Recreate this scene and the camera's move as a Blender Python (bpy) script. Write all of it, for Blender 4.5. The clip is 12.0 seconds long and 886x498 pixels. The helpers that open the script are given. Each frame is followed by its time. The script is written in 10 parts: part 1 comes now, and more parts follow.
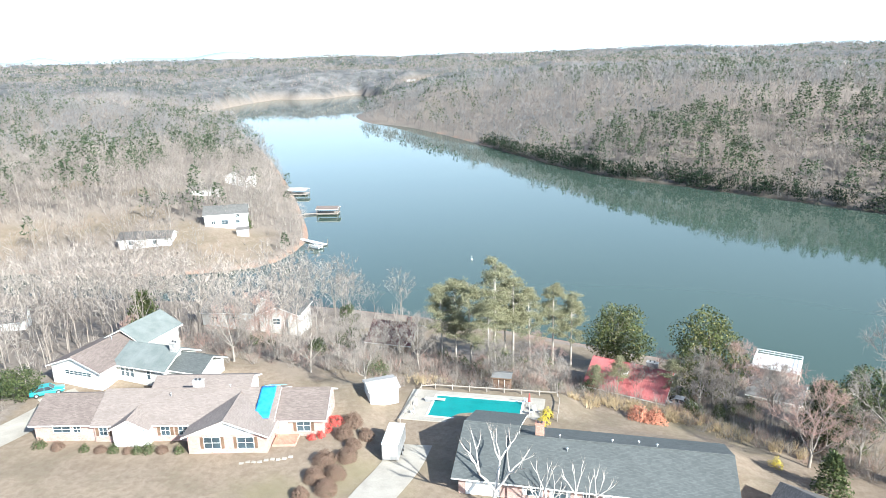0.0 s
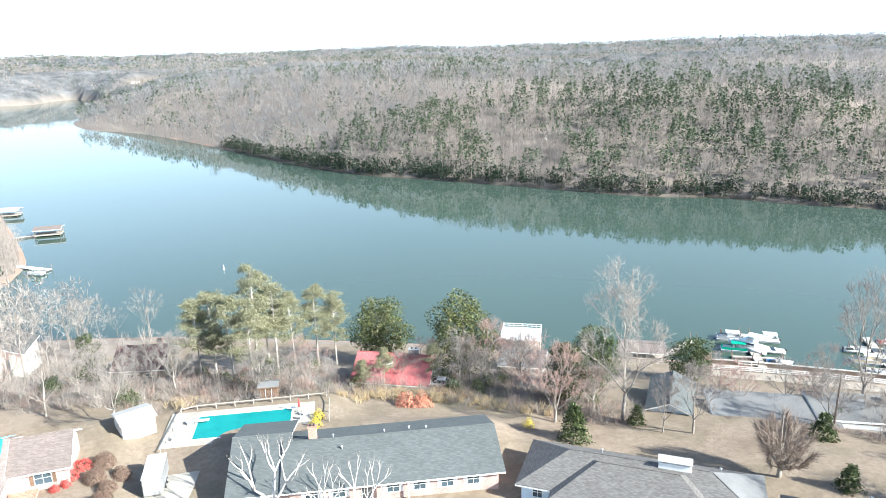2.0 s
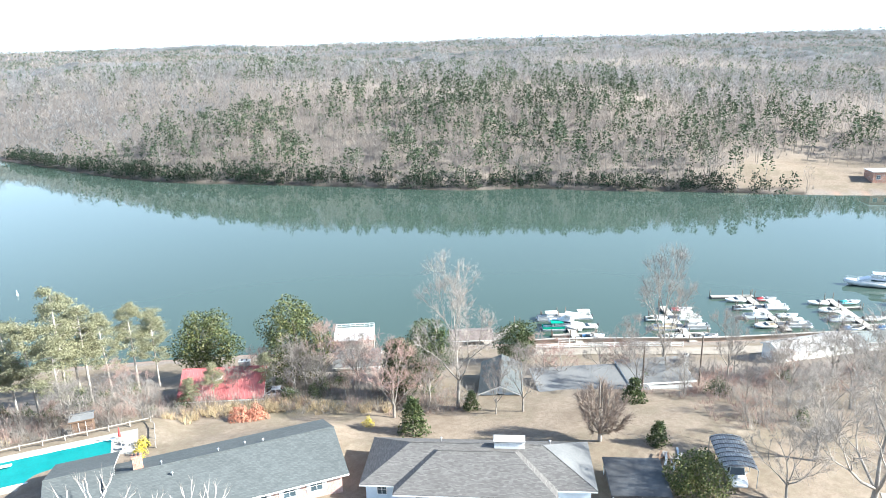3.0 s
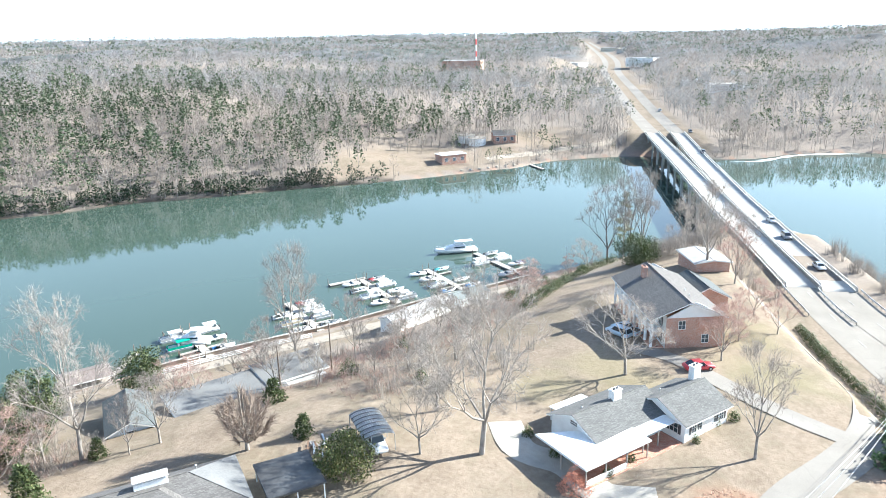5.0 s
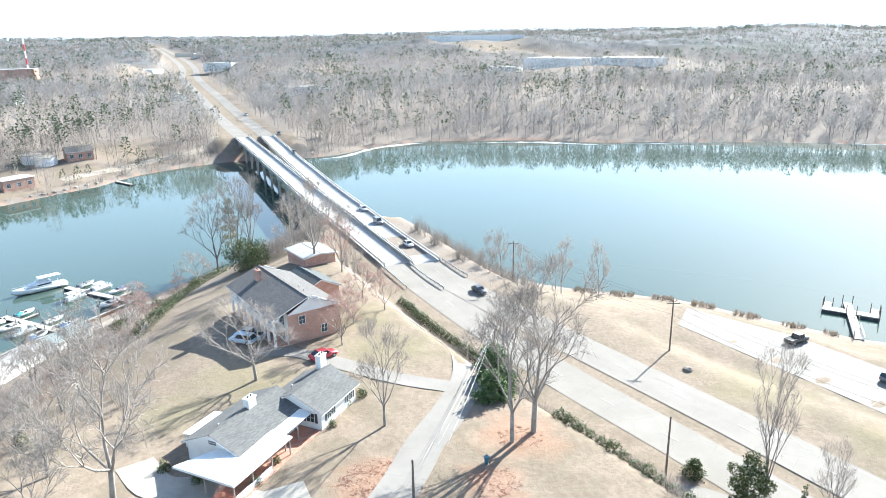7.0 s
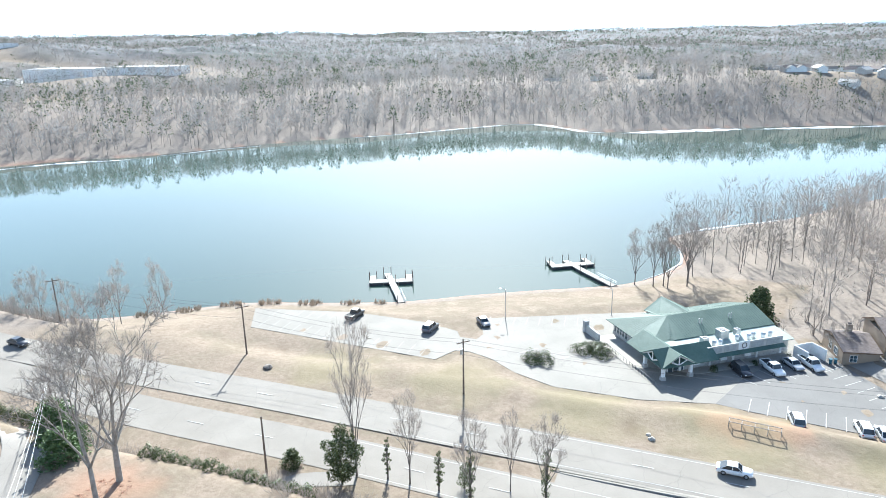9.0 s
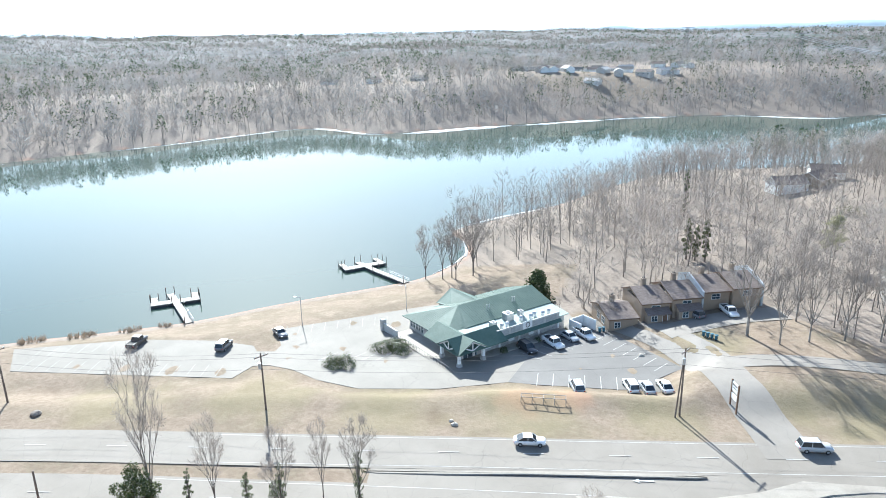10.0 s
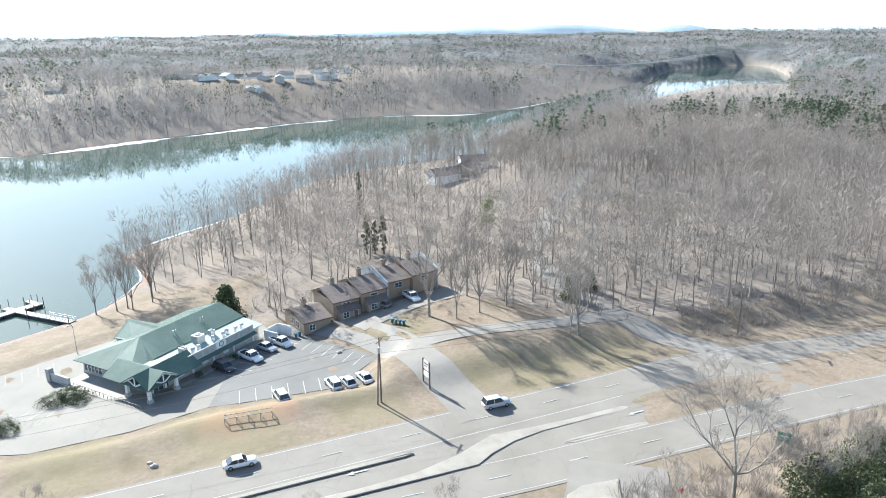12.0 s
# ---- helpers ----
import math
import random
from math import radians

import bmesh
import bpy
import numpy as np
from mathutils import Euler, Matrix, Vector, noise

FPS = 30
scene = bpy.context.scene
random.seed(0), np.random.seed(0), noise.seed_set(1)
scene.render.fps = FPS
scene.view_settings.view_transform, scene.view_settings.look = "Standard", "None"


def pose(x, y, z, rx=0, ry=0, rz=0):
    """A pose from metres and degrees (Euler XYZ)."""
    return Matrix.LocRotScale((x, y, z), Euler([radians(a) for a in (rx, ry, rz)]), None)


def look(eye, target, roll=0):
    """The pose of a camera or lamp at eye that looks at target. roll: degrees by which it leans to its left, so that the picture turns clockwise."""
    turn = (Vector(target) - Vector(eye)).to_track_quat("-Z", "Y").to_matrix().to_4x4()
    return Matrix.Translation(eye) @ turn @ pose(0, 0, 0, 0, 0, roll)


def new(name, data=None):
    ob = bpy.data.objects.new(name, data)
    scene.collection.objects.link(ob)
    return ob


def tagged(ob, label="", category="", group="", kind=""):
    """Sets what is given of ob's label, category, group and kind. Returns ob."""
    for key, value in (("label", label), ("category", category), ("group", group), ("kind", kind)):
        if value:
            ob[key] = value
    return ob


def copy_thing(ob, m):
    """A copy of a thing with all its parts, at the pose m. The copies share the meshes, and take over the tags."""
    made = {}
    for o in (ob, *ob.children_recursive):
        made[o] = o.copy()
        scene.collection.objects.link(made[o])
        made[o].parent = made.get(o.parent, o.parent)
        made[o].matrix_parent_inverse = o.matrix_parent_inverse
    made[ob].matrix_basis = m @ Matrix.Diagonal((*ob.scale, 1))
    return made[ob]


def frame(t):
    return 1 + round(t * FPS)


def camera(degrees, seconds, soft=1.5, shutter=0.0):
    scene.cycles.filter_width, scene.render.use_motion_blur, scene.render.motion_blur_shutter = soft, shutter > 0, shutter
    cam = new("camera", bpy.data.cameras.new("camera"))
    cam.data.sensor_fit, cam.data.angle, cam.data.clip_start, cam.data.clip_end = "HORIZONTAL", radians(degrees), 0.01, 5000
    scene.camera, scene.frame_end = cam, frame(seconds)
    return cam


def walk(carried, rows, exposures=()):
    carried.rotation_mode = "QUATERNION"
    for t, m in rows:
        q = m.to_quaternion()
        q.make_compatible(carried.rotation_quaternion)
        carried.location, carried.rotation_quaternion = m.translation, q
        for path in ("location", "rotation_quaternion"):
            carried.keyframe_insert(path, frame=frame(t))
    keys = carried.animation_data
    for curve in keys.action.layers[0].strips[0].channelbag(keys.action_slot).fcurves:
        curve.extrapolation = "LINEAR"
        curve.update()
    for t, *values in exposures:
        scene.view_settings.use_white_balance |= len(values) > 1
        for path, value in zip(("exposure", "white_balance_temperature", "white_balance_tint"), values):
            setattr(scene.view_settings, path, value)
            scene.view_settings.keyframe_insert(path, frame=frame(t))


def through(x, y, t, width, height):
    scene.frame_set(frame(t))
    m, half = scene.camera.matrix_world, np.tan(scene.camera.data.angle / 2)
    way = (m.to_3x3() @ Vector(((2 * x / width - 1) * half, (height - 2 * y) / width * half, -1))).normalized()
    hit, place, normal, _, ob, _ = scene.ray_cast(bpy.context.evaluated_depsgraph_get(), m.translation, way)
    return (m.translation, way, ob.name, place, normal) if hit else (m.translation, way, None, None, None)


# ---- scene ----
# ---- camera ----
cam = camera(64.85, 12.0, soft=0.9)
EYE = (0.0, 0.0, 64.0)
TURN = [(0.0, -1.0, -15.56, 1.44), (0.5, -6.0, -15.68, 1.40), (1.0, -11.29, -15.82, 1.40), (1.5, -16.33, -15.94, 1.40), (2.0, -21.68, -16.07, 1.36),
        (2.5, -28.34, -16.26, 1.33), (3.0, -36.36, -16.45, 1.31), (5.0, -68.4, -16.94, 1.20), (5.5, -76.47, -17.05, 1.16), (6.0, -84.54, -17.11, 1.10),
        (6.5, -92.57, -17.16, 1.05), (7.0, -101.0, -17.19, 0.99), (9.0, -137.73, -17.24, 0.94), (9.5, -146.77, -17.25, 0.87), (10.0, -155.51, -17.23, 0.83),
        (10.5, -163.94, -17.23, 0.76), (11.0, -171.5, -17.19, 0.66), (11.5, -177.68, -17.15, 0.67), (12.0, -182.1, -17.09, 0.72)]
walk(cam, [(t, pose(*EYE, 90 + pitch, roll, yaw)) for t, yaw, pitch, roll in TURN], exposures=[(0.0, 1.6, 5650, 4), (3.0, 1.95, 5650, 4), (6.0, 2.0, 5600, 4), (7.5, 1.9, 5550, 4), (9.5, 1.7, 5450, 4), (12.0, 1.62, 5550, 4)])

# ---- daylight: a low winter sun over a hazy sky ----
SUN_TURN, SUN_HIGH = -139.7, 30.8
sun = new("sun", bpy.data.lights.new("sun", "SUN"))
sun.data.energy, sun.data.angle, sun.data.color = 5.0, radians(0.6), (1.0, 0.91, 0.785)
sun.matrix_world = look((0, 0, 0), (math.sin(radians(SUN_TURN)) * math.cos(radians(SUN_HIGH)), -math.cos(radians(SUN_TURN)) * math.cos(radians(SUN_HIGH)), -math.sin(radians(SUN_HIGH))))
world = bpy.data.worlds.new("hazy sky")
scene.world = world
world.use_nodes = True
sky = world.node_tree.nodes.new("ShaderNodeTexSky")
sky.sky_type, sky.sun_disc, sky.sun_elevation, sky.sun_rotation = "NISHITA", False, radians(SUN_HIGH), radians(-SUN_TURN)
sky.air_density, sky.dust_density, sky.ozone_density = 1.0, 1.2, 1.5
wn = world.node_tree
axis = wn.nodes.new("ShaderNodeSeparateXYZ")
wn.links.new(wn.nodes.new("ShaderNodeTexCoord").outputs["Generated"], axis.inputs[0])
down = wn.nodes.new("ShaderNodeMath")
down.operation, down.use_clamp, down.inputs[0].default_value = "SUBTRACT", True, 1.0
wn.links.new(axis.outputs[2], down.inputs[1])
thin = wn.nodes.new("ShaderNodeMath")
thin.operation, thin.inputs[1].default_value = "POWER", 3.2
wn.links.new(down.outputs[0], thin.inputs[0])
haze = wn.nodes.new("ShaderNodeMix")
haze.data_type, haze.inputs[7].default_value = "RGBA", (7.0, 8.0, 8.8, 1)
wn.links.new(thin.outputs[0], haze.inputs[0])
wn.links.new(sky.outputs[0], haze.inputs[6])
wn.links.new(haze.outputs[2], wn.nodes["Background"].inputs[0])
world.node_tree.nodes["Background"].inputs[1].default_value = 0.08

# ---- materials ----
def graph(name):
    m = bpy.data.materials.new(name)
    m.use_nodes = True
    tree = m.node_tree
    return m, tree, tree.nodes["Principled BSDF"]


def node(tree, kind, **values):
    n = tree.nodes.new(kind)
    for key, value in values.items():
        n.inputs[key.replace("_", " ")].default_value = value
    return n


def ramp(tree, fac, stops):
    n = tree.nodes.new("ShaderNodeValToRGB")
    while len(n.color_ramp.elements) < len(stops):
        n.color_ramp.elements.new(0.5)
    for e, (at, c) in zip(n.color_ramp.elements, stops):
        e.position, e.color = at, (*c, 1)
    tree.links.new(fac, n.inputs[0])
    return n.outputs[0]


def blend(tree, fac, a, b, how="MIX"):
    n = tree.nodes.new("ShaderNodeMix")
    n.data_type, n.blend_type = "RGBA", how
    for socket, value in ((n.inputs[0], fac), (n.inputs[6], a), (n.inputs[7], b)):
        if isinstance(value, (int, float)):
            socket.default_value = value
        elif isinstance(value, tuple):
            socket.default_value = (*value, 1)
        else:
            tree.links.new(value, socket)
    return n.outputs[2]


def place(tree):
    """World position, in metres."""
    return tree.nodes.new("ShaderNodeNewGeometry").outputs["Position"]


def local(tree):
    return tree.nodes.new("ShaderNodeTexCoord").outputs["Object"]


def noise_of(tree, at, scale, detail=4.0, rough=0.6):
    n = node(tree, "ShaderNodeTexNoise", Scale=scale, Detail=detail, Roughness=rough)
    tree.links.new(at, n.inputs["Vector"])
    return n.outputs[0]


def bumped(tree, shader, value, strength, distance):
    n = node(tree, "ShaderNodeBump", Strength=strength, Distance=distance)
    tree.links.new(value, n.inputs["Height"])
    tree.links.new(n.outputs[0], shader.inputs["Normal"])


def surface(name, dark, light, scale=0.6, fine=9.0, rough=0.8, bump=0.03, metal=0.0, vary=0.0, spec=0.4):
    """Two tones at two scales, fine relief, and a shift from object to object."""
    m, tree, shader = graph(name)
    at = place(tree)
    big, small = noise_of(tree, at, scale, 3), noise_of(tree, at, fine, 5, 0.7)
    col = ramp(tree, big, [(0.3, dark), (0.7, light)])
    grey = ramp(tree, small, [(0.25, (0.72, 0.72, 0.72)), (0.75, (1.15, 1.15, 1.15))])
    col = blend(tree, 0.8, col, grey, "MULTIPLY")
    if vary:
        r = tree.nodes.new("ShaderNodeObjectInfo").outputs["Random"]
        col = blend(tree, 1.0, col, ramp(tree, r, [(0.0, (1 - vary,) * 3), (1.0, (1 + vary,) * 3)]), "MULTIPLY")
    tree.links.new(col, shader.inputs["Base Color"])
    shader.inputs["Roughness"].default_value, shader.inputs["Metallic"].default_value = rough, metal
    shader.inputs["Specular IOR Level"].default_value = spec
    if bump:
        bumped(tree, shader, small, 0.5, bump)
    return m


def island(name, tones, rough=0.85, through=0.0):
    """Leaves, twigs and bark: each piece has a tone of its own."""
    m, tree, shader = graph(name)
    r = tree.nodes.new("ShaderNodeNewGeometry").outputs["Random Per Island"]
    col = ramp(tree, r, [(i / (len(tones) - 1), c) for i, c in enumerate(tones)])
    big = noise_of(tree, place(tree), 0.02, 3)
    col = blend(tree, 0.9, col, ramp(tree, big, [(0.3, (0.78, 0.8, 0.8)), (0.7, (1.2, 1.16, 1.12))]), "MULTIPLY")
    tree.links.new(col, shader.inputs["Base Color"])
    shader.inputs["Roughness"].default_value = rough
    shader.inputs["Specular IOR Level"].default_value = 0.2
    if through:
        mixer, glow = node(tree, "ShaderNodeMixShader", Fac=through), tree.nodes.new("ShaderNodeBsdfTranslucent")
        tree.links.new(col, glow.inputs[0])
        tree.links.new(shader.outputs[0], mixer.inputs[1])
        tree.links.new(glow.outputs[0], mixer.inputs[2])
        tree.links.new(mixer.outputs[0], tree.nodes["Material Output"].inputs[0])
    return m


def ground_material():
    """Dormant lawn, leaf litter, red clay and mown green, mixed by the ground's own masks."""
    m, tree, shader = graph("winter ground")
    at = place(tree)
    n1, n2, n3 = noise_of(tree, at, 0.09, 5, 0.65), noise_of(tree, at, 1.3, 5, 0.7), noise_of(tree, at, 14.0, 3, 0.7)
    lawn = ramp(tree, n1, [(0.28, (0.178, 0.138, 0.1)), (0.45, (0.265, 0.214, 0.162)), (0.58, (0.198, 0.164, 0.118)), (0.75, (0.315, 0.262, 0.2))])
    lawn = blend(tree, ramp(tree, n2, [(0.42, (0, 0, 0)), (0.7, (0.75, 0.75, 0.75))]), lawn, (0.17, 0.128, 0.095))
    litter = ramp(tree, n2, [(0.25, (0.16, 0.132, 0.108)), (0.5, (0.24, 0.203, 0.17)), (0.8, (0.32, 0.275, 0.232))])
    wood = tree.nodes.new("ShaderNodeAttribute")
    wood.attribute_name = "wood"
    clay = tree.nodes.new("ShaderNodeAttribute")
    clay.attribute_name = "clay"
    green = tree.nodes.new("ShaderNodeAttribute")
    green.attribute_name = "green"
    col = blend(tree, wood.outputs["Fac"], lawn, litter)
    col = blend(tree, clay.outputs["Fac"], col, ramp(tree, n2, [(0.3, (0.33, 0.15, 0.085)), (0.7, (0.47, 0.26, 0.17))]))
    col = blend(tree, green.outputs["Fac"], col, ramp(tree, n2, [(0.3, (0.15, 0.145, 0.06)), (0.7, (0.25, 0.235, 0.11))]))
    # Darker ground in the last metres before the far waterline.
    shore_dark = tree.nodes.new("ShaderNodeAttribute")
    shore_dark.attribute_name = "shore_dark"
    col = blend(tree, shore_dark.outputs["Fac"], col, ramp(tree, n2, [(0.3, (0.05, 0.042, 0.034)), (0.7, (0.085, 0.07, 0.056))]))
    heads = tree.nodes.new("ShaderNodeAttribute")
    heads.attribute_name = "canopy"
    c1, c2 = noise_of(tree, at, 0.035, 6, 0.75), noise_of(tree, at, 0.006, 4, 0.6)
    crowns = ramp(tree, c1, [(0.36, (0.075, 0.077, 0.078)), (0.5, (0.13, 0.13, 0.13)), (0.64, (0.2, 0.196, 0.192))])
    crowns = blend(tree, ramp(tree, c2, [(0.52, (0, 0, 0)), (0.66, (0.8, 0.8, 0.8))]), crowns, (0.06, 0.075, 0.062))
    col = blend(tree, heads.outputs["Fac"], col, crowns)
    col = blend(tree, 0.7, col, ramp(tree, n3, [(0.25, (0.7, 0.7, 0.7)), (0.75, (1.2, 1.2, 1.2))]), "MULTIPLY")
    tree.links.new(col, shader.inputs["Base Color"])
    shader.inputs["Roughness"].default_value = 0.95
    shader.inputs["Specular IOR Level"].default_value = 0.1
    bumped(tree, shader, n2, 0.7, 0.15)
    return m


def water_material():
    m, tree, shader = graph("lake water")
    at = place(tree)
    silt = noise_of(tree, at, 0.006, 3, 0.5)
    tree.links.new(ramp(tree, silt, [(0.3, (0.042, 0.066, 0.053)), (0.7, (0.054, 0.08, 0.063))]), shader.inputs["Base Color"])
    shader.inputs["Roughness"].default_value = 0.025
    shader.inputs["IOR"].default_value = 1.33
    ripples = noise_of(tree, at, 0.9, 4, 0.55)
    bumped(tree, shader, ripples, 0.035, 0.1)
    return m


def asphalt(name, dark, light, cracks=0.22):
    m, tree, shader = graph(name)
    at = place(tree)
    big, small = noise_of(tree, at, 0.12, 5, 0.6), noise_of(tree, at, 30.0, 3, 0.7)
    col = ramp(tree, big, [(0.3, dark), (0.7, light)])
    v = node(tree, "ShaderNodeTexVoronoi", Scale=0.16)
    v.feature = "DISTANCE_TO_EDGE"
    warp = tree.nodes.new("ShaderNodeVectorMath")
    warp.operation = "ADD"
    n = node(tree, "ShaderNodeTexNoise", Scale=0.5, Detail=3.0)
    tree.links.new(at, n.inputs["Vector"])
    tree.links.new(at, warp.inputs[0])
    tree.links.new(n.outputs["Color"], warp.inputs[1])
    tree.links.new(warp.outputs[0], v.inputs["Vector"])
    line = ramp(tree, v.outputs["Distance"], [(0.0, (1 - cracks,) * 3), (0.006, (1, 1, 1))])
    col = blend(tree, 1.0, col, line, "MULTIPLY")
    col = blend(tree, 0.7, col, ramp(tree, small, [(0.25, (0.75, 0.75, 0.75)), (0.75, (1.2, 1.2, 1.2))]), "MULTIPLY")
    tree.links.new(col, shader.inputs["Base Color"])
    shader.inputs["Roughness"].default_value = 0.85
    bumped(tree, shader, small, 0.4, 0.01)
    return m


def brickwork(name, a, b, mortar, row=0.075, length=0.22):
    m, tree, shader = graph(name)
    sep = tree.nodes.new("ShaderNodeSeparateXYZ")
    tree.links.new(local(tree), sep.inputs[0])
    add = tree.nodes.new("ShaderNodeMath")
    tree.links.new(sep.outputs[0], add.inputs[0])
    tree.links.new(sep.outputs[1], add.inputs[1])
    com = tree.nodes.new("ShaderNodeCombineXYZ")
    tree.links.new(add.outputs[0], com.inputs[0])
    tree.links.new(sep.outputs[2], com.inputs[1])
    t = node(tree, "ShaderNodeTexBrick", Scale=1.0, Mortar_Size=0.009, Brick_Width=length, Row_Height=row, Color1=(*a, 1), Color2=(*b, 1), Mortar=(*mortar, 1))
    tree.links.new(com.outputs[0], t.inputs["Vector"])
    n = noise_of(tree, place(tree), 0.7, 4)
    col = blend(tree, 0.7, t.outputs["Color"], ramp(tree, n, [(0.3, (0.75, 0.75, 0.75)), (0.7, (1.2, 1.2, 1.2))]), "MULTIPLY")
    tree.links.new(col, shader.inputs["Base Color"])
    shader.inputs["Roughness"].default_value = 0.9
    bumped(tree, shader, t.outputs["Fac"], -0.4, 0.01)
    return m


def shingles(name, a, b):
    """Asphalt shingles: courses that follow the slope, each tab a tone of its own."""
    m, tree, shader = graph(name)
    sep = tree.nodes.new("ShaderNodeSeparateXYZ")
    tree.links.new(local(tree), sep.inputs[0])
    com = tree.nodes.new("ShaderNodeCombineXYZ")
    add = tree.nodes.new("ShaderNodeMath")
    tree.links.new(sep.outputs[0], add.inputs[0])
    tree.links.new(sep.outputs[1], add.inputs[1])
    tree.links.new(add.outputs[0], com.inputs[0])
    tree.links.new(sep.outputs[2], com.inputs[1])
    mid = tuple((p + q) / 2 * 0.8 for p, q in zip(a, b))
    t = node(tree, "ShaderNodeTexBrick", Scale=1.0, Mortar_Size=0.006, Brick_Width=0.42, Row_Height=0.062, Color1=(*a, 1), Color2=(*b, 1), Mortar=(*mid, 1), Bias=0.0)
    tree.links.new(com.outputs[0], t.inputs["Vector"])
    n, g = noise_of(tree, place(tree), 0.25, 5, 0.7), noise_of(tree, place(tree), 6.0, 4, 0.7)
    col = blend(tree, 0.9, t.outputs["Color"], ramp(tree, n, [(0.3, (0.9, 0.9, 0.9)), (0.7, (1.1, 1.1, 1.1))]), "MULTIPLY")
    col = blend(tree, 0.6, col, ramp(tree, g, [(0.3, (0.82, 0.82, 0.82)), (0.7, (1.15, 1.15, 1.15))]), "MULTIPLY")
    tree.links.new(col, shader.inputs["Base Color"])
    shader.inputs["Roughness"].default_value = 0.9
    shader.inputs["Specular IOR Level"].default_value = 0.2
    bumped(tree, shader, t.outputs["Fac"], -0.5, 0.01)
    return m


def lapped(name, colour, pitch=0.18):
    """Painted lap siding."""
    m, tree, shader = graph(name)
    sep = tree.nodes.new("ShaderNodeSeparateXYZ")
    tree.links.new(local(tree), sep.inputs[0])
    w = tree.nodes.new("ShaderNodeMath")
    w.operation = "MULTIPLY"
    w.inputs[1].default_value = 1 / pitch
    tree.links.new(sep.outputs[2], w.inputs[0])
    fr = tree.nodes.new("ShaderNodeMath")
    fr.operation = "FRACT"
    tree.links.new(w.outputs[0], fr.inputs[0])
    n = noise_of(tree, place(tree), 0.9, 5, 0.7)
    col = blend(tree, 0.5, colour, ramp(tree, n, [(0.3, (0.78, 0.77, 0.75)), (0.7, (1.1, 1.1, 1.1))]), "MULTIPLY")
    tree.links.new(col, shader.inputs["Base Color"])
    shader.inputs["Roughness"].default_value = 0.6
    bumped(tree, shader, fr.outputs[0], -0.6, 0.02)
    return m


def glass_material(name, tint=(0.035, 0.05, 0.06)):
    m, tree, shader = graph(name)
    n = noise_of(tree, place(tree), 0.5, 2)
    tree.links.new(ramp(tree, n, [(0.3, tint), (0.7, tuple(2 * c for c in tint))]), shader.inputs["Base Color"])
    shader.inputs["Roughness"].default_value = 0.06
    return m


GROUND, WATER = ground_material(), water_material()
ROAD = asphalt("worn road asphalt", (0.178, 0.157, 0.13), (0.228, 0.205, 0.174))
LOT = asphalt("pale lot asphalt", (0.17, 0.154, 0.13), (0.225, 0.206, 0.176))
LOT_GREY = asphalt("grey lot asphalt", (0.115, 0.108, 0.1), (0.155, 0.147, 0.136))
LANE = asphalt("lane asphalt", (0.185, 0.166, 0.142), (0.245, 0.224, 0.196))
CONCRETE = surface("concrete", (0.3, 0.275, 0.235), (0.4, 0.37, 0.32), 0.4, 7, 0.85)
GRAVEL = surface("pale gravel", (0.25, 0.21, 0.165), (0.36, 0.31, 0.25), 0.5, 9, 0.95, 0.02)
DECK = surface("bridge concrete", (0.34, 0.33, 0.31), (0.44, 0.43, 0.4), 0.2, 5, 0.85)
PAINT = surface("road paint", (0.34, 0.33, 0.31), (0.46, 0.45, 0.43), 2.0, 12, 0.7, 0)
FADED = surface("worn away bay paint", (0.24, 0.23, 0.205), (0.31, 0.3, 0.27), 2.0, 12, 0.8, 0)
WHITE = surface("white paint", (0.7, 0.7, 0.68), (0.82, 0.82, 0.8), 0.7, 8, 0.5, 0.005)
CREAM = surface("cream paint", (0.62, 0.56, 0.44), (0.72, 0.66, 0.54), 0.7, 8, 0.6, 0.005)
SIDING = lapped("white lap siding", (0.76, 0.76, 0.74))
SIDING_BLUE = lapped("pale blue lap siding", (0.55, 0.62, 0.68))
SIDING_GREY = lapped("grey lap siding", (0.34, 0.34, 0.33))
SIDING_TAN = lapped("tan wood siding", (0.3, 0.235, 0.175), 0.25)
BRICK = brickwork("red brick", (0.34, 0.15, 0.1), (0.44, 0.22, 0.15), (0.5, 0.46, 0.4))
BRICK_PALE = brickwork("rose brick", (0.35, 0.195, 0.165), (0.43, 0.265, 0.23), (0.45, 0.41, 0.37))
GLASS = glass_material("window glass")
BARK = surface("grey bark", (0.2, 0.175, 0.15), (0.36, 0.325, 0.285), 1.2, 12, 0.95, 0.03)
METAL = surface("galvanised metal", (0.42, 0.43, 0.44), (0.55, 0.56, 0.57), 1.0, 10, 0.45, 0.004, 0.7)
DARK_METAL = surface("dark metal", (0.06, 0.06, 0.065), (0.11, 0.11, 0.115), 1.0, 10, 0.5, 0.004, 0.4)
TIMBER = surface("weathered timber", (0.26, 0.23, 0.2), (0.4, 0.36, 0.32), 1.5, 14, 0.9, 0.01)
BROWN_WOOD = surface("brown wood", (0.12, 0.075, 0.05), (0.2, 0.13, 0.085), 1.5, 14, 0.8, 0.01)
POLE_WOOD = surface("utility pole wood", (0.13, 0.1, 0.08), (0.22, 0.175, 0.14), 1.5, 20, 0.9, 0.01)
RUBBER = surface("black rubber", (0.02, 0.02, 0.02), (0.035, 0.035, 0.035), 2, 20, 0.8, 0.003)
TWIG = island("winter twigs", [(0.17, 0.15, 0.135), (0.3, 0.27, 0.245), (0.23, 0.2, 0.18), (0.37, 0.335, 0.31)], 0.85, 0.25)
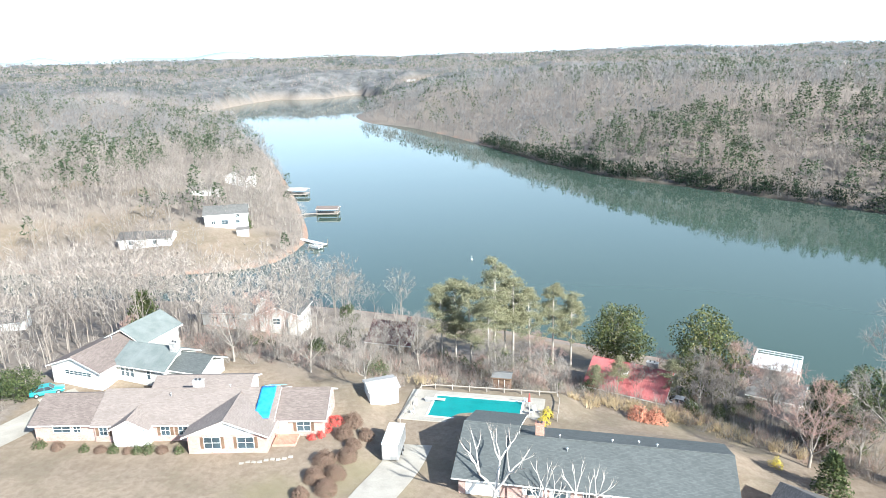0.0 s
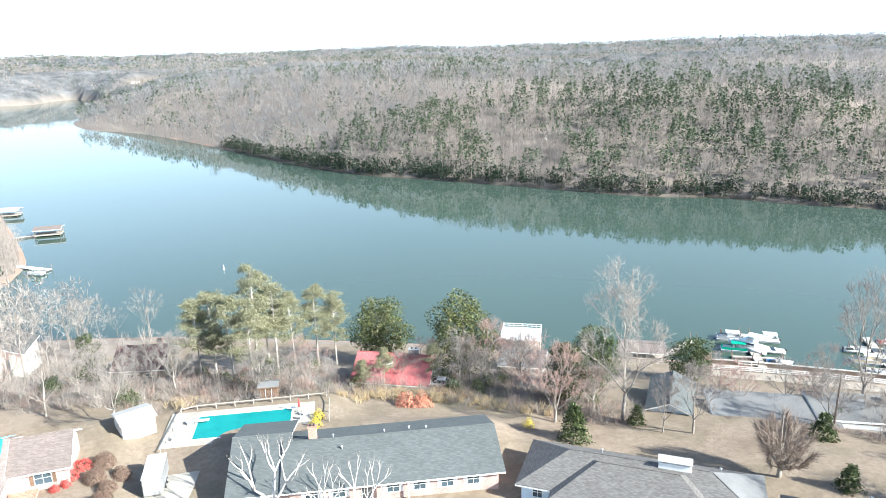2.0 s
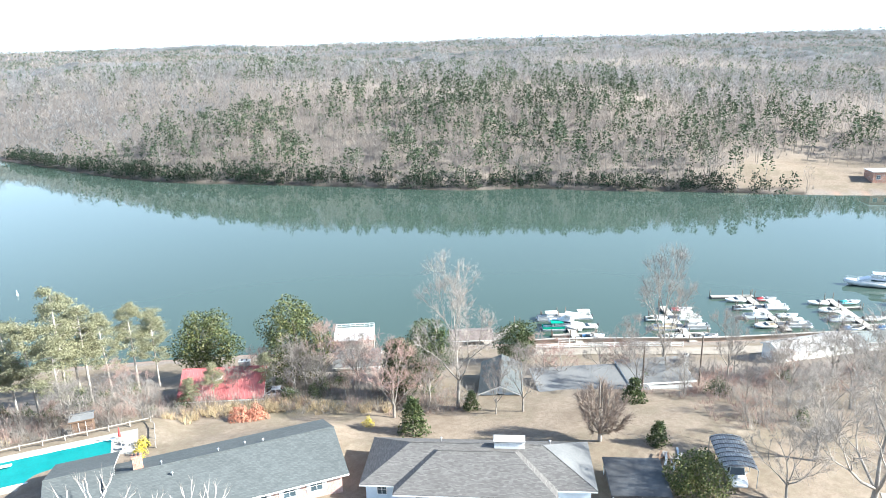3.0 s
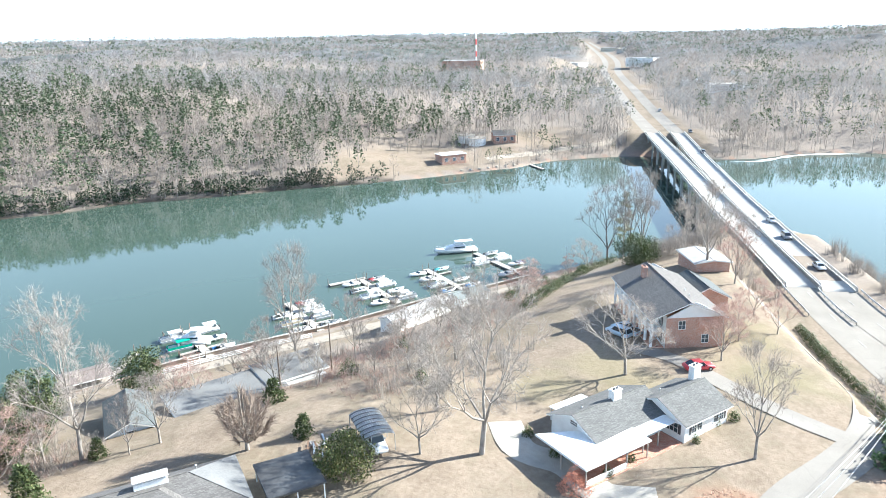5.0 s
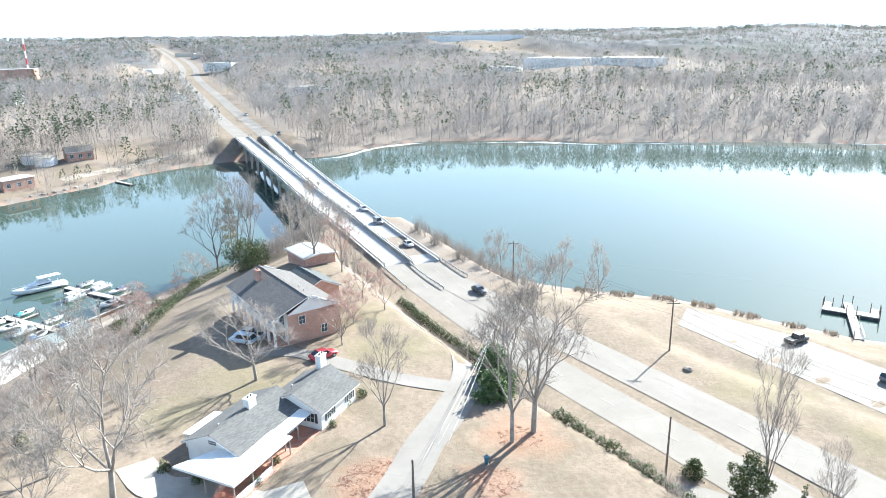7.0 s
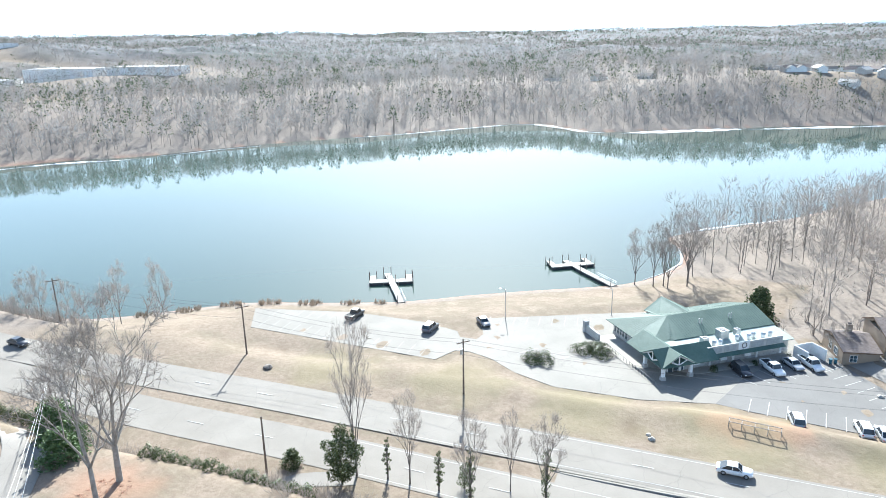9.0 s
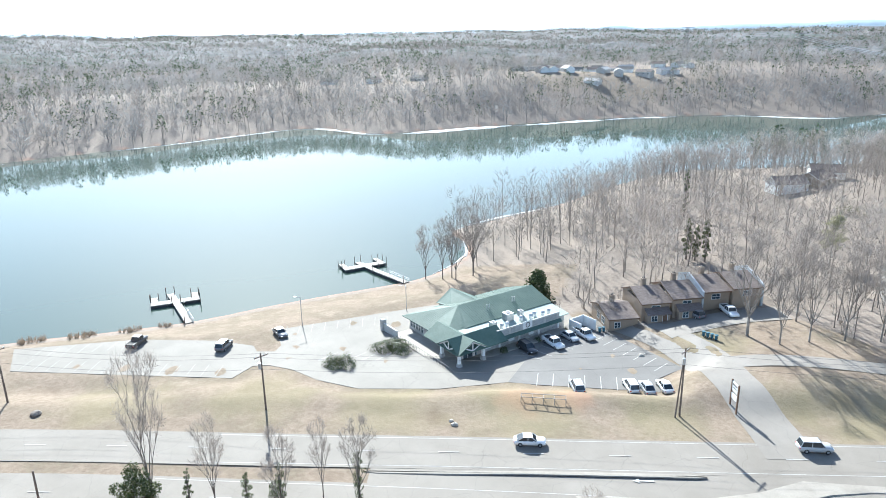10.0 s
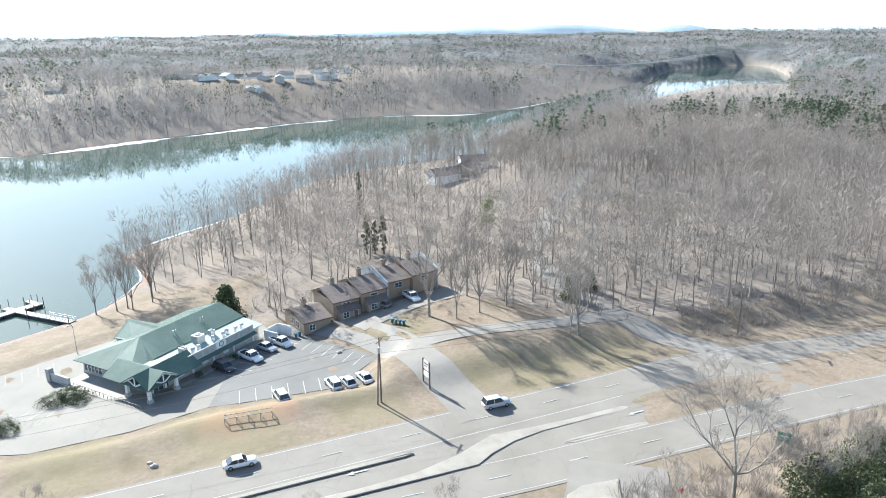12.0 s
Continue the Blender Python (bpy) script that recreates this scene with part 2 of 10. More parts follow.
TWIG_PALE = island("pale winter twigs", [(0.25, 0.22, 0.197), (0.36, 0.322, 0.29), (0.295, 0.262, 0.235), (0.42, 0.38, 0.345)], 0.85, 0.25)
# Greyer, evener twig tones for far trees: distance haze is put into the colour.
TWIG_HAZED = island("haze-toned distant twigs", [(0.22, 0.215, 0.215), (0.285, 0.28, 0.278), (0.25, 0.245, 0.245)], 0.9, 0.45)
NEEDLE = island("pine needles", [(0.035, 0.058, 0.034), (0.075, 0.1, 0.055), (0.05, 0.074, 0.042), (0.105, 0.128, 0.075)], 0.7, 0.2)
SHORE_LEAF = island("dark shore evergreens", [(0.018, 0.032, 0.02), (0.04, 0.06, 0.034), (0.028, 0.045, 0.026)], 0.7, 0.1)
LEAF = island("evergreen leaves", [(0.024, 0.04, 0.016), (0.08, 0.1, 0.038), (0.044, 0.066, 0.025), (0.15, 0.16, 0.07)], 0.45, 0.12)

# ---- the lie of the land (plain arithmetic) ----
# The lake's outline: west bank southwards, then the far bank back to the north. Water level is z = 0.
WEST_BANK = [(-260, 1180), (-285, 1040), (-290, 870), (-340, 820), (-290, 768), (-212, 727), (-156, 598), (-116, 486), (-86, 394),
             (-66, 326), (-50, 265), (-47, 244), (-52, 220), (-66, 211), (-95, 208), (-135, 214), (-138, 198), (-92, 187), (-60, 182),
             (-32, 176), (-15, 170), (2, 163), (45, 139), (68, 123), (92, 108)]
POINT_BANK = [(102, 101), (117, 90), (128, 81), (140, 73), (154, 64), (166, 54), (177, 46), (194, 33), (208, 20), (220, 6),
              (223, -10), (215, -29), (200, -41), (174, -51), (161, -64), (148, -86), (135, -97), (118, -112), (108, -126),
              (97, -140), (85, -154), (79, -165), (77, -184), (84, -198), (92, -206), (84, -226), (69, -256), (58, -293)]
SOUTH_BANK = [(39, -335), (18, -352), (-2, -362), (-32, -368), (-46, -400), (-70, -480), (-120, -570), (-200, -670), (-290, -764),
              (-366, -756), (-470, -870), (-640, -1313), (-478, -1273), (-290, -930), (-150, -720), (-53, -600), (23, -589),
              (104, -543), (168, -480), (215, -425), (240, -408), (299, -414), (337, -322), (372, -240)]
FAR_BANK = [(390, -174), (410, -142), (422, -97), (426, -68), (414, -38), (392, -15), (386, 10), (388, 35), (380, 56), (359, 83),
            (336, 95), (326, 106), (296, 133), (259, 177), (236, 200), (214, 229), (191, 243), (157, 285), (118, 332), (97, 355),
            (75, 396), (50, 466), (16, 565), (-24, 658), (-66, 716), (-86, 804), (-75, 860), (-60, 1000), (-123, 1250), (-186, 1156)]
LAKE = np.array(WEST_BANK + POINT_BANK + SOUTH_BANK + FAR_BANK, float)
# Spots of known ground: x, y, height, width of the bank that leads up to it from the water.
NEAR_SPOTS = [(25, 75, 15.5, 75), (-40, 95, 17, 60), (75, 45, 15, 70), (60, 95, 9, 40), (110, 55, 7, 45), (105, 5, 14, 70),
              (150, 10, 14, 55), (185, 5, 11, 30), (70, -20, 13.5, 80), (40, -30, 13, 80), (110, -80, 4.2, 22), (75, -115, 3.6, 24),
              (40, -140, 3.8, 30), (45, -220, 4, 40), (0, -180, 7, 60), (-60, -165, 9, 80), (-45, -130, 7.4, 80), (-20, -128, 7.4, 70), (-85, -140, 8.2, 80), (-20, 40, 17, 80), (-20, 150, 4, 40)]
FAR_SPOTS = [(-95, 150, 10, 60), (-130, 255, 9, 70), (-200, 150, 16, 80), (-160, 450, 10, 80), (-400, 600, 18, 150), (-300, 1400, 22, 100),
             (100, 520, 38, 130), (200, 420, 40, 140), (320, 330, 34, 130), (420, 230, 22, 120), (335, 130, 4, 25), (430, 90, 9, 60),
             (700, 120, 18, 200), (500, -60, 15, 90)]
REST_SPOTS = [(520, -260, 17, 120), (430, -480, 19, 120), (780, -320, 25, 120), (1130, -260, 42, 150), (700, 300, 20, 120), (840, 300, 23, 120), (990, 205, 24, 120), (632, 2, 19, 120), (220, -640, 28, 120), (-60, -780, 26, 120), (-200, -420, 14, 120),
              (-130, -300, 13, 80), (-60, -260, 12, 60), (100, 1000, 30, 120), (700, 600, 42, 200), (-1200, 900, 30, 200), (1500, 200, 28, 200),
              (1500, -900, 40, 200), (0, -2200, 22, 200), (-1500, -900, 30, 200), (0, 2500, 26, 200), (1700, 1500, 42, 200), (-300, -200, 18, 100)]
SPOTS = np.array(NEAR_SPOTS + FAR_SPOTS + REST_SPOTS, float)
# Centre lines: x, y, height of the surface.
ROAD_EAST = [(2600, 470, 34), (1278, 190, 24), (916, 128, 17), (672, 78, 13), (520, 46.5, 10.5), (414, 24, 9.7), (334, 9.2, 9.4), (298, 2.2, 9.4), (256, -6.2, 9.2), (222, -13.8, 9.0), (195, -20, 8.6), (171, -26, 8.2), (150, -31.8, 7.8),
             (117, -45.6, 7.2), (88, -58.3, 6.8), (61, -69.3, 6.5), (35, -80, 6.2), (13, -88.6, 6.1), (-24, -102.6, 6.3), (-46, -111.4, 6.5), (-61, -115, 6.8), (-77, -117.4, 7.0), (-91, -119, 7.3), (-130, -124, 8.6), (-240, -150, 13), (-600, -330, 22)]
ROAD_WEST = [(2600, 488, 34), (1278, 208, 24), (916, 145, 17), (672, 94, 13), (520, 62, 10.5), (414, 38, 9.7), (375, 29, 9.5), (324, 17.4, 9.4), (285, 8.6, 9.3), (240, -1.4, 9.1), (205, -10.4, 8.8), (175, -17.8, 8.4), (150, -24.4, 7.8), (128, -31.2, 7.4), (102, -40.4, 7.0),
             (78, -50.6, 6.7), (56, -59.2, 6.4), (30, -69, 6.2), (8, -76.6, 6.1), (-12, -82, 6.2), (-23, -85.4, 6.3), (-35, -89.2, 6.4), (-55, -95.2, 6.7), (-73, -100.2, 7.0), (-91, -104, 7.3), (-130, -110.5, 8.6), (-246, -138, 13), (-610, -318, 22)]


def smooth_line(points, step=4.0):
    """A Catmull-Rom curve through points, in steps of about step metres."""
    p = np.array(points, float)
    p = np.vstack([2 * p[0] - p[1], p, 2 * p[-1] - p[-2]])
    out = []
    for a, b, c, d in zip(p, p[1:], p[2:], p[3:]):
        n = max(2, int(np.linalg.norm(c[:2] - b[:2]) / step))
        u = np.linspace(0, 1, n, endpoint=False)[:, None]
        out.append(0.5 * (2 * b + (c - a) * u + (2 * a - 5 * b + 4 * c - d) * u ** 2 + (3 * b - a - 3 * c + d) * u ** 3))
    return np.vstack(out + [p[-2:-1]])


SHORE = smooth_line(np.vstack([LAKE, LAKE[:1]]), 9.0)[:-1]


def wave(x, y, size, seed):
    """Soft rolling unevenness between about -1 and 1."""
    r = np.random.RandomState(seed)
    total = 0
    for k in range(5):
        a, ph, s = r.uniform(0, 6.283), r.uniform(0, 6.283), size * r.uniform(0.6, 1.6)
        total = total + np.sin((x * np.cos(a) + y * np.sin(a)) * 6.283 / s + ph)
    return total / 3


def inside_lake(x, y):
    odd = np.zeros(x.shape, bool)
    for (x0, y0), (x1, y1) in zip(SHORE, np.roll(SHORE, -1, 0)):
        if y0 != y1:
            odd ^= ((y0 > y) != (y1 > y)) & (x < (x1 - x0) * (y - y0) / (y1 - y0) + x0)
    return odd


def from_shore(x, y):
    """Metres from the water's edge, negative in the lake."""
    if x.size < 200:
        a, d = SHORE, np.roll(SHORE, -1, 0) - SHORE
        px, py = x.ravel()[:, None] - a[:, 0], y.ravel()[:, None] - a[:, 1]
        u = np.clip((px * d[:, 0] + py * d[:, 1]) / (d * d).sum(1), 0, 1)
        far = np.sqrt(((px - u * d[:, 0]) ** 2 + (py - u * d[:, 1]) ** 2).min(1))
        dy = np.where(d[:, 1] == 0, 1e-9, d[:, 1])
        odd = (((px * 0 + a[:, 1] > y.ravel()[:, None]) != (px * 0 + a[:, 1] + d[:, 1] > y.ravel()[:, None])) & (px < d[:, 0] * py / dy)).sum(1) % 2
        return (np.where(odd == 1, -1, 1) * far).reshape(x.shape)
    best = np.full(x.shape, 1e9)
    for a, b in zip(SHORE, np.roll(SHORE, -1, 0)):
        d = b - a
        u = np.clip(((x - a[0]) * d[0] + (y - a[1]) * d[1]) / (d @ d), 0, 1)
        best = np.minimum(best, (x - a[0] - u * d[0]) ** 2 + (y - a[1] - u * d[1]) ** 2)
    return np.where(inside_lake(x, y), -1, 1) * np.sqrt(best)


def near_line(x, y, line):
    """Distance to a centre line, and the line's height there."""
    if x.size < 200:
        a, d = line[:-1], line[1:] - line[:-1]
        px, py = x.ravel()[:, None] - a[:, 0], y.ravel()[:, None] - a[:, 1]
        u = np.clip((px * d[:, 0] + py * d[:, 1]) / (d[:, :2] ** 2).sum(1), 0, 1)
        q = (px - u * d[:, 0]) ** 2 + (py - u * d[:, 1]) ** 2
        k = q.argmin(1)
        r = np.arange(len(k))
        return np.sqrt(q[r, k]).reshape(x.shape), (a[k, 2] + u[r, k] * d[k, 2]).reshape(x.shape)
    best, high = np.full(x.shape, 1e9), np.zeros(x.shape)
    for a, b in zip(line, line[1:]):
        d = b[:2] - a[:2]
        u = np.clip(((x - a[0]) * d[0] + (y - a[1]) * d[1]) / (d @ d), 0, 1)
        q = (x - a[0] - u * d[0]) ** 2 + (y - a[1] - u * d[1]) ** 2
        high = np.where(q < best, a[2] + u * (b[2] - a[2]), high)
        best = np.minimum(best, q)
    return np.sqrt(best), high


# Levelled ground: an outline, and the plane it lies in (height at 0, 0, slope in x, slope in y).
LOT_WEST = [(122, -72.5), (131, -79.5), (112, -93), (97, -98.8), (88, -99.8), (85.5, -97.8), (82.3, -99.2), (83, -102.2), (89, -108.5), (71, -128.5), (64, -136), (52, -146), (38, -146), (33, -139), (36, -116),
            (36, -104.5), (46, -97.5), (59, -92), (67.5, -92), (74.3, -93.8), (79.4, -93.6), (81.9, -92.1), (82, -86.5)]
LOT_EAST = [(36, -104.5), (36, -116), (33, -139), (30, -141), (24, -134), (8.5, -122.5), (12, -116.5), (11, -111.2), (31, -105.6)]
LEVELS = [(LOT_WEST, (8.7, -0.010, 0.030)), (LOT_EAST, (8.7, -0.010, 0.030)),
          ([(-5.5, 82), (-5, 86.5), (-2, 96), (16.5, 92.6), (15, 82), (6, 83)], (15.3, 0, 0)),
          ([(-56, 79), (-54, 96), (-14, 94), (-13, 77), (-30, 75)], (16.75, 0, 0)),
          ([(0, 68), (4, 85), (34, 76), (31, 60)], (15.6, 0, 0)),
          ([(31, 58), (38, 67), (58, 49), (50, 41)], (15.2, 0, 0)),
          ([(108, 8), (130, 18), (142, -2), (134, -8), (113, -6)], (14.4, 0, 0))]


def to_outline(x, y, outline):
    """Metres outside an outline, negative within."""
    best = np.full(np.shape(x), 1e9)
    odd = np.zeros(np.shape(x), bool)
    for (x0, y0), (x1, y1) in zip(outline, outline[1:] + outline[:1]):
        dx, dy = x1 - x0, y1 - y0
        u = np.clip(((x - x0) * dx + (y - y0) * dy) / (dx * dx + dy * dy), 0, 1)
        best = np.minimum(best, (x - x0 - u * dx) ** 2 + (y - y0 - u * dy) ** 2)
        if dy:
            odd ^= ((y0 > y) != (y1 > y)) & (x < dx * (y - y0) / dy + x0)
    return np.where(odd, -1, 1) * np.sqrt(best)


EAST_LINE, WEST_LINE = smooth_line(ROAD_EAST, 12.0), smooth_line(ROAD_WEST, 12.0)


def ease(u):
    u = np.clip(u, 0, 1)
    return u * u * (3 - 2 * u)


def height(x, y, roads=True):
    x, y = np.asarray(x, float), np.asarray(y, float)
    total, tall, wide = 0, 0, 0
    for sx, sy, sz, sw in SPOTS:
        k = 1 / (np.hypot(x - sx, y - sy) + 6) ** 3.2
        total, tall, wide = total + k, tall + k * sz, wide + k * sw
    tall, wide = tall / total, wide / total
    d = from_shore(x, y)
    far = np.hypot(x, y)
    tall = tall + wave(x, y, 420, 3) * 7 * ease((far - 420) / 500) + wave(x, y, 130, 5) * 1.6 * ease((far - 250) / 300)
    tall = tall + (24 + 9 * wave(x, y, 1500, 7)) * ease((far - 900) / 2300)
    land = 0.7 * (1 - np.exp(-np.maximum(d, 0) / 2.0)) + tall * ease(0.12 + 0.88 * d / wide) * (1 - np.exp(-np.maximum(d, 0) / 9.0))
    h = np.where(d > 0, land, -3.5 * (1 - np.exp(np.minimum(d, 0) / 9)))
    for outline, (z0, zx, zy) in LEVELS:
        q = to_outline(x, y, outline)
        h = np.where(d > 0, h + (z0 + zx * x + zy * y - 0.02 - h) * (1 - ease((q - 0.6) / 5.5)) * ease(d / 4), h)
    if roads:
        for line, half in ((EAST_LINE, 10.0), (WEST_LINE, 10.0)):
            q, z = near_line(x, y, line)
            slope = 9 + 60 * ease((x - 380) / 150)
            h = np.where(d > -2, h + (z - 0.03 - h) * (1 - ease((q - half) / slope)) * ease((d + 2) / np.where(x > 370, 26, 6)), h)
    return h

# ---- building helpers ----
def mesh_of(name, verts, faces, materials=(), smooth=False):
    """A mesh from arrays of points and of triangles or quads."""
    me = bpy.data.meshes.new(name)
    verts, faces = np.asarray(verts, np.float32), np.asarray(faces, np.int32)
    n, k = faces.shape
    me.vertices.add(len(verts))
    me.vertices.foreach_set("co", verts.ravel())
    me.loops.add(n * k)
    me.loops.foreach_set("vertex_index", faces.ravel())
    me.polygons.add(n)
    me.polygons.foreach_set("loop_start", np.arange(0, n * k, k, dtype=np.int32))
    if smooth:
        me.polygons.foreach_set("use_smooth", np.ones(n, bool))
    for m in materials:
        me.materials.append(m)
    me.update(calc_edges=True)
    return me


def part(name, bm, material, parent=None, label="", smooth=False):
    me = bpy.data.meshes.new(name)
    bm.to_mesh(me)
    bm.free()
    me.materials.append(material)
    if smooth:
        for p in me.polygons:
            p.use_smooth = True
    ob = new(name, me)
    ob.parent = parent
    if label:
        tagged(ob, label)
    return ob


def thing(name, x, y, z, turn, label, category, group="", kind=""):
    ob = new(name)
    ob.matrix_world = pose(x, y, z, 0, 0, turn)
    return tagged(ob, label, category, group, kind)


def box(bm, x0, x1, y0, y1, z0, z1, bevel=0.0):
    """A box between the given planes, with softened edges."""
    m = Matrix.Translation(((x0 + x1) / 2, (y0 + y1) / 2, (z0 + z1) / 2)) @ Matrix.Diagonal((x1 - x0, y1 - y0, z1 - z0, 1))
    got = bmesh.ops.create_cube(bm, size=1, matrix=m)
    if bevel:
        edges = list({e for v in got["verts"] for e in v.link_edges})
        bmesh.ops.bevel(bm, geom=edges, offset=bevel, segments=1, affect="EDGES")
    return bm


def boxed(*args, bevel=0.0):
    return box(bmesh.new(), *args, bevel=bevel)


def tube(bm, a, b, ra, rb=None, sides=8):
    """A tapered rod from a to b."""
    a, b = Vector(a), Vector(b)
    turn = (b - a).to_track_quat("Z", "Y").to_matrix().to_4x4()
    bmesh.ops.create_cone(bm, cap_ends=True, segments=sides, radius1=ra, radius2=ra if rb is None else rb, depth=(b - a).length, matrix=Matrix.Translation((a + b) / 2) @ turn)
    return bm


def rod(a, b, ra, rb=None, sides=8):
    return tube(bmesh.new(), a, b, ra, rb, sides)


def prism(bm, outline, z0, z1):
    """An upright prism on an outline in the plan."""
    low, high = [bm.verts.new((x, y, z0)) for x, y in outline], [bm.verts.new((x, y, z1)) for x, y in outline]
    bm.faces.new(high)
    bm.faces.new(low[::-1])
    for i in range(len(outline)):
        j = (i + 1) % len(outline)
        bm.faces.new((low[i], low[j], high[j], high[i]))
    bmesh.ops.recalc_face_normals(bm, faces=bm.faces)
    return bm


def ground_z(x, y):
    return float(height(np.array([x]), np.array([y]))[0])


# ---- ground: one sheet, in rings that widen towards the horizon ----
def in_shape(x, y, outline):
    odd = np.zeros(np.shape(x), bool)
    for (x0, y0), (x1, y1) in zip(outline, outline[1:] + outline[:1]):
        if y0 != y1:
            odd ^= ((y0 > y) != (y1 > y)) & (x < (x1 - x0) * (y - y0) / (y1 - y0) + x0)
    return odd


def in_spot(x, y, spots):
    """How far inside any of some soft round spots (x, y, radius)."""
    best = np.zeros(np.shape(x))
    for sx, sy, sr in spots:
        best = np.maximum(best, ease(1.35 - np.hypot(x - sx, y - sy) / sr + 0.25 * wave(x, y, sr * 0.9, 9)))
    return best


# Open land among the woods.
SETTLED = [(-58, 62), (-62, 108), (-48, 110), (-30, 114), (-22, 150), (0, 172), (45, 148), (70, 130), (100, 108), (152, 72), (215, 12), (218, -32), (160, -62), (100, -112), (84, -150), (60, -128), (20, -150), (-6, -150), (-38, -128), (-130, -150), (-130, -90), (-40, -20), (-40, 40)]
CLEARINGS = [(-122, 252, 16), (-127, 300, 11), (-167, 317, 14), (-92, 238, 14), (150, -670, 88), (10, 1205, 70), (770, -330, 60), (820, -275, 46), (715, -375, 44), (600, -333, 16), (640, -362, 16), (1130, -260, 105), (705, 295, 34), (840, 305, 36), (990, 205, 42), (632, 2, 24), (655, 110, 18),
             (-46, 152, 13), (-10, 135, 9), (-100, 140, 9), (-48, 104, 12), (-70, 232, 20), (-150, 240, 18), (-110, 262, 12), (-110, 310, 10), (322, 140, 42), (296, 160, 22), (355, 112, 22), (395, 95, 26), (-130, 120, 14), (640, 170, 36), (720, 60, 26), (900, 150, 70),
             (620, -230, 45), (760, -260, 70), (900, -500, 90), (300, -560, 30), (250, -720, 45), (170, -760, 40), (-95, -335, 16), (-70, -300, 14), (-75, -215, 14), (900, -400, 110), (1030, -270, 80), (30, 1180, 35), (-700, 1500, 70)]
LAWN_WOODS = [(78, -165), (92, -206), (60, -290), (20, -330), (-32, -302), (-38, -240), (-90, -226), (-84, -194), (-36, -172), (-14, -152), (30, -150)]


def wood_at(x, y):
    """1 in the woods, 0 on open land."""
    w = np.ones(np.shape(x)) - in_spot(x, y, CLEARINGS)
    w = np.where(in_shape(x, y, SETTLED), 0, w)
    w = np.where((x > 68) & (y > -158) & (y < -45) & (x < 200), 0, w)
    w = np.where((x > 40) & (x <= 80) & (y > -172) & (y < -120), 0, w)
    for line in (EAST_LINE, WEST_LINE):
        w = w * ease((near_line(x, y, line)[0] - np.where(x > 430, 7, 13)) / 5)
    return w


def build_ground():
    angles = 800
    rings = np.concatenate([np.linspace(2, 48, 8), np.linspace(52, 180, 108), np.geomspace(181.5, 700, 100), np.linspace(712, 1480, 56), np.geomspace(1530, 4700, 26)])
    a = np.linspace(0, 2 * np.pi, angles, endpoint=False)
    x, y = (rings[:, None] * np.cos(a)).ravel(), (rings[:, None] * np.sin(a)).ravel()
    z = height(x, y)
    z = z + np.where(np.hypot(x, y) < 420, wave(x, y, 7, 21) * 0.05, 0) * (z > 0.3) * np.clip(np.minimum(near_line(x, y, EAST_LINE)[0], near_line(x, y, WEST_LINE)[0]) / 8 - 0.8, 0, 1)
    canopy = wood_at(x, y) * ease((np.hypot(x, y) - 900) / 140) * (z > 1) * ease((np.minimum(near_line(x, y, EAST_LINE)[0], near_line(x, y, WEST_LINE)[0]) - 16) / 30)
    z = z + canopy * (11 + 3 * wave(x, y, 60, 61) + 2 * wave(x, y, 170, 62))
    verts = np.stack([x, y, z], 1)
    i, j = np.meshgrid(np.arange(len(rings) - 1), np.arange(angles), indexing="ij")
    k = (j + 1) % angles
    faces = np.stack([i * angles + j, (i + 1) * angles + j, (i + 1) * angles + k, i * angles + k], -1).reshape(-1, 4)
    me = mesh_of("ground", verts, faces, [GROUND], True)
    shore = from_shore(x, y)
    wood = np.maximum(wood_at(x, y) * np.where(in_shape(x, y, LAWN_WOODS), 0.8, 1.0), 1.0 * (shore < 4))
    wood = np.maximum(wood, in_spot(x, y, BRUSH) * 0.85)
    clay = in_spot(x, y, CLAY) * 0.36 + 0.5 * ease((2.5 - shore) / 2.5) * (shore > 0) * ((y < 140) | (x < 40)) * (np.hypot(x, y) < 600)
    for name, value in (("wood", wood), ("canopy", canopy), ("clay", np.clip(clay, 0, 1)), ("shore_dark", ease((3.2 - shore) / 2.5) * (x > 40) * (y > 140)), ("green", in_spot(x, y, GREEN) * 0.28)):
        me.attributes.new(name, "FLOAT", "POINT").data.foreach_set("value", value.astype(np.float32))
    return tagged(new("ground", me), "dormant tan lawns, leaf litter and wooded hills", "ground", kind="structure")


BRUSH = [(-20, 118, 16), (0, 122, 16), (20, 116, 14), (40, 106, 13), (56, 100, 12), (-45, 118, 15), (80, 78, 10), (95, 68, 12), (110, 62, 12), (125, 55, 10), (190, 10, 14), (160, -40, 12), (180, -30, 14), (200, -25, 14), (150, 45, 8), (170, 30, 9)]
CLAY = [(70.4, -4.6, 5), (67, -18, 4), (31, -98, 5), (24, -101, 4), (76, -24, 6), (-10, -98, 4)]
GREEN = [(30, -95, 11), (50, -87, 9), (10, -101, 7), (-20, -113, 10), (-36, -117, 9), (72, -82, 9), (92, -70, 9), (-10, -112, 6), (100, 14, 7), (92, 22, 6), (6, -132, 8), (40, 92, 10), (18, 100, 6), (120, -6, 8), (95, 8, 6), (-8, 72, 6), (-20, 68, 5), (105, -10, 8)]
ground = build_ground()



def build_lake():
    """The lake's still surface, lapping a little way under the banks."""
    bm = bmesh.new()
    vs = [bm.verts.new((x, y, 0.0)) for x, y in ((-900, -1600), (700, -1600), (700, 1500), (-900, 1500))]
    bm.faces.new(vs)
    lake = part("water", bm, WATER)
    return tagged(lake, "calm teal lake mirroring its wooded banks", "lake", kind="structure")


lake = build_lake()


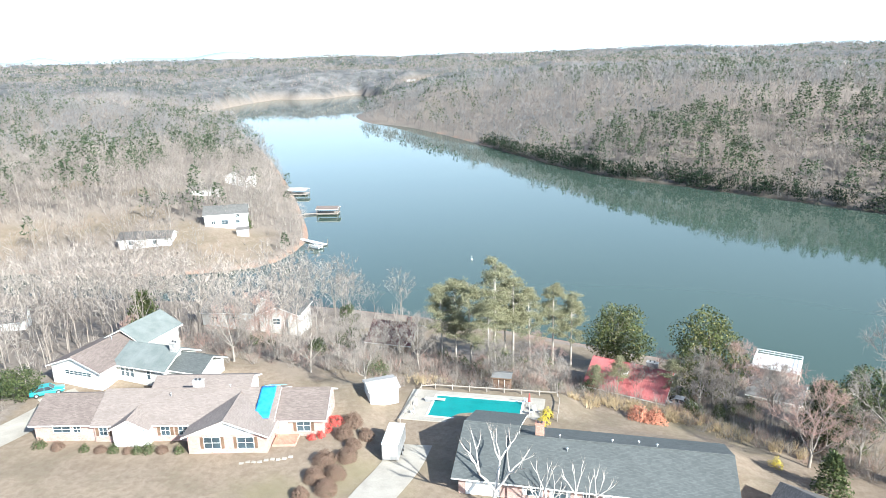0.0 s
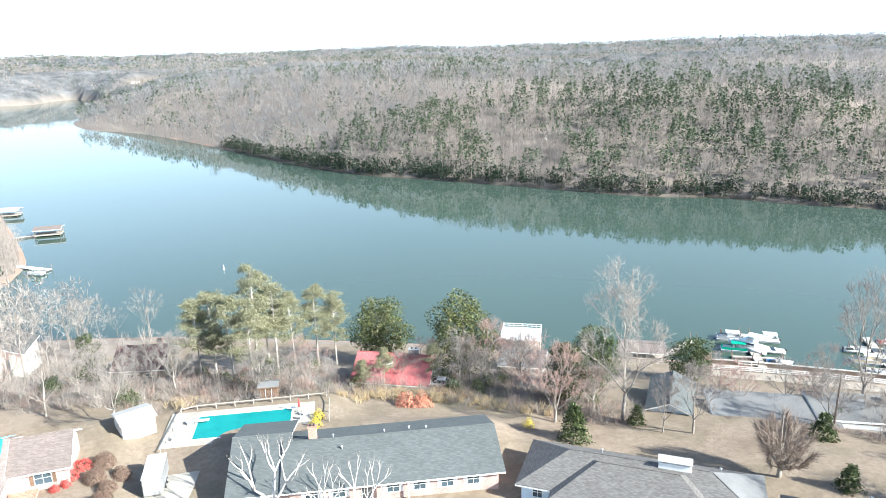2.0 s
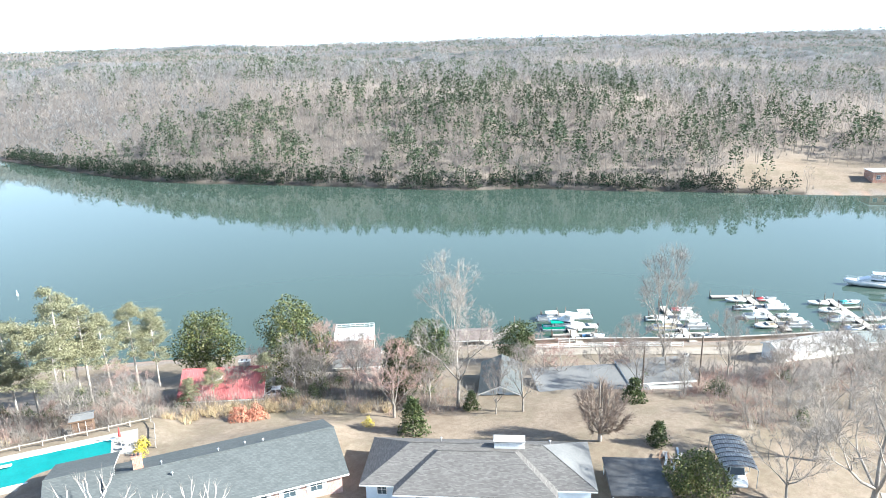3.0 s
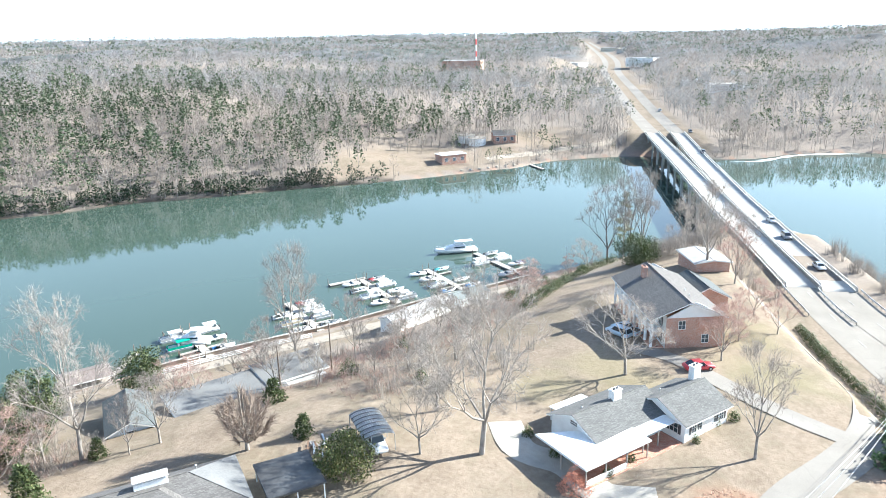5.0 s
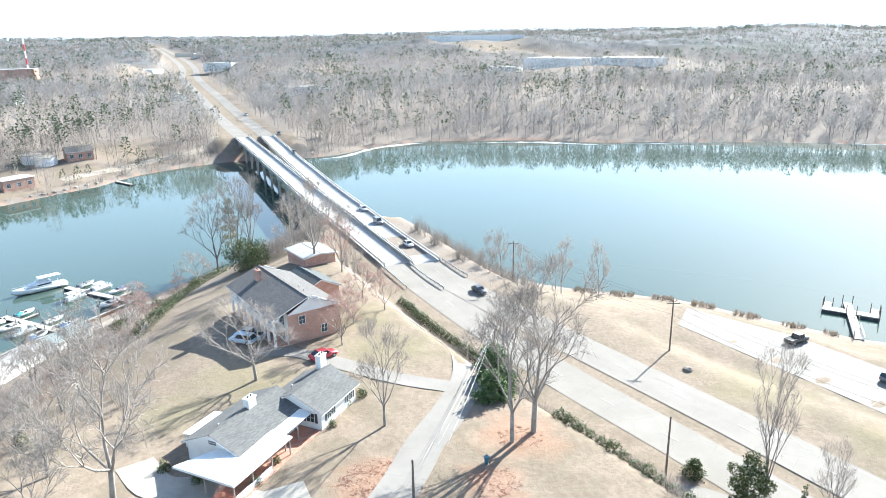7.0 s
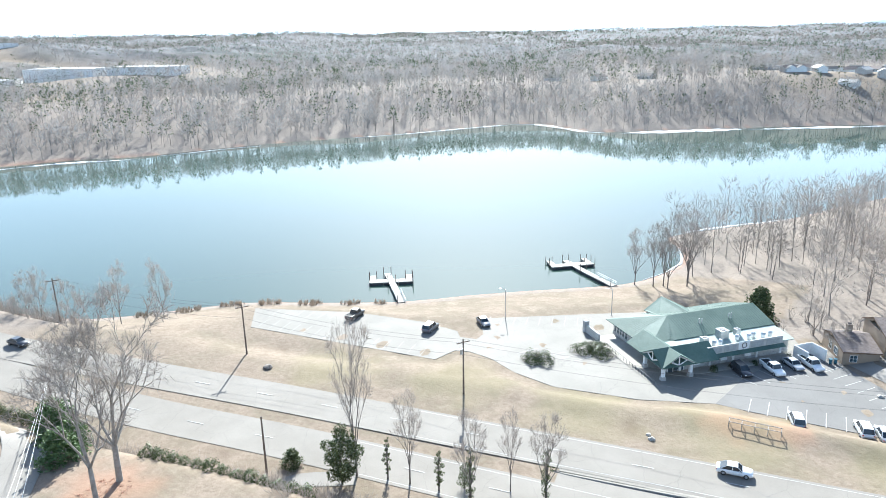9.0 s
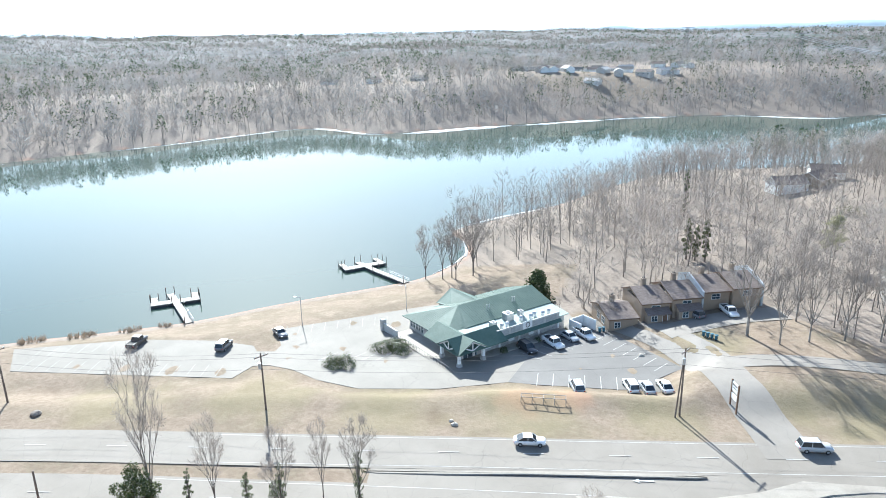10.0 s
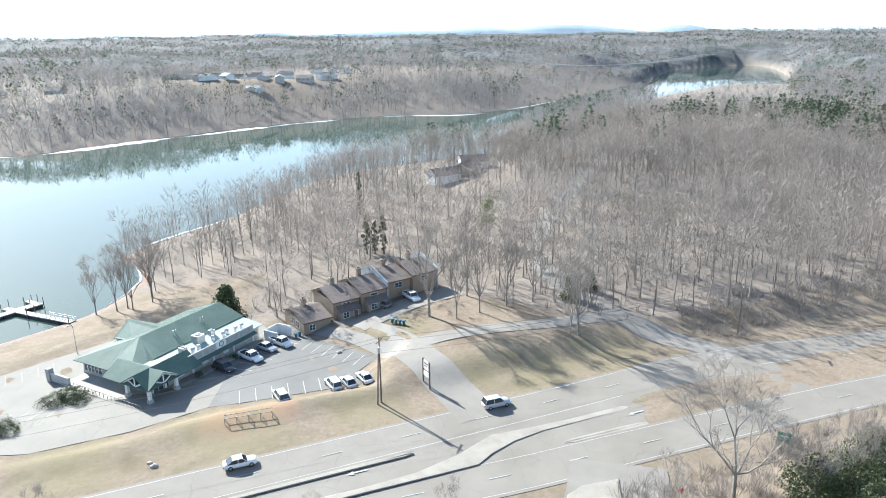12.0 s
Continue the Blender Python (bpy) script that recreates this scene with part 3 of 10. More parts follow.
# ---- carriageways ----
def strip(name, line, left, right, lift, material, label="", category="", kind="", drape=False, step=2.0, parent=None, thick=0.0):
    """A band along a centre line, between two offsets from it."""
    p = np.array(line, float)
    d = np.gradient(p[:, :2], axis=0)
    d /= np.linalg.norm(d, axis=1)[:, None] + 1e-9
    n = np.stack([-d[:, 1], d[:, 0]], 1)
    many = max(1, int(abs(right - left) / 2.2)) if drape else 1
    rows = []
    for u in np.linspace(left, right, many + 1):
        q = p[:, :2] + n * u
        z = height(q[:, 0], q[:, 1]) if drape else p[:, 2]
        rows.append(np.column_stack([q, z + lift]))
    top = np.stack(rows, 1)
    verts, m = top.reshape(-1, 3), many + 1
    i, j = np.meshgrid(np.arange(len(p) - 1), np.arange(many), indexing="ij")
    faces = np.stack([i * m + j, i * m + j + 1, (i + 1) * m + j + 1, (i + 1) * m + j], -1).reshape(-1, 4)
    if left < right:
        faces = faces[:, ::-1]
    if thick:
        low = verts.copy()
        low[:, 2] -= thick
        k, e = len(verts), len(p)
        side = []
        for r in range(e - 1):
            side += [(r * m, (r + 1) * m, (r + 1) * m + k, r * m + k), (r * m + many, r * m + many + k, (r + 1) * m + many + k, (r + 1) * m + many)]
        side += [(j, j + 1, j + 1 + k, j + k) for j in range(many)] + [((e - 1) * m + j, (e - 1) * m + j + k, (e - 1) * m + j + 1 + k, (e - 1) * m + j + 1) for j in range(many)]
        verts, faces = np.vstack([verts, low]), np.vstack([faces, faces[:, ::-1] + k, np.array(side)])
    ob = new(name, mesh_of(name, verts, faces, [material]))
    ob.parent = parent
    return tagged(ob, label, category, kind=kind)


def resample(line, step):
    p = np.array(line, float)
    s = np.concatenate([[0], np.cumsum(np.linalg.norm(np.diff(p[:, :2], axis=0), axis=1))])
    u = np.arange(0, s[-1], step)
    return np.stack([np.interp(u, s, p[:, k]) for k in range(p.shape[1])], 1)


EAST_FINE, WEST_FINE = resample(smooth_line(ROAD_EAST, 2.0), 2.0), resample(smooth_line(ROAD_WEST, 2.0), 2.0)
def between(line, x0, x1):
    return np.array([p for p in line if x0 <= p[0] <= x1])


BRIDGE_FROM, BRIDGE_TO = 166.0, 412.0
for line, half, words in ((EAST_FINE, 4.1, "beside the restaurant lot"), (WEST_FINE, 4.1, "beside the hedge")):
    strip("road", between(line, -700, BRIDGE_FROM + 1), -half, half, 0.025, ROAD, "sun-bleached grey asphalt carriageway " + words, "road", "structure")
    strip("road", between(line, BRIDGE_TO - 1, 2600), -half, half, 0.025, ROAD, "pale asphalt carriageway climbing to the town", "road", "structure")


def dashes(name, line, offset, width, dash, gap, material, words, lift=0.075):
    """Painted marks along a line, in one mesh."""
    p = np.array(line, float)
    d = np.gradient(p[:, :2], axis=0)
    d /= np.linalg.norm(d, axis=1)[:, None]
    n = np.stack([-d[:, 1], d[:, 0]], 1)
    s = np.concatenate([[0], np.cumsum(np.linalg.norm(np.diff(p[:, :2], axis=0), axis=1))])
    verts, faces, at = [], [], 0.0

    def spot(u, o):
        k = [np.interp(u, s, v) for v in (p[:, 0], p[:, 1], p[:, 2], n[:, 0], n[:, 1])]
        return k[0] + k[3] * o, k[1] + k[4] * o, k[2] + lift

    while at + dash < s[-1]:
        b = len(verts)
        verts += [spot(at, offset - width / 2), spot(at + dash, offset - width / 2), spot(at + dash, offset + width / 2), spot(at, offset + width / 2)]
        faces.append((b, b + 1, b + 2, b + 3))
        at += dash + gap
    return tagged(new(name, mesh_of(name, verts, faces, [material])), words, "road marking", kind="structure")


for line in (EAST_FINE, WEST_FINE):
    dashes("lane_marking", between(line, -300, 700), 0.0, 0.14, 3.0, 9.2, PAINT, "broken white lane line")
    dashes("edge_marking", between(line, -300, 70), 3.5, 0.1, 2.0, 0.0, PAINT, "worn white edge line", 0.04)
    dashes("edge_marking", between(line, -300, 70), -3.5, 0.1, 2.0, 0.0, PAINT, "worn edge line by the verge", 0.04)


# ---- the bridge: two decks on bents ----
def bridge(line, half, words):
    p = between(line, BRIDGE_FROM, BRIDGE_TO)
    x0, y0, z0 = p[len(p) // 2]
    ob = thing("bridge", 0, 0, 0, 0, "long pale concrete road bridge on bents, " + words, "bridge", "bridges over the lake")
    strip("deck", p, -half - 0.6, half + 0.6, 0.05, DECK, parent=ob, thick=0.45)
    for o in (-3.2, -1.1, 1.1, 3.2):
        strip("girder", p, o - 0.25, o + 0.25, -0.4, DECK, parent=ob, thick=1.1)
    d = np.gradient(p[:, :2], axis=0)
    d /= np.linalg.norm(d, axis=1)[:, None]
    n = np.stack([-d[:, 1], d[:, 0]], 1)
    post = boxed(-0.14, 0.14, -0.12, 0.12, 0, 0.85, bevel=0.02)
    shared = bpy.data.meshes.new("post")
    post.to_mesh(shared)
    post.free()
    shared.materials.append(DECK)
    for side in (-1, 1):
        o = side * (half + 0.4)
        strip("kerb", p, o - 0.3, o + 0.3, 0.32, DECK, parent=ob, thick=0.3)
        strip("handrail", p, o - 0.16, o + 0.16, 1.15, DECK, parent=ob, thick=0.28)
        strip("lower_rail", p, o - 0.09, o + 0.09, 0.72, DECK, parent=ob, thick=0.16)
        for k in range(0, len(p), 1):
            q = new("post", shared)
            q.parent = ob
            q.matrix_local = pose(p[k, 0] + n[k, 0] * o, p[k, 1] + n[k, 1] * o, p[k, 2] + 0.3, 0, 0, math.degrees(math.atan2(d[k, 1], d[k, 0])))
    for k in range(6, len(p) - 3, 9):
        t = math.degrees(math.atan2(d[k, 1], d[k, 0]))
        bent = part("pier", boxed(-0.6, 0.6, -half - 0.5, half + 0.5, -2.4, -1.45, bevel=0.05), DECK, ob)
        bent.matrix_local = pose(p[k, 0], p[k, 1], p[k, 2], 0, 0, t)
        for o in (-3.0, 0, 3.0):
            part("column", rod((0, o, -2.4), (0, o, -15), 0.5, 0.5, 10), DECK, bent)
    return ob


bridge(EAST_FINE, 3.3, "lake side")
bridge(WEST_FINE, 3.3, "marina side")


def guardrail(line, offset, x0, x1, words):
    """A galvanised beam on posts along the road's edge."""
    p = resample(between(line, x0, x1), 2.0)
    d = np.gradient(p[:, :2], axis=0)
    d /= np.linalg.norm(d, axis=1)[:, None]
    q = p.copy()
    q[:, :2] += np.stack([-d[:, 1], d[:, 0]], 1) * offset
    ob = thing("guardrail", 0, 0, 0, 0, words, "guardrail", "guardrails by the bridge")
    strip("beam", q, -0.05, 0.05, 0.75, METAL, parent=ob, thick=0.32)
    post = boxed(-0.07, 0.07, -0.07, 0.07, -0.4, 0.7)
    shared = bpy.data.meshes.new("post")
    post.to_mesh(shared)
    post.free()
    shared.materials.append(TIMBER)
    for k in range(len(q)):
        o = new("post", shared)
        o.parent, o.location = ob, q[k]


guardrail(EAST_FINE, -4.4, 146, 167, "galvanised guardrail on wooden posts at the bridge end")
guardrail(EAST_FINE, 4.5, 150, 167, "galvanised guardrail along the grassy median")
guardrail(WEST_FINE, -4.5, 148, 167, "galvanised guardrail facing the median")


# ---- paved central part at the crossing, with raised islands ----
def pad(name, outline, plane, lift, material, words, category, thick=0.12, kind="structure", parent=None):
    """A flat slab on an outline."""
    bm = bmesh.new()
    z = [plane[0] + plane[1] * x + plane[2] * y + lift for x, y in outline]
    top = [bm.verts.new((x, y, h)) for (x, y), h in zip(outline, z)]
    low = [bm.verts.new((x, y, h - thick)) for (x, y), h in zip(outline, z)]
    f = bm.faces.new(top)
    f.normal_update()
    if f.normal.z < 0:
        f.normal_flip()
    for i in range(len(top)):
        j = (i + 1) % len(top)
        bm.faces.new((top[i], low[i], low[j], top[j]))
    bmesh.ops.triangulate(bm, faces=[f])
    ob = part(name, bm, material, parent)
    return tagged(ob, words, category, kind=kind)


east_mid, west_mid = between(EAST_FINE, -110, 60), between(WEST_FINE, -110, 60)
span = np.arange(-64, 46, 2.0)
east_at, west_at = (np.stack([np.interp(span, m[::-1, 0], m[::-1, k]) for k in range(3)], 1) for m in (east_mid, west_mid))
middle = (east_at + west_at) / 2
strip("road", middle, -6.2, 6.2, 0.008, ROAD, "paved turning lanes between the carriageways", "road", "structure")


def raised(outline, z, words):
    """A kerbed concrete island: a low slab with a sloping kerb all round."""
    c = np.mean(np.array(outline), 0)
    bm = bmesh.new()
    rows = []
    for grow, lift in ((0.0, 0.0), (-0.1, 0.12), (-0.3, 0.13)):
        row = []
        for k, p in enumerate(outline):
            a, b = np.array(outline[k - 1], float), np.array(outline[(k + 1) % len(outline)], float)
            t = unit2(b - a)
            n = np.array([-t[1], t[0]])
            row.append(bm.verts.new((p[0] + n[0] * -grow * TURN_OF(outline), p[1] + n[1] * -grow * TURN_OF(outline), z + lift)))
        rows.append(row)
    for low, high in zip(rows, rows[1:]):
        for k in range(len(outline)):
            j = (k + 1) % len(outline)
            bm.faces.new((low[k], low[j], high[j], high[k]))
    bmesh.ops.triangulate(bm, faces=[bm.faces.new(rows[-1])])
    bmesh.ops.recalc_face_normals(bm, faces=bm.faces)
    return tagged(part("traffic_island", bm, ISLAND), words, "traffic island", kind="structure")


def unit2(v):
    return v / (np.hypot(*v) + 1e-9)


def TURN_OF(outline):
    """1 for an outline that runs anticlockwise, -1 for one that runs clockwise."""
    p = np.array(outline, float)
    q = np.roll(p, -1, 0)
    return 1 if (p[:, 0] * q[:, 1] - q[:, 0] * p[:, 1]).sum() > 0 else -1


def thin_island(points, half, words):
    p = resample(smooth_line(points, 1.5), 1.5)
    d = np.gradient(p, axis=0)
    d /= np.linalg.norm(d, axis=1)[:, None]
    n = np.stack([-d[:, 1], d[:, 0]], 1)
    w = half * np.clip(np.minimum(np.arange(len(p)), len(p) - 1 - np.arange(len(p))) / 1.5 + 0.35, 0, 1)[:, None]
    return raised([tuple(q) for q in np.vstack([p + n * w, (p - n * w)[::-1]])], 6.25, words)


ISLAND = surface("worn island concrete", (0.25, 0.225, 0.19), (0.33, 0.3, 0.255), 0.4, 7, 0.9, 0.01)
raised([(17, -76.9), (7.1, -80.6), (1.4, -83.0), (-4.5, -86.9), (-9.8, -91.8), (-12.6, -92.6), (-21.8, -95.4), (-31.8, -99.2), (-34.6, -99.4), (-32.8, -98.2), (-25.4, -95.3), (-17.8, -92.4), (-13.2, -89.9), (-9.6, -86.9), (-7.4, -84.3), (6.9, -79.3), (16.4, -75.9)], 6.25, "long bent concrete island with kerbs")
thin_island([(45, -70.6), (34, -75), (23.6, -79.4), (7.6, -85.6), (1.6, -87.8)], 0.45, "narrow concrete divider")
thin_island([(-20.4, -89.1), (-29.9, -92.4), (-39.7, -95.5), (-47, -98), (-55, -101.2)], 0.6, "straight raised concrete island")
raised([(-17.2, -74.0), (-18.4, -77.0), (-20.6, -78.7), (-25.9, -79.9), (-25.4, -77.0), (-25.0, -74.0)], 6.4, "small concrete island with a stop sign")

# ---- lots, lanes and drives ----
LOT_PLANE = (8.7, -0.010, 0.030)
pad("car_park", LOT_WEST, LOT_PLANE, 0.03, LOT, "bleached asphalt car park by the boat docks", "car park")
pad("car_park", LOT_EAST, LOT_PLANE, 0.034, LOT_GREY, "grey asphalt car park beside the restaurant", "car park")


def lot_z(x, y):
    return LOT_PLANE[0] + LOT_PLANE[1] * x + LOT_PLANE[2] * y + 0.03


def lot_lines(name, start, along, count, gap, across, length, words):
    """Bay lines: count of them from start, gap apart along one way, each running across."""
    a, c = np.array(along, float) / np.hypot(*along), np.array(across, float) / np.hypot(*across)
    verts, faces = [], []
    for k in range(count):
        p = np.array(start) + a * gap * k
        b = len(verts)
        for q in (p - a * 0.06, p + a * 0.06, p + a * 0.06 + c * length, p - a * 0.06 + c * length):
            verts.append((q[0], q[1], lot_z(*q) + 0.02))
        faces.append((b, b + 1, b + 2, b + 3))
    tagged(new(name, mesh_of(name, verts, faces, [FADED if "faded" in words else PAINT])), words, "bay marking", kind="structure")


lot_lines("bay_marking", (31, -105.2), (-20, -5.7), 8, 2.75, (0.25, -1), 5.0, "white bay lines along the verge")
lot_lines("bay_marking", (38, -117.5), (-5.1, -8.6), 8, 2.75, (-1, 0.35), 5.0, "white bay lines by the restaurant wall")
lot_lines("bay_marking", (24.5, -133.2), (-15, 11), 7, 2.7, (0.4, 1), 4.8, "white bay lines along the grass strip")
lot_lines("bay_marking", (121, -73.5), (-38, -13), 15, 2.7, (0.45, -1), 4.8, "faded bay lines in the boaters' car park")
lot_lines("bay_marking", (126, -83), (-14, -10), 7, 2.7, (-0.4, 1), 4.8, "faded bay lines by the shore")
lot_lines("bay_marking", (88, -111), (-18, -15), 9, 2.7, (-0.5, 0.9), 4.8, "faded bay lines behind the restaurant")
lot_lines("bay_marking", (72, -99), (-12, -5), 5, 2.7, (-0.3, -1), 4.8, "bay lines by the shrub bed")


def lane(points, half, material, words, lift=0.07, edge=False):
    line = resample(smooth_line(points, 1.5), 1.5)
    line = np.column_stack([line, height(line[:, 0], line[:, 1])])
    ob = strip("lane", line, -half, half, lift, material, words, "lane", "structure", drape=True)
    if edge:
        for s in (-1, 1):
            strip("kerb", line, s * half - 0.12, s * half + 0.12, 0.16, CONCRETE, "pale concrete kerb along the drive", "kerb", "structure", drape=False, thick=0.3)
    return ob


lane([(-9, -97), (-5, -106), (0, -115), (5, -124), (12, -132), (20, -137.5), (29, -142.5)], 3.8, LANE, "asphalt entrance drive to the restaurant and town houses", 0.08)
lane([(14, -134), (8, -139), (2, -144), (-8, -150)], 3.4, LANE, "asphalt court before the town houses", 0.1)
lane([(-57, -115), (-53, -119.5), (-46, -125), (-41, -131), (-36.5, -141), (-32, -152), (-30, -175), (-38, -205), (-62, -255), (-80, -300), (-92, -350)], 3.0, LANE, "worn asphalt side road climbing into the woods", 0.07)
lane([(3, -121), (-5, -125), (-14, -127.4), (-24, -128.8), (-33, -130.6), (-41, -132)], 2.2, LANE, "narrow old asphalt lane under the trees", 0.09)
lane([(60, -2), (70, -8.2), (76.5, -11.6), (84.5, -16.8), (91.5, -20.5), (99, -22.6), (107, -22.8), (118, -19.6), (128, -16.2), (138, -12.8), (150, -9), (162, -5)], 2.6, LANE, "worn residential street beside the hedge", 0.1)
lane([(91, -18), (94, -12), (98, -6), (103, 0), (107, 5), (109, 12)], 1.7, LANE, "narrow asphalt driveway to the brick house", 0.1)
lane([(70, 3), (69, 9), (73, 14), (74, 20), (80, 24)], 2.3, CONCRETE, "pale concrete driveway by the carport", 0.08)
lane([(-10, 62), (-8, 68), (-5, 75), (-3.5, 81)], 2.5, CONCRETE, "concrete driveway beside the pool house", 0.08)
lane([(-20, -62), (-22.5, -70), (-25, -77), (-27, -84)], 6.6, LANE, "side street meeting the main road", 0.1)
lane([(-66, 70), (-58, 84), (-55, 92), (-58, 96)], 2.6, CONCRETE, "pale drive beside the brick ranch house", 0.08)
lane([(92, 96.5), (105, 88), (117, 78), (128, 70), (140, 61.5), (152, 53), (164, 45), (176, 37)], 2.8, GRAVEL, "pale gravel lane along the marina shore", 0.1)
lane([(64, -51.5), (70, -44), (66, -36)], 1.6, LANE, "short asphalt drive by the shed", 0.08)
lane([(420, 52), (400, 62), (385, 78), (360, 98), (340, 112)], 2.5, GRAVEL, "dusty track to the waterworks", 0.1)

# ---- trees ----
class Stuff:
    """Gathers points and triangles, with a material for each triangle."""

    def __init__(self):
        self.v, self.f, self.m, self.n = [], [], [], 0

    def add(self, verts, faces, material=0):
        self.v.append(np.asarray(verts, float))
        self.f.append(np.asarray(faces, int) + self.n)
        self.m.append(np.full(len(faces), material))
        self.n += len(verts)

    def arrays(self):
        return np.vstack(self.v), np.vstack(self.f), np.concatenate(self.m)

    def mesh(self, name, materials):
        v, f, m = self.arrays()
        me = mesh_of(name, v, f, materials)
        me.polygons.foreach_set("material_index", m.astype(np.int32))
        return me


def unit(v):
    return v / (np.linalg.norm(v) + 1e-9)


def limb(st, a, b, ra, rb, sides=3, material=0):
    """A tapered limb from a to b, as an open tube."""
    d = unit(b - a)
    u = unit(np.cross(d, (0.3, 0.9, 0.1)))
    w = np.cross(d, u)
    t = np.arange(sides) * 2 * np.pi / sides
    ring = np.cos(t)[:, None] * u + np.sin(t)[:, None] * w
    i, j = np.arange(sides), (np.arange(sides) + 1) % sides
    faces = np.vstack([np.stack([i, j, j + sides], 1), np.stack([i, j + sides, i + sides], 1)])
    st.add(np.vstack([a + ring * ra, b + ring * rb]), faces, material)


def twig(st, a, b, w, r, material=0):
    side = unit(np.cross(b - a, r.normal(size=3))) * w
    st.add([a - side, a + side, b], [(0, 1, 2)], material)


def turned(d, r, amount):
    return unit(d + r.normal(size=3) * amount)


def bare_tree(seed, tall, spread, detail, wood=None):
    """A leafless tree that forks again and again into sprays of twigs. wood takes the limbs, when they are to be apart from the twigs."""
    r, st = np.random.RandomState(seed), Stuff()
    wood = wood or st
    rad = tall * (0.012, 0.008, 0.0165)[detail]
    fork = tall * r.uniform(0.16, 0.3) * (1.3 if detail < 2 else 1.0)
    knee = np.array([r.normal() * 0.015 * tall, r.normal() * 0.015 * tall, fork])
    limb(wood, np.array([0, 0, -0.4]), knee, rad * 1.3, rad, 4 if detail < 2 else 8)
    last = (2, 3, 4)[detail]
    reach = (tall - fork) * (0.46, 0.4, 0.36)[detail]
    wide = spread / tall

    def grow(p, d, long, w, level):
        bend = p + unit(d + r.normal(size=3) * 0.08) * long * 0.5
        q = bend + unit(d + r.normal(size=3) * 0.12 + np.array([0, 0, 0.12])) * long * 0.5
        if detail == 2 and level < 4:
            limb(wood, p, bend, w, w * 0.8, 5 if level < 2 else 3)
            limb(wood, bend, q, w * 0.8, w * 0.6, 5 if level < 2 else 3)
        elif detail == 1 and level < 1:
            limb(wood, p, q, w, w * 0.5)
        else:
            twig(st, p, q + (q - p) * 0.2, max(w * 0.8, 0.02), r)
        for k in range(((3, 3), (5, 3), (10, 6))[detail][0 if level >= last else 1]):
            y = p + (q - p) * r.uniform(0.3, 1.0)
            z = y + unit(d + r.normal(size=3) * 0.75 + np.array([0, 0, 0.15])) * tall * r.uniform(0.05, 0.11)
            twig(st, y, z, (0.06, 0.065, 0.017)[detail], r)
            if detail == 2:
                for h in range(3):
                    o = y + (z - y) * r.uniform(0.3, 0.9)
                    twig(st, o, o + unit((z - y) + r.normal(size=3) * tall * 0.05) * tall * r.uniform(0.03, 0.07), 0.011, r)
        if level >= last:
            return
        n = 3 if r.uniform() < (0.3, 0.35, 0.45)[detail] else 2
        start = r.uniform(0, 6.283)
        for k in range(n):
            ang = start + k * 6.283 / n + r.normal() * 0.3
            side = np.array([math.cos(ang), math.sin(ang), 0.0])
            e = unit(d + side * r.uniform(0.35, 0.75) + np.array([0, 0, 0.12]))
            grow(q, e, long * r.uniform(0.62, 0.82), w * 0.58, level + 1)

    mains = 4 if detail else 3
    for k in range(mains):
        ang = k * 6.283 / mains + r.normal() * 0.35
        out = np.array([math.cos(ang), math.sin(ang), 0.0]) * wide * r.uniform(1.3, 2.2)
        grow(knee - np.array([0, 0, fork * 0.12 * r.uniform(0, 1)]), unit(out + np.array([0, 0, r.uniform(0.8, 1.1)])), reach * r.uniform(0.8, 1.1), rad * 0.62, 1 if detail < 2 else 1)
    grow(knee, unit(np.array([r.normal() * 0.1, r.normal() * 0.1, 1])), reach * 1.15, rad * 0.75, 0 if detail else 1)
    return st


def tuft(st, c, size, count, r, material=1, flat=0.5, fine=1.0):
    """A loose spray of needles or leaves: narrow crossing triangles round a centre."""
    count = int(count * 1.3)
    p = c + r.normal(size=(count, 3)) * (1, 1, flat) * size * 0.5
    e = r.normal(size=(count, 3)) * (1, 1, 0.7)
    e /= np.linalg.norm(e, axis=1)[:, None]
    g = np.cross(e, r.normal(size=(count, 3)))
    g /= np.linalg.norm(g, axis=1)[:, None]
    s = size * fine * r.uniform(0.4, 0.75, count)[:, None]
    st.add(np.stack([p - e * s * 0.6, p + e * s * 0.6 + g * s * 0.1, p + g * s * 0.55], 1).reshape(-1, 3), np.arange(count * 3).reshape(-1, 3), material)


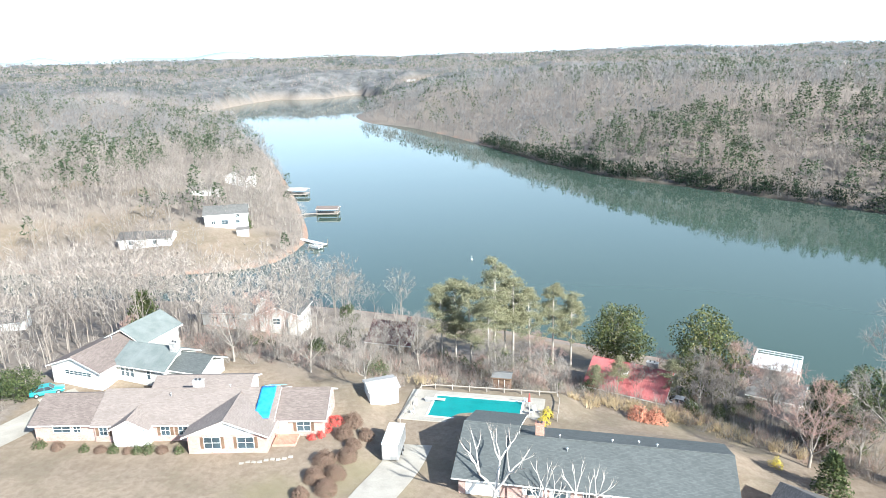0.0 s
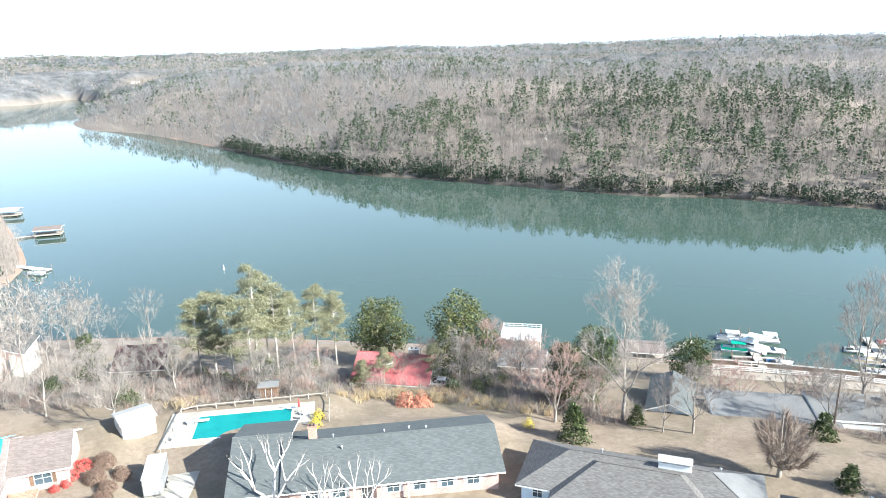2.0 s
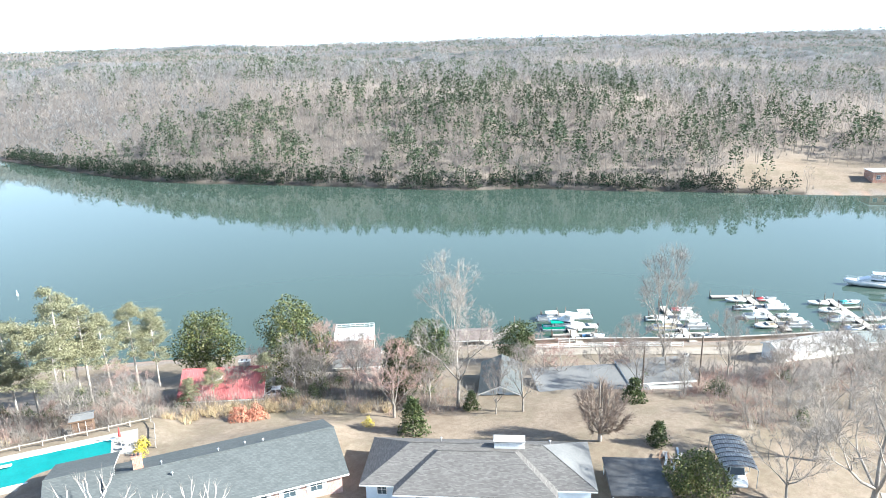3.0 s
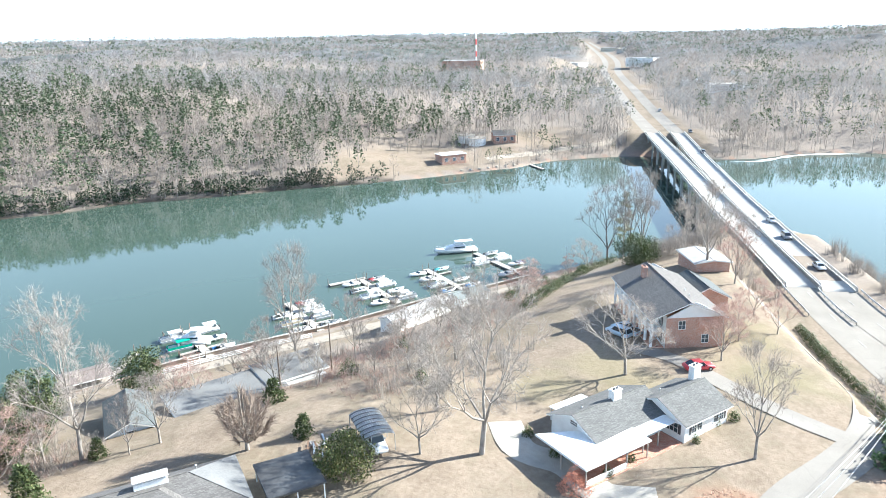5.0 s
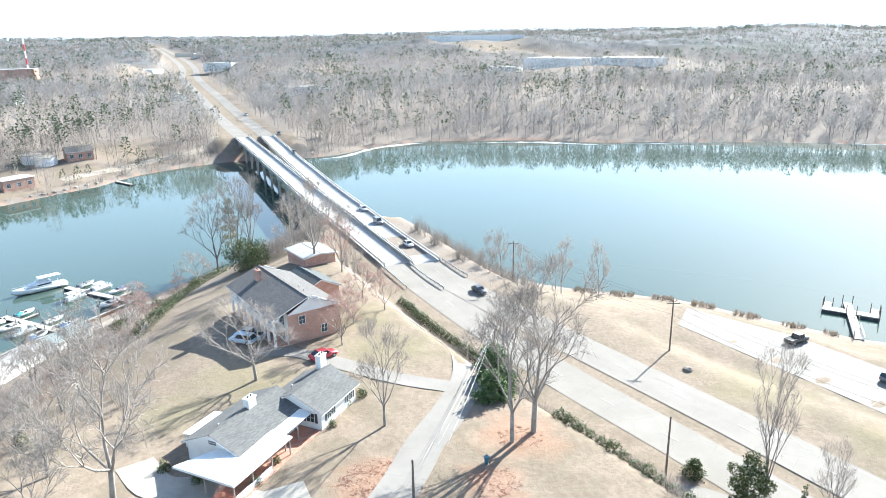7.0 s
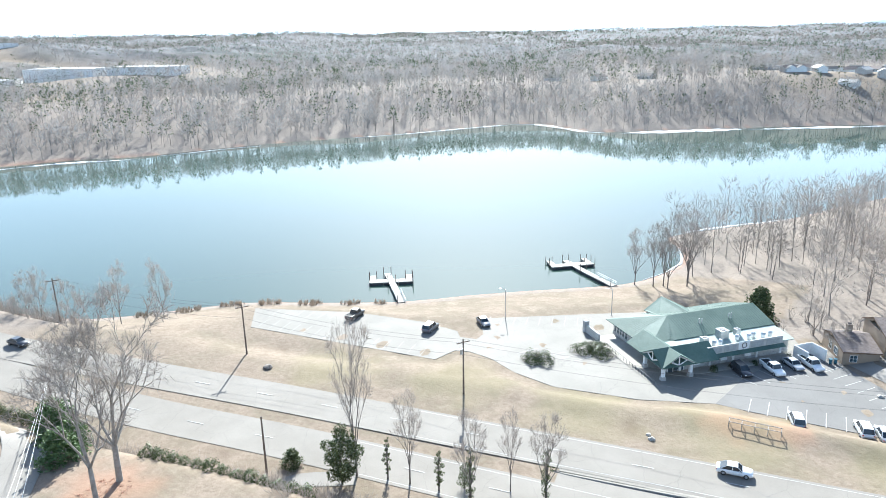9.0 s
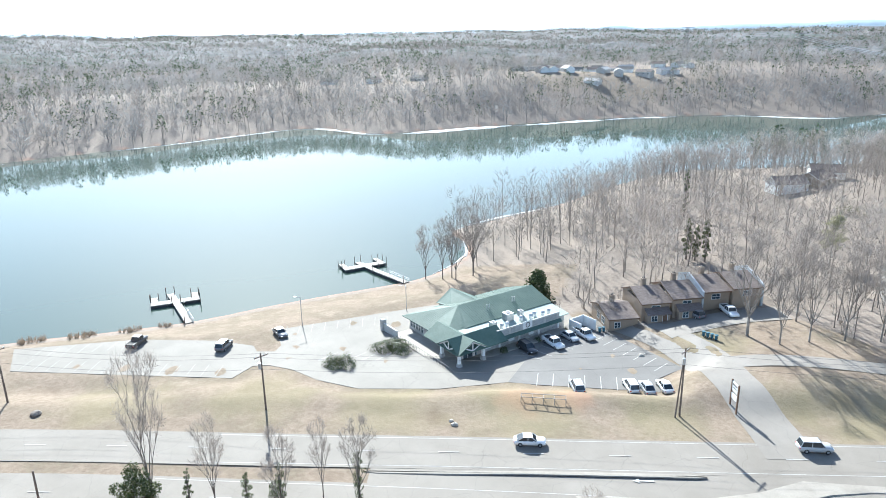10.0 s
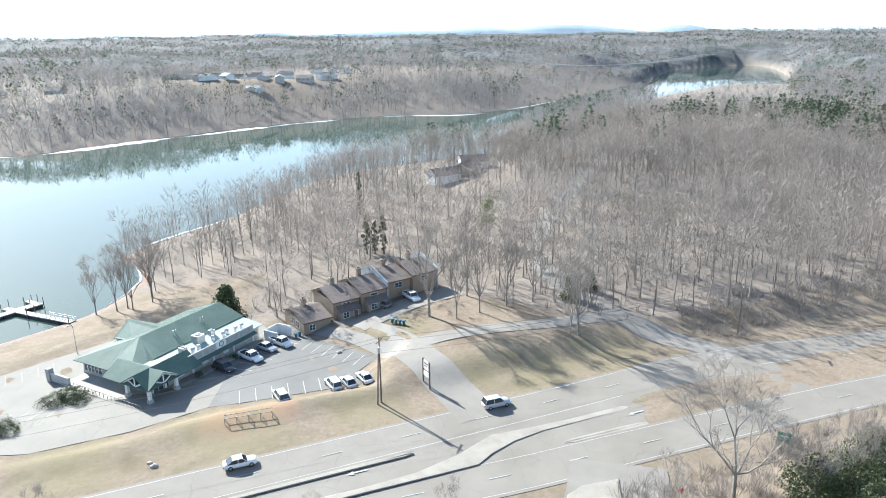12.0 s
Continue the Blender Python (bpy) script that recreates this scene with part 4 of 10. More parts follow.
def pine_tree(seed, tall, spread, detail, wood=None, leafy=None):
    """A pine: a bare straight trunk below, whorls of boughs with needle clumps above."""
    r, st = np.random.RandomState(seed), Stuff()
    wood, leafy = wood or st, leafy or st
    rad = tall * 0.013
    top = np.array([r.normal() * 0.02 * tall, r.normal() * 0.02 * tall, tall])
    limb(wood, np.array([0, 0, -0.4]), top * 0.6, rad, rad * 0.7, 5)
    limb(wood, top * 0.6, top * 0.98, rad * 0.7, rad * 0.15, 5)
    low = r.uniform(0.42, 0.6) if detail < 2 else r.uniform(0.3, 0.42)
    for k in range((8, 15, 44)[detail]):
        u = r.uniform(0, 1)
        a = top * (low + (0.97 - low) * u)
        ang = k * 2.4 + r.normal() * 0.5
        length = spread * (1.05 - 0.75 * u ** 1.5) * r.uniform(0.55, 1.1)
        b = a + np.array([math.cos(ang), math.sin(ang), r.uniform(-0.05, 0.5)]) * length
        limb(wood, a, b, rad * 0.28, rad * 0.06)
        for v in np.linspace((0.45, 0.45, 0.62)[detail], 1.0, (2, 3, 4)[detail]):
            tuft(leafy, a + (b - a) * v + r.normal(size=3) * (0.15, 0.15, 0.07)[detail] * spread, spread * (0.5, 0.36, 0.24)[detail], (3, 6, 44)[detail], r, 1 if leafy is st else 0, 0.5 if detail < 2 else 0.38, 1.0 if detail < 2 else 0.5)
    return st


def cone_tree(seed, tall, spread, detail):
    """A dense evergreen that narrows to its top, green to the ground."""
    r, st = np.random.RandomState(seed), Stuff()
    limb(st, np.array([0, 0, -0.3]), np.array([0, 0, tall * 0.9]), tall * 0.015, tall * 0.004, 4)
    for k in range((20, 45, 150)[detail]):
        u = r.uniform(0, 1) ** 1.3
        ang, rr = r.uniform(0, 6.283), spread * (1.02 - u) ** 0.8 * r.uniform(0.45, 1.0)
        tuft(st, np.array([math.cos(ang) * rr, math.sin(ang) * rr, tall * (0.05 + 0.93 * u)]), spread * (0.55, 0.42, 0.3)[detail], (4, 5, 12)[detail], r)
    return st


def crown_tree(seed, tall, spread, count, width, pine=False):
    """A tree of the middle distance: stem, a few limbs, and a crown of single sprays of twigs or needles."""
    r, st = np.random.RandomState(seed), Stuff()
    limb(st, np.array([0, 0, -0.5]), np.array([r.normal() * 0.3, r.normal() * 0.3, tall * 0.8]), tall * 0.009, tall * 0.004)
    low = 0.42 if pine else 0.26
    for k in range(count):
        u = r.uniform(0, 1) ** 0.8
        ang = r.uniform(0, 6.283)
        if pine:
            rr = spread * (1.06 - u) ** 0.7 * math.sqrt(r.uniform(0.05, 1.0))
            rise = r.uniform(-0.25, 0.5)
        else:
            rr = spread * math.sin(math.pi * (0.1 + 0.82 * u)) ** 0.6 * math.sqrt(r.uniform(0.02, 1.0)) * 0.8
            rise = r.uniform(0.5, 1.8)
        a = np.array([math.cos(ang) * rr, math.sin(ang) * rr, tall * (low + (0.94 - low) * u)])
        b = a + unit(np.array([math.cos(ang), math.sin(ang), rise]) + r.normal(size=3) * 0.35) * spread * (r.uniform(0.25, 0.45) if pine else r.uniform(0.3, 0.6))
        twig(st, a, b, width * r.uniform(0.6, 1.3), r, 1 if pine else 0)
    for k in range(0 if pine else 3):
        ang = r.uniform(0, 6.283)
        limb(st, np.array([0, 0, tall * r.uniform(0.25, 0.5)]), np.array([math.cos(ang) * spread * 0.6, math.sin(ang) * spread * 0.6, tall * r.uniform(0.65, 0.85)]), tall * 0.005, tall * 0.002)
    return st


def brush_clump(seed, tall, spread, count=18, width=0.035):
    """Thin upright stems from one foot."""
    r, st = np.random.RandomState(seed), Stuff()
    for k in range(count):
        ang, lean = r.uniform(0, 6.283), r.uniform(0.1, 1.0)
        foot = np.array([math.cos(ang), math.sin(ang), 0]) * spread * 0.35 * lean
        tip = np.array([math.cos(ang) * spread * lean, math.sin(ang) * spread * lean, tall * r.uniform(0.5, 1.0)])
        twig(st, foot, tip, width, r)
        mid = foot + (tip - foot) * r.uniform(0.3, 0.7)
        twig(st, mid, mid + turned(unit(tip - foot), r, 0.5) * tall * 0.35, width * 0.7, r)
    return st


def scatter(proto_list, spots, turns, sizes, name, materials, label, category="trees"):
    """All trees of a wood in one mesh."""
    vs, fs, ms, n = [], [], [], 0
    pick = np.random.RandomState(len(spots)).randint(0, len(proto_list), len(spots))
    for k, (v, f, m) in enumerate(proto_list):
        at = np.where(pick == k)[0]
        if not len(at):
            continue
        c, s = np.cos(turns[at])[:, None], np.sin(turns[at])[:, None]
        z = sizes[at][:, None]
        x = (v[:, 0] * c - v[:, 1] * s) * z + spots[at, 0:1]
        y = (v[:, 0] * s + v[:, 1] * c) * z + spots[at, 1:2]
        w = v[:, 2] * z + spots[at, 2:3]
        vs.append(np.stack([x, y, w], -1).reshape(-1, 3))
        fs.append((f[None] + (np.arange(len(at)) * len(v))[:, None, None]).reshape(-1, 3) + n)
        ms.append(np.tile(m, len(at)))
        n += len(at) * len(v)
    me = mesh_of(name, np.vstack(vs), np.vstack(fs), materials)
    me.polygons.foreach_set("material_index", np.concatenate(ms).astype(np.int32))
    return tagged(new(name, me), label, category, kind="stuff")


def spread_points(r0, r1, gap, seed, spare=0.35, dense=wood_at):
    """Uneven points in the woods between two distances from the middle, thinned where nobody looks."""
    r = np.random.RandomState(seed)
    n = int(r1 / gap)
    gx, gy = np.meshgrid(np.arange(-n, n + 1), np.arange(-n, n + 1))
    x = gx.ravel() * gap + r.uniform(-0.5, 0.5, gx.size) * gap
    y = gy.ravel() * gap + r.uniform(-0.5, 0.5, gx.size) * gap
    far = np.hypot(x, y)
    turn = np.degrees(np.arctan2(-x, y))
    seen = ((turn < 40) | (turn > 138))
    keep = (far > r0) & (far < r1) & (seen | (r.uniform(size=x.size) < spare * 0.5))
    x, y = x[keep], y[keep]
    keep = (~inside_lake(x, y)) & (dense(x, y) > r.uniform(0.1, 0.9, x.size))
    x, y = x[keep], y[keep]
    keep = from_shore(x, y) > 0.6
    x, y = x[keep], y[keep]
    return np.stack([x, y, height(x, y)], 1), r


def woods():
    # Beyond the lawns: whole trees, the nearest with every fork.
    for r0, r1, gap, seed in ((95, 190, 5.6, 11), (190, 430, 5.0, 12)):
        near = r1 < 200
        spots, r = spread_points(r0, r1, gap, seed, 0.0)
        x, y = spots[:, 0], spots[:, 1]
        shore = from_shore(x, y)
        grove = in_shape(x, y, LAWN_WOODS)
        keep = (~((x < -40) & (y > 95) & (y < 215)) | (r.uniform(size=len(x)) < 0.85)) & (~grove | (r.uniform(size=len(x)) < np.where(x > 0, 0.6, 0.5)))
        spots, x, y, shore, grove = spots[keep], x[keep], y[keep], shore[keep], grove[keep]
        point = (x < -40) & (y > 200) & (y < 390) & (x > -200)
        keep = ~point | (r.uniform(size=len(x)) < 0.72)
        spots, x, y, shore, grove, point = spots[keep], x[keep], y[keep], shore[keep], grove[keep], point[keep]
        far_hill = (x > 40) & (y > 150)
        piny = 0.24 + 0.28 * wave(x, y, 120, 31) + 0.24 * wave(x, y, 45, 32)
        piny = np.where(far_hill, piny + 0.06 + 0.34 * ease((x - 60) / 100), piny)
        piny = np.where((x < -100) & (y > 250), piny + 0.12, piny)
        piny = np.where((y < -150), piny - 0.42 + 0.3 * ease((-110 - x) / 120) + 0.25 * ease((-260 - y) / 80), piny)
        piny = np.where((x > 300) & (y < 20), piny - 0.06, piny)
        piny = np.where((x < -35) & (y > 90) & (y < 216), -1, np.where(point & (x > -135), piny - 0.3, piny))
        piny = np.where((y < -120) & (np.hypot(x, y) < 270), -1, piny)
        pine = (r.uniform(size=len(x)) < np.clip(piny, 0.0, 0.7)) & ~grove
        edge = far_hill & (shore < 12) & (r.uniform(size=len(x)) < 0.55)
        turns, sizes = r.uniform(0, 6.283, len(x)), r.uniform(0.68, 1.15, len(x))
        sizes = np.where((shore < 10) & ~grove & ~far_hill, sizes * 0.66, sizes)
        pale = r.uniform(size=len(x)) < 0.5 + 0.3 * wave(x, y, 90, 41) - 0.25 * (y < -150) - 0.3 * (far_hill & (x > 90))
        if near:
            bare = [bare_tree(s, 15, 4.8, 1).arrays() for s in range(6)]
            pines = [pine_tree(s, 20, 3.8, 1).arrays() for s in range(5)] + [pine_tree(s + 20, 12, 2.6, 1).arrays() for s in range(3)]
        else:
            bare = [crown_tree(s, 15, 4.4, 112, 0.064).arrays() for s in range(8)]
            pines = [crown_tree(s + 30, 18, 3.4, 84, 0.36, True).arrays() for s in range(5)] + [crown_tree(s + 40, 11, 2.6, 60, 0.34, True).arrays() for s in range(3)]
        cones = [cone_tree(s, 7.5, 2.6, 0).arrays() for s in range(4)]
        b = ~pine & ~edge
        scatter(bare, spots[b & pale], turns[b & pale], sizes[b & pale], "woodland", [TWIG_PALE], "pale leafless hardwoods covering the lake's banks")
        scatter(bare, spots[b & ~pale], turns[b & ~pale], sizes[b & ~pale], "woodland", [TWIG], "grey leafless hardwoods standing among the pines")
        p = pine & ~edge
        scatter(pines, spots[p], turns[p], sizes[p], "pine_wood", [TWIG, NEEDLE], "tall green pines scattered through the winter wood")
        if edge.any():
            scatter(cones, spots[edge], turns[edge], np.clip(sizes[edge] * 1.4, 0.5, 1.1), "shore_evergreens", [TWIG, SHORE_LEAF], "dark evergreens crowding the far water's edge")
    # Understorey: thin brush and saplings.
    spots, r = spread_points(95, 400, 5.0, 13, 0.0)
    spots = spots[~in_shape(spots[:, 0], spots[:, 1], LAWN_WOODS)]
    brush = [brush_clump(s + 40, 4.5, 1.8, 7, 0.08).arrays() for s in range(4)]
    half = r.uniform(size=len(spots)) < 0.5
    for k, m in ((half, TWIG), (~half, TWIG_PALE)):
        scatter(brush, spots[k], r.uniform(0, 6.283, k.sum()), r.uniform(0.4, 1.2, k.sum()), "undergrowth", [m], "thin brown brush under the winter trees", "brush")
    # Low evergreens and overhanging brush along the water's edge across the lake.
    spots, r = spread_points(150, 520, 3.2, 23, 0.0)
    shore = from_shore(spots[:, 0], spots[:, 1])
    k = (shore < 9) & (spots[:, 0] > 30) & (spots[:, 1] > 140) & (r.uniform(size=len(shore)) < 0.85)
    scatter([cone_tree(s + 9, 5.0, 2.2, 0).arrays() for s in range(4)], spots[k], r.uniform(0, 6.283, k.sum()), r.uniform(0.6, 1.5, k.sum()), "shore_evergreens", [TWIG, SHORE_LEAF], "low dark evergreens overhanging the far water")
    # Hills behind.
    for r0, r1, gap, seed, sprays, fine in ((430, 700, 8.0, 17, 44, 0.17), (700, 1010, 11.0, 18, 26, 0.28)):
        spots, r = spread_points(r0, r1, gap, seed, 0.0)
        x, y = spots[:, 0], spots[:, 1]
        spots = spots[~((x < -180) & (x > -420) & (y < -600) & (y > -800) & (from_shore(x, y) < 60))]
        x, y = spots[:, 0], spots[:, 1]
        pine = r.uniform(size=len(x)) < np.clip(0.22 + 0.3 * wave(x, y, 160, 33), 0.03, 0.7)
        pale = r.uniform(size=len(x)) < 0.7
        bare = [crown_tree(s + 60, 14, gap * 0.66, sprays, fine).arrays() for s in range(6)]
        pines = [crown_tree(s + 70, 17, gap * 0.42, sprays, fine * 2.0, True).arrays() for s in range(4)]
        turns, sizes = r.uniform(0, 6.283, len(x)), r.uniform(0.75, 1.2, len(x))
        sizes = np.where((y < -440) & (x < 0.335 * y) & (x > 0.53 * y), sizes * 0.35, sizes)
        for k, m, words in ((~pine & pale, TWIG_HAZED, "distant leafless woods over low hills"), (~pine & ~pale, TWIG, "distant grey woods over low hills")):
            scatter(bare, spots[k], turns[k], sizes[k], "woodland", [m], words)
        scatter(pines, spots[pine], turns[pine], sizes[pine], "pine_wood", [TWIG, NEEDLE], "distant stands of green pine")
    # Towards the horizon the ground itself is the canopy; single tall trees break it.
    for r0, r1, gap, seed, sprays, fine in ((1000, 1750, 15.0, 19, 11, 0.42), (1750, 3200, 32.0, 20, 7, 1.1)):
        spots, r = spread_points(r0, r1, gap, seed, 0.0)
        spots = spots[near_line(spots[:, 0], spots[:, 1], WEST_LINE)[0] > 26]
        pine = r.uniform(size=len(spots)) < 0.34 + 0.3 * wave(spots[:, 0], spots[:, 1], 260, 35)
        turns, sizes = r.uniform(0, 6.283, len(spots)), r.uniform(0.9, 1.3, len(spots))
        spots[:, 2] += 5
        bare = [crown_tree(s + 80, 13, gap * 0.42, sprays, fine).arrays() for s in range(4)]
        pines = [crown_tree(s + 90, 15, gap * 0.3, sprays, fine * 1.5, True).arrays() for s in range(4)]
        scatter(bare, spots[~pine], turns[~pine], sizes[~pine], "woodland", [TWIG], "leafless trees towards the horizon")
        scatter(pines, spots[pine], turns[pine], sizes[pine], "pine_wood", [TWIG, NEEDLE], "pines towards the horizon")


woods()

# ---- houses ----
SHINGLE_GREY = shingles("slate grey shingles", (0.086, 0.094, 0.093), (0.118, 0.127, 0.125))
SHINGLE_PALE = shingles("weathered mauve shingles", (0.2, 0.168, 0.15), (0.255, 0.217, 0.196))
SHINGLE_BROWN = shingles("brown shingles", (0.145, 0.117, 0.105), (0.205, 0.17, 0.153))
SHINGLE_ASH = shingles("ash grey shingles", (0.105, 0.098, 0.092), (0.165, 0.155, 0.146))
SHINGLE_LIGHT = shingles("light grey shingles", (0.105, 0.104, 0.1), (0.16, 0.157, 0.15))
SHINGLE_MAROON = shingles("maroon shingles", (0.15, 0.08, 0.075), (0.22, 0.12, 0.11))
TEAL_ROOF = surface("grey green roofing", (0.14, 0.162, 0.155), (0.2, 0.222, 0.214), 0.5, 6, 0.8, 0.01)
GREEN_METAL = surface("green metal roofing", (0.07, 0.118, 0.096), (0.1, 0.15, 0.126), 0.25, 3, 0.7, 0.0, spec=0.25)
RED_METAL = surface("red metal roofing", (0.36, 0.1, 0.1), (0.44, 0.15, 0.145), 0.3, 4, 0.5, 0.0)
MEMBRANE = surface("pale roofing membrane", (0.3, 0.292, 0.28), (0.4, 0.39, 0.375), 0.25, 4, 0.75, 0.004)
GREY_FLAT = surface("grey flat roofing", (0.13, 0.13, 0.128), (0.19, 0.19, 0.186), 0.2, 4, 0.8, 0.006)
BLACK_ROOF = surface("black carport roofing", (0.03, 0.03, 0.032), (0.1, 0.1, 0.1), 0.35, 3, 0.55, 0.0)
TARP = surface("blue tarpaulin", (0.03, 0.22, 0.6), (0.06, 0.32, 0.7), 1.4, 5, 0.45, 0.04)
STUCCO = surface("pale grey stucco", (0.42, 0.41, 0.385), (0.52, 0.51, 0.48), 0.5, 9, 0.9, 0.01)
STONE = surface("grey fieldstone", (0.3, 0.295, 0.285), (0.5, 0.49, 0.47), 2.2, 7, 0.9, 0.04)


def slab(top, faces, thick):
    """A bmesh: the given faces, as the top of a sheet of some thickness."""
    bm = bmesh.new()
    up = [bm.verts.new(v) for v in top]
    dn = [bm.verts.new((v[0], v[1], v[2] - thick)) for v in top]
    edges = {}
    for f in faces:
        bm.faces.new([up[i] for i in f])
        bm.faces.new([dn[i] for i in reversed(f)])
        for a, b in zip(f, f[1:] + f[:1]):
            edges[(a, b)] = True
    for a, b in edges:
        if (b, a) not in edges:
            bm.faces.new((up[b], up[a], dn[a], dn[b]))
    bmesh.ops.recalc_face_normals(bm, faces=bm.faces)
    return bm


def ridge_roof(house, x0, x1, y0, y1, eave, rise, material, axis="x", over=0.5, hips=(0, 0), trim=None, ribs=0.0):
    """A gabled or hipped roof on a rectangle: covering, and the fascia boards below it. Returns the covering."""
    u0, u1, v0, v1 = (x0, x1, y0, y1) if axis == "x" else (y0, y1, x0, x1)
    run, mid = (v1 - v0) / 2, (v0 + v1) / 2
    low = eave - over * rise / run
    a, b = u0 - over, u1 + over
    pts = [(a, v0 - over, low), (b, v0 - over, low), (b, v1 + over, low), (a, v1 + over, low),
           (a if not hips[0] else u0 + hips[0], mid, eave + rise), (b if not hips[1] else u1 - hips[1], mid, eave + rise)]
    faces = [[0, 1, 5, 4], [2, 3, 4, 5]] + ([[3, 0, 4]] if hips[0] else []) + ([[1, 2, 5]] if hips[1] else [])
    if axis == "y":
        pts, faces = [(p[1], p[0], p[2]) for p in pts], [f[::-1] for f in faces]
    roof = part("roof", slab(pts, faces, 0.06), material, house)
    part("fascia", slab([(x, y, z - 0.065) for x, y, z in pts], faces, 0.2), trim or WHITE, roof, "painted fascia board")
    cap = bmesh.new()
    tube(cap, tuple(Vector(pts[4]) + Vector((0, 0, 0.0))), tuple(Vector(pts[5])), 0.09, 0.09, 6)
    part("ridge_cap", cap, material, roof)
    if ribs:
        bm = bmesh.new()
        n = int((b - a) / ribs)
        for k in range(1, n):
            u = a + (b - a) * k / n
            for v_low, face in ((v0 - over, 0), (v1 + over, 1)):
                top = 1.0
                if hips[0] and u < u0 + hips[0]:
                    top = (u - a) / (u0 + hips[0] - a)
                if hips[1] and u > u1 - hips[1]:
                    top = (b - u) / (b - u1 + hips[1])
                p = Vector((u, v_low, low + 0.02))
                q = Vector((u, v_low + (mid - v_low) * top, low + (eave + rise - low) * top + 0.02))
                if axis == "y":
                    p, q = Vector((p.y, p.x, p.z)), Vector((q.y, q.x, q.z))
                tube(bm, p, q, 0.035, 0.035, 4)
        part("standing_seam", bm, material, roof)
    return roof


def walls(house, x0, x1, y0, y1, eave, rise, material, axis="x", gables=(True, True), base=-1.5, gable_material=None):
    """Outer walls on a rectangle, with gable ends under the roof."""
    body = part("wall", boxed(x0, x1, y0, y1, base, eave - 0.22, bevel=0.02), material, house)
    for end, on in zip((0, 1), gables):
        if not on:
            continue
        bm = bmesh.new()
        if axis == "x":
            x = (x0 if end == 0 else x1)
            d = 0.2 if end == 0 else -0.2
            tri = [(x, y0 + 0.02, eave - 0.22), (x, y1 - 0.02, eave - 0.22), (x, (y0 + y1) / 2, eave + rise - 0.24)]
            back = [(p[0] + d, p[1], p[2]) for p in tri]
        else:
            y = (y0 if end == 0 else y1)
            d = 0.2 if end == 0 else -0.2
            tri = [(x0 + 0.02, y, eave - 0.22), (x1 - 0.02, y, eave - 0.22), ((x0 + x1) / 2, y, eave + rise - 0.24)]
            back = [(p[0], p[1] + d, p[2]) for p in tri]
        vs = [bm.verts.new(p) for p in tri + back]
        for f in ((0, 1, 2), (5, 4, 3), (0, 3, 4, 1), (1, 4, 5, 2), (2, 5, 3, 0)):
            bm.faces.new([vs[i] for i in f])
        bmesh.ops.recalc_face_normals(bm, faces=bm.faces)
        part("gable", bm, gable_material or material, house)
    return body


def opening(house, side, plane, at, width, z0, z1, kind="window", shutters=None, bars=1, material=None):
    """A window or door in a wall: side is the way it faces, plane the wall's place, at its middle along the wall."""
    t = 0.07
    bm = bmesh.new()
    w = width / 2
    for a, b, c, d in ((-w - t, w + t, z1, z1 + t), (-w - t, w + t, z0 - t, z0), (-w - t, -w, z0, z1), (w, w + t, z0, z1)):
        box(bm, a, b, -0.06, 0.04, c, d)
    for k in range(bars):
        x = -w + width * (k + 1) / (bars + 1)
        box(bm, x - 0.025, x + 0.025, -0.045, 0.03, z0, z1)
    if kind == "window":
        box(bm, -w, w, -0.045, 0.03, (z0 + z1) / 2 - 0.025, (z0 + z1) / 2 + 0.025)
    turn = {"front": 0, "back": 180, "left": -90, "right": 90}[side]
    spot = (at, plane, 0) if side in ("front", "back") else (plane, at, 0)
    ob = part(kind, bm, WHITE, house)
    ob.matrix_local = pose(*spot, 0, 0, turn)
    part("pane" if kind == "window" else "door_leaf", boxed(-w, w, -0.02, 0.02, z0, z1), material or GLASS, ob)
    if shutters:
        for s in (-1, 1):
            part("shutter", boxed(min(s * (w + t + 0.02), s * (w + t + 0.42)), max(s * (w + t + 0.02), s * (w + t + 0.42)), -0.05, 0.02, z0 - 0.05, z1 + 0.05), shutters, ob)
    return ob


def chimney(house, x, y, z0, z1, material, w=0.9, d=0.6):
    bm = boxed(x - w / 2, x + w / 2, y - d / 2, y + d / 2, z0, z1, bevel=0.02)
    box(bm, x - w / 2 - 0.08, x + w / 2 + 0.08, y - d / 2 - 0.08, y + d / 2 + 0.08, z1, z1 + 0.14, bevel=0.02)
    ob = part("chimney", bm, material, house)
    part("flue", rod((x - w * 0.2, y, z1 + 0.12), (x - w * 0.2, y, z1 + 0.4), 0.13, 0.12, 8), DARK_METAL, ob)
    part("flue", rod((x + w * 0.2, y, z1 + 0.12), (x + w * 0.2, y, z1 + 0.4), 0.13, 0.12, 8), DARK_METAL, ob)


def vents(house, spots):
    for x, y, z in spots:
        v = part("roof_vent", rod((x, y, z - 0.15), (x, y, z + 0.35), 0.07, 0.07, 8), METAL, house)
        part("cap", rod((x, y, z + 0.33), (x, y, z + 0.42), 0.15, 0.08, 8), METAL, v)


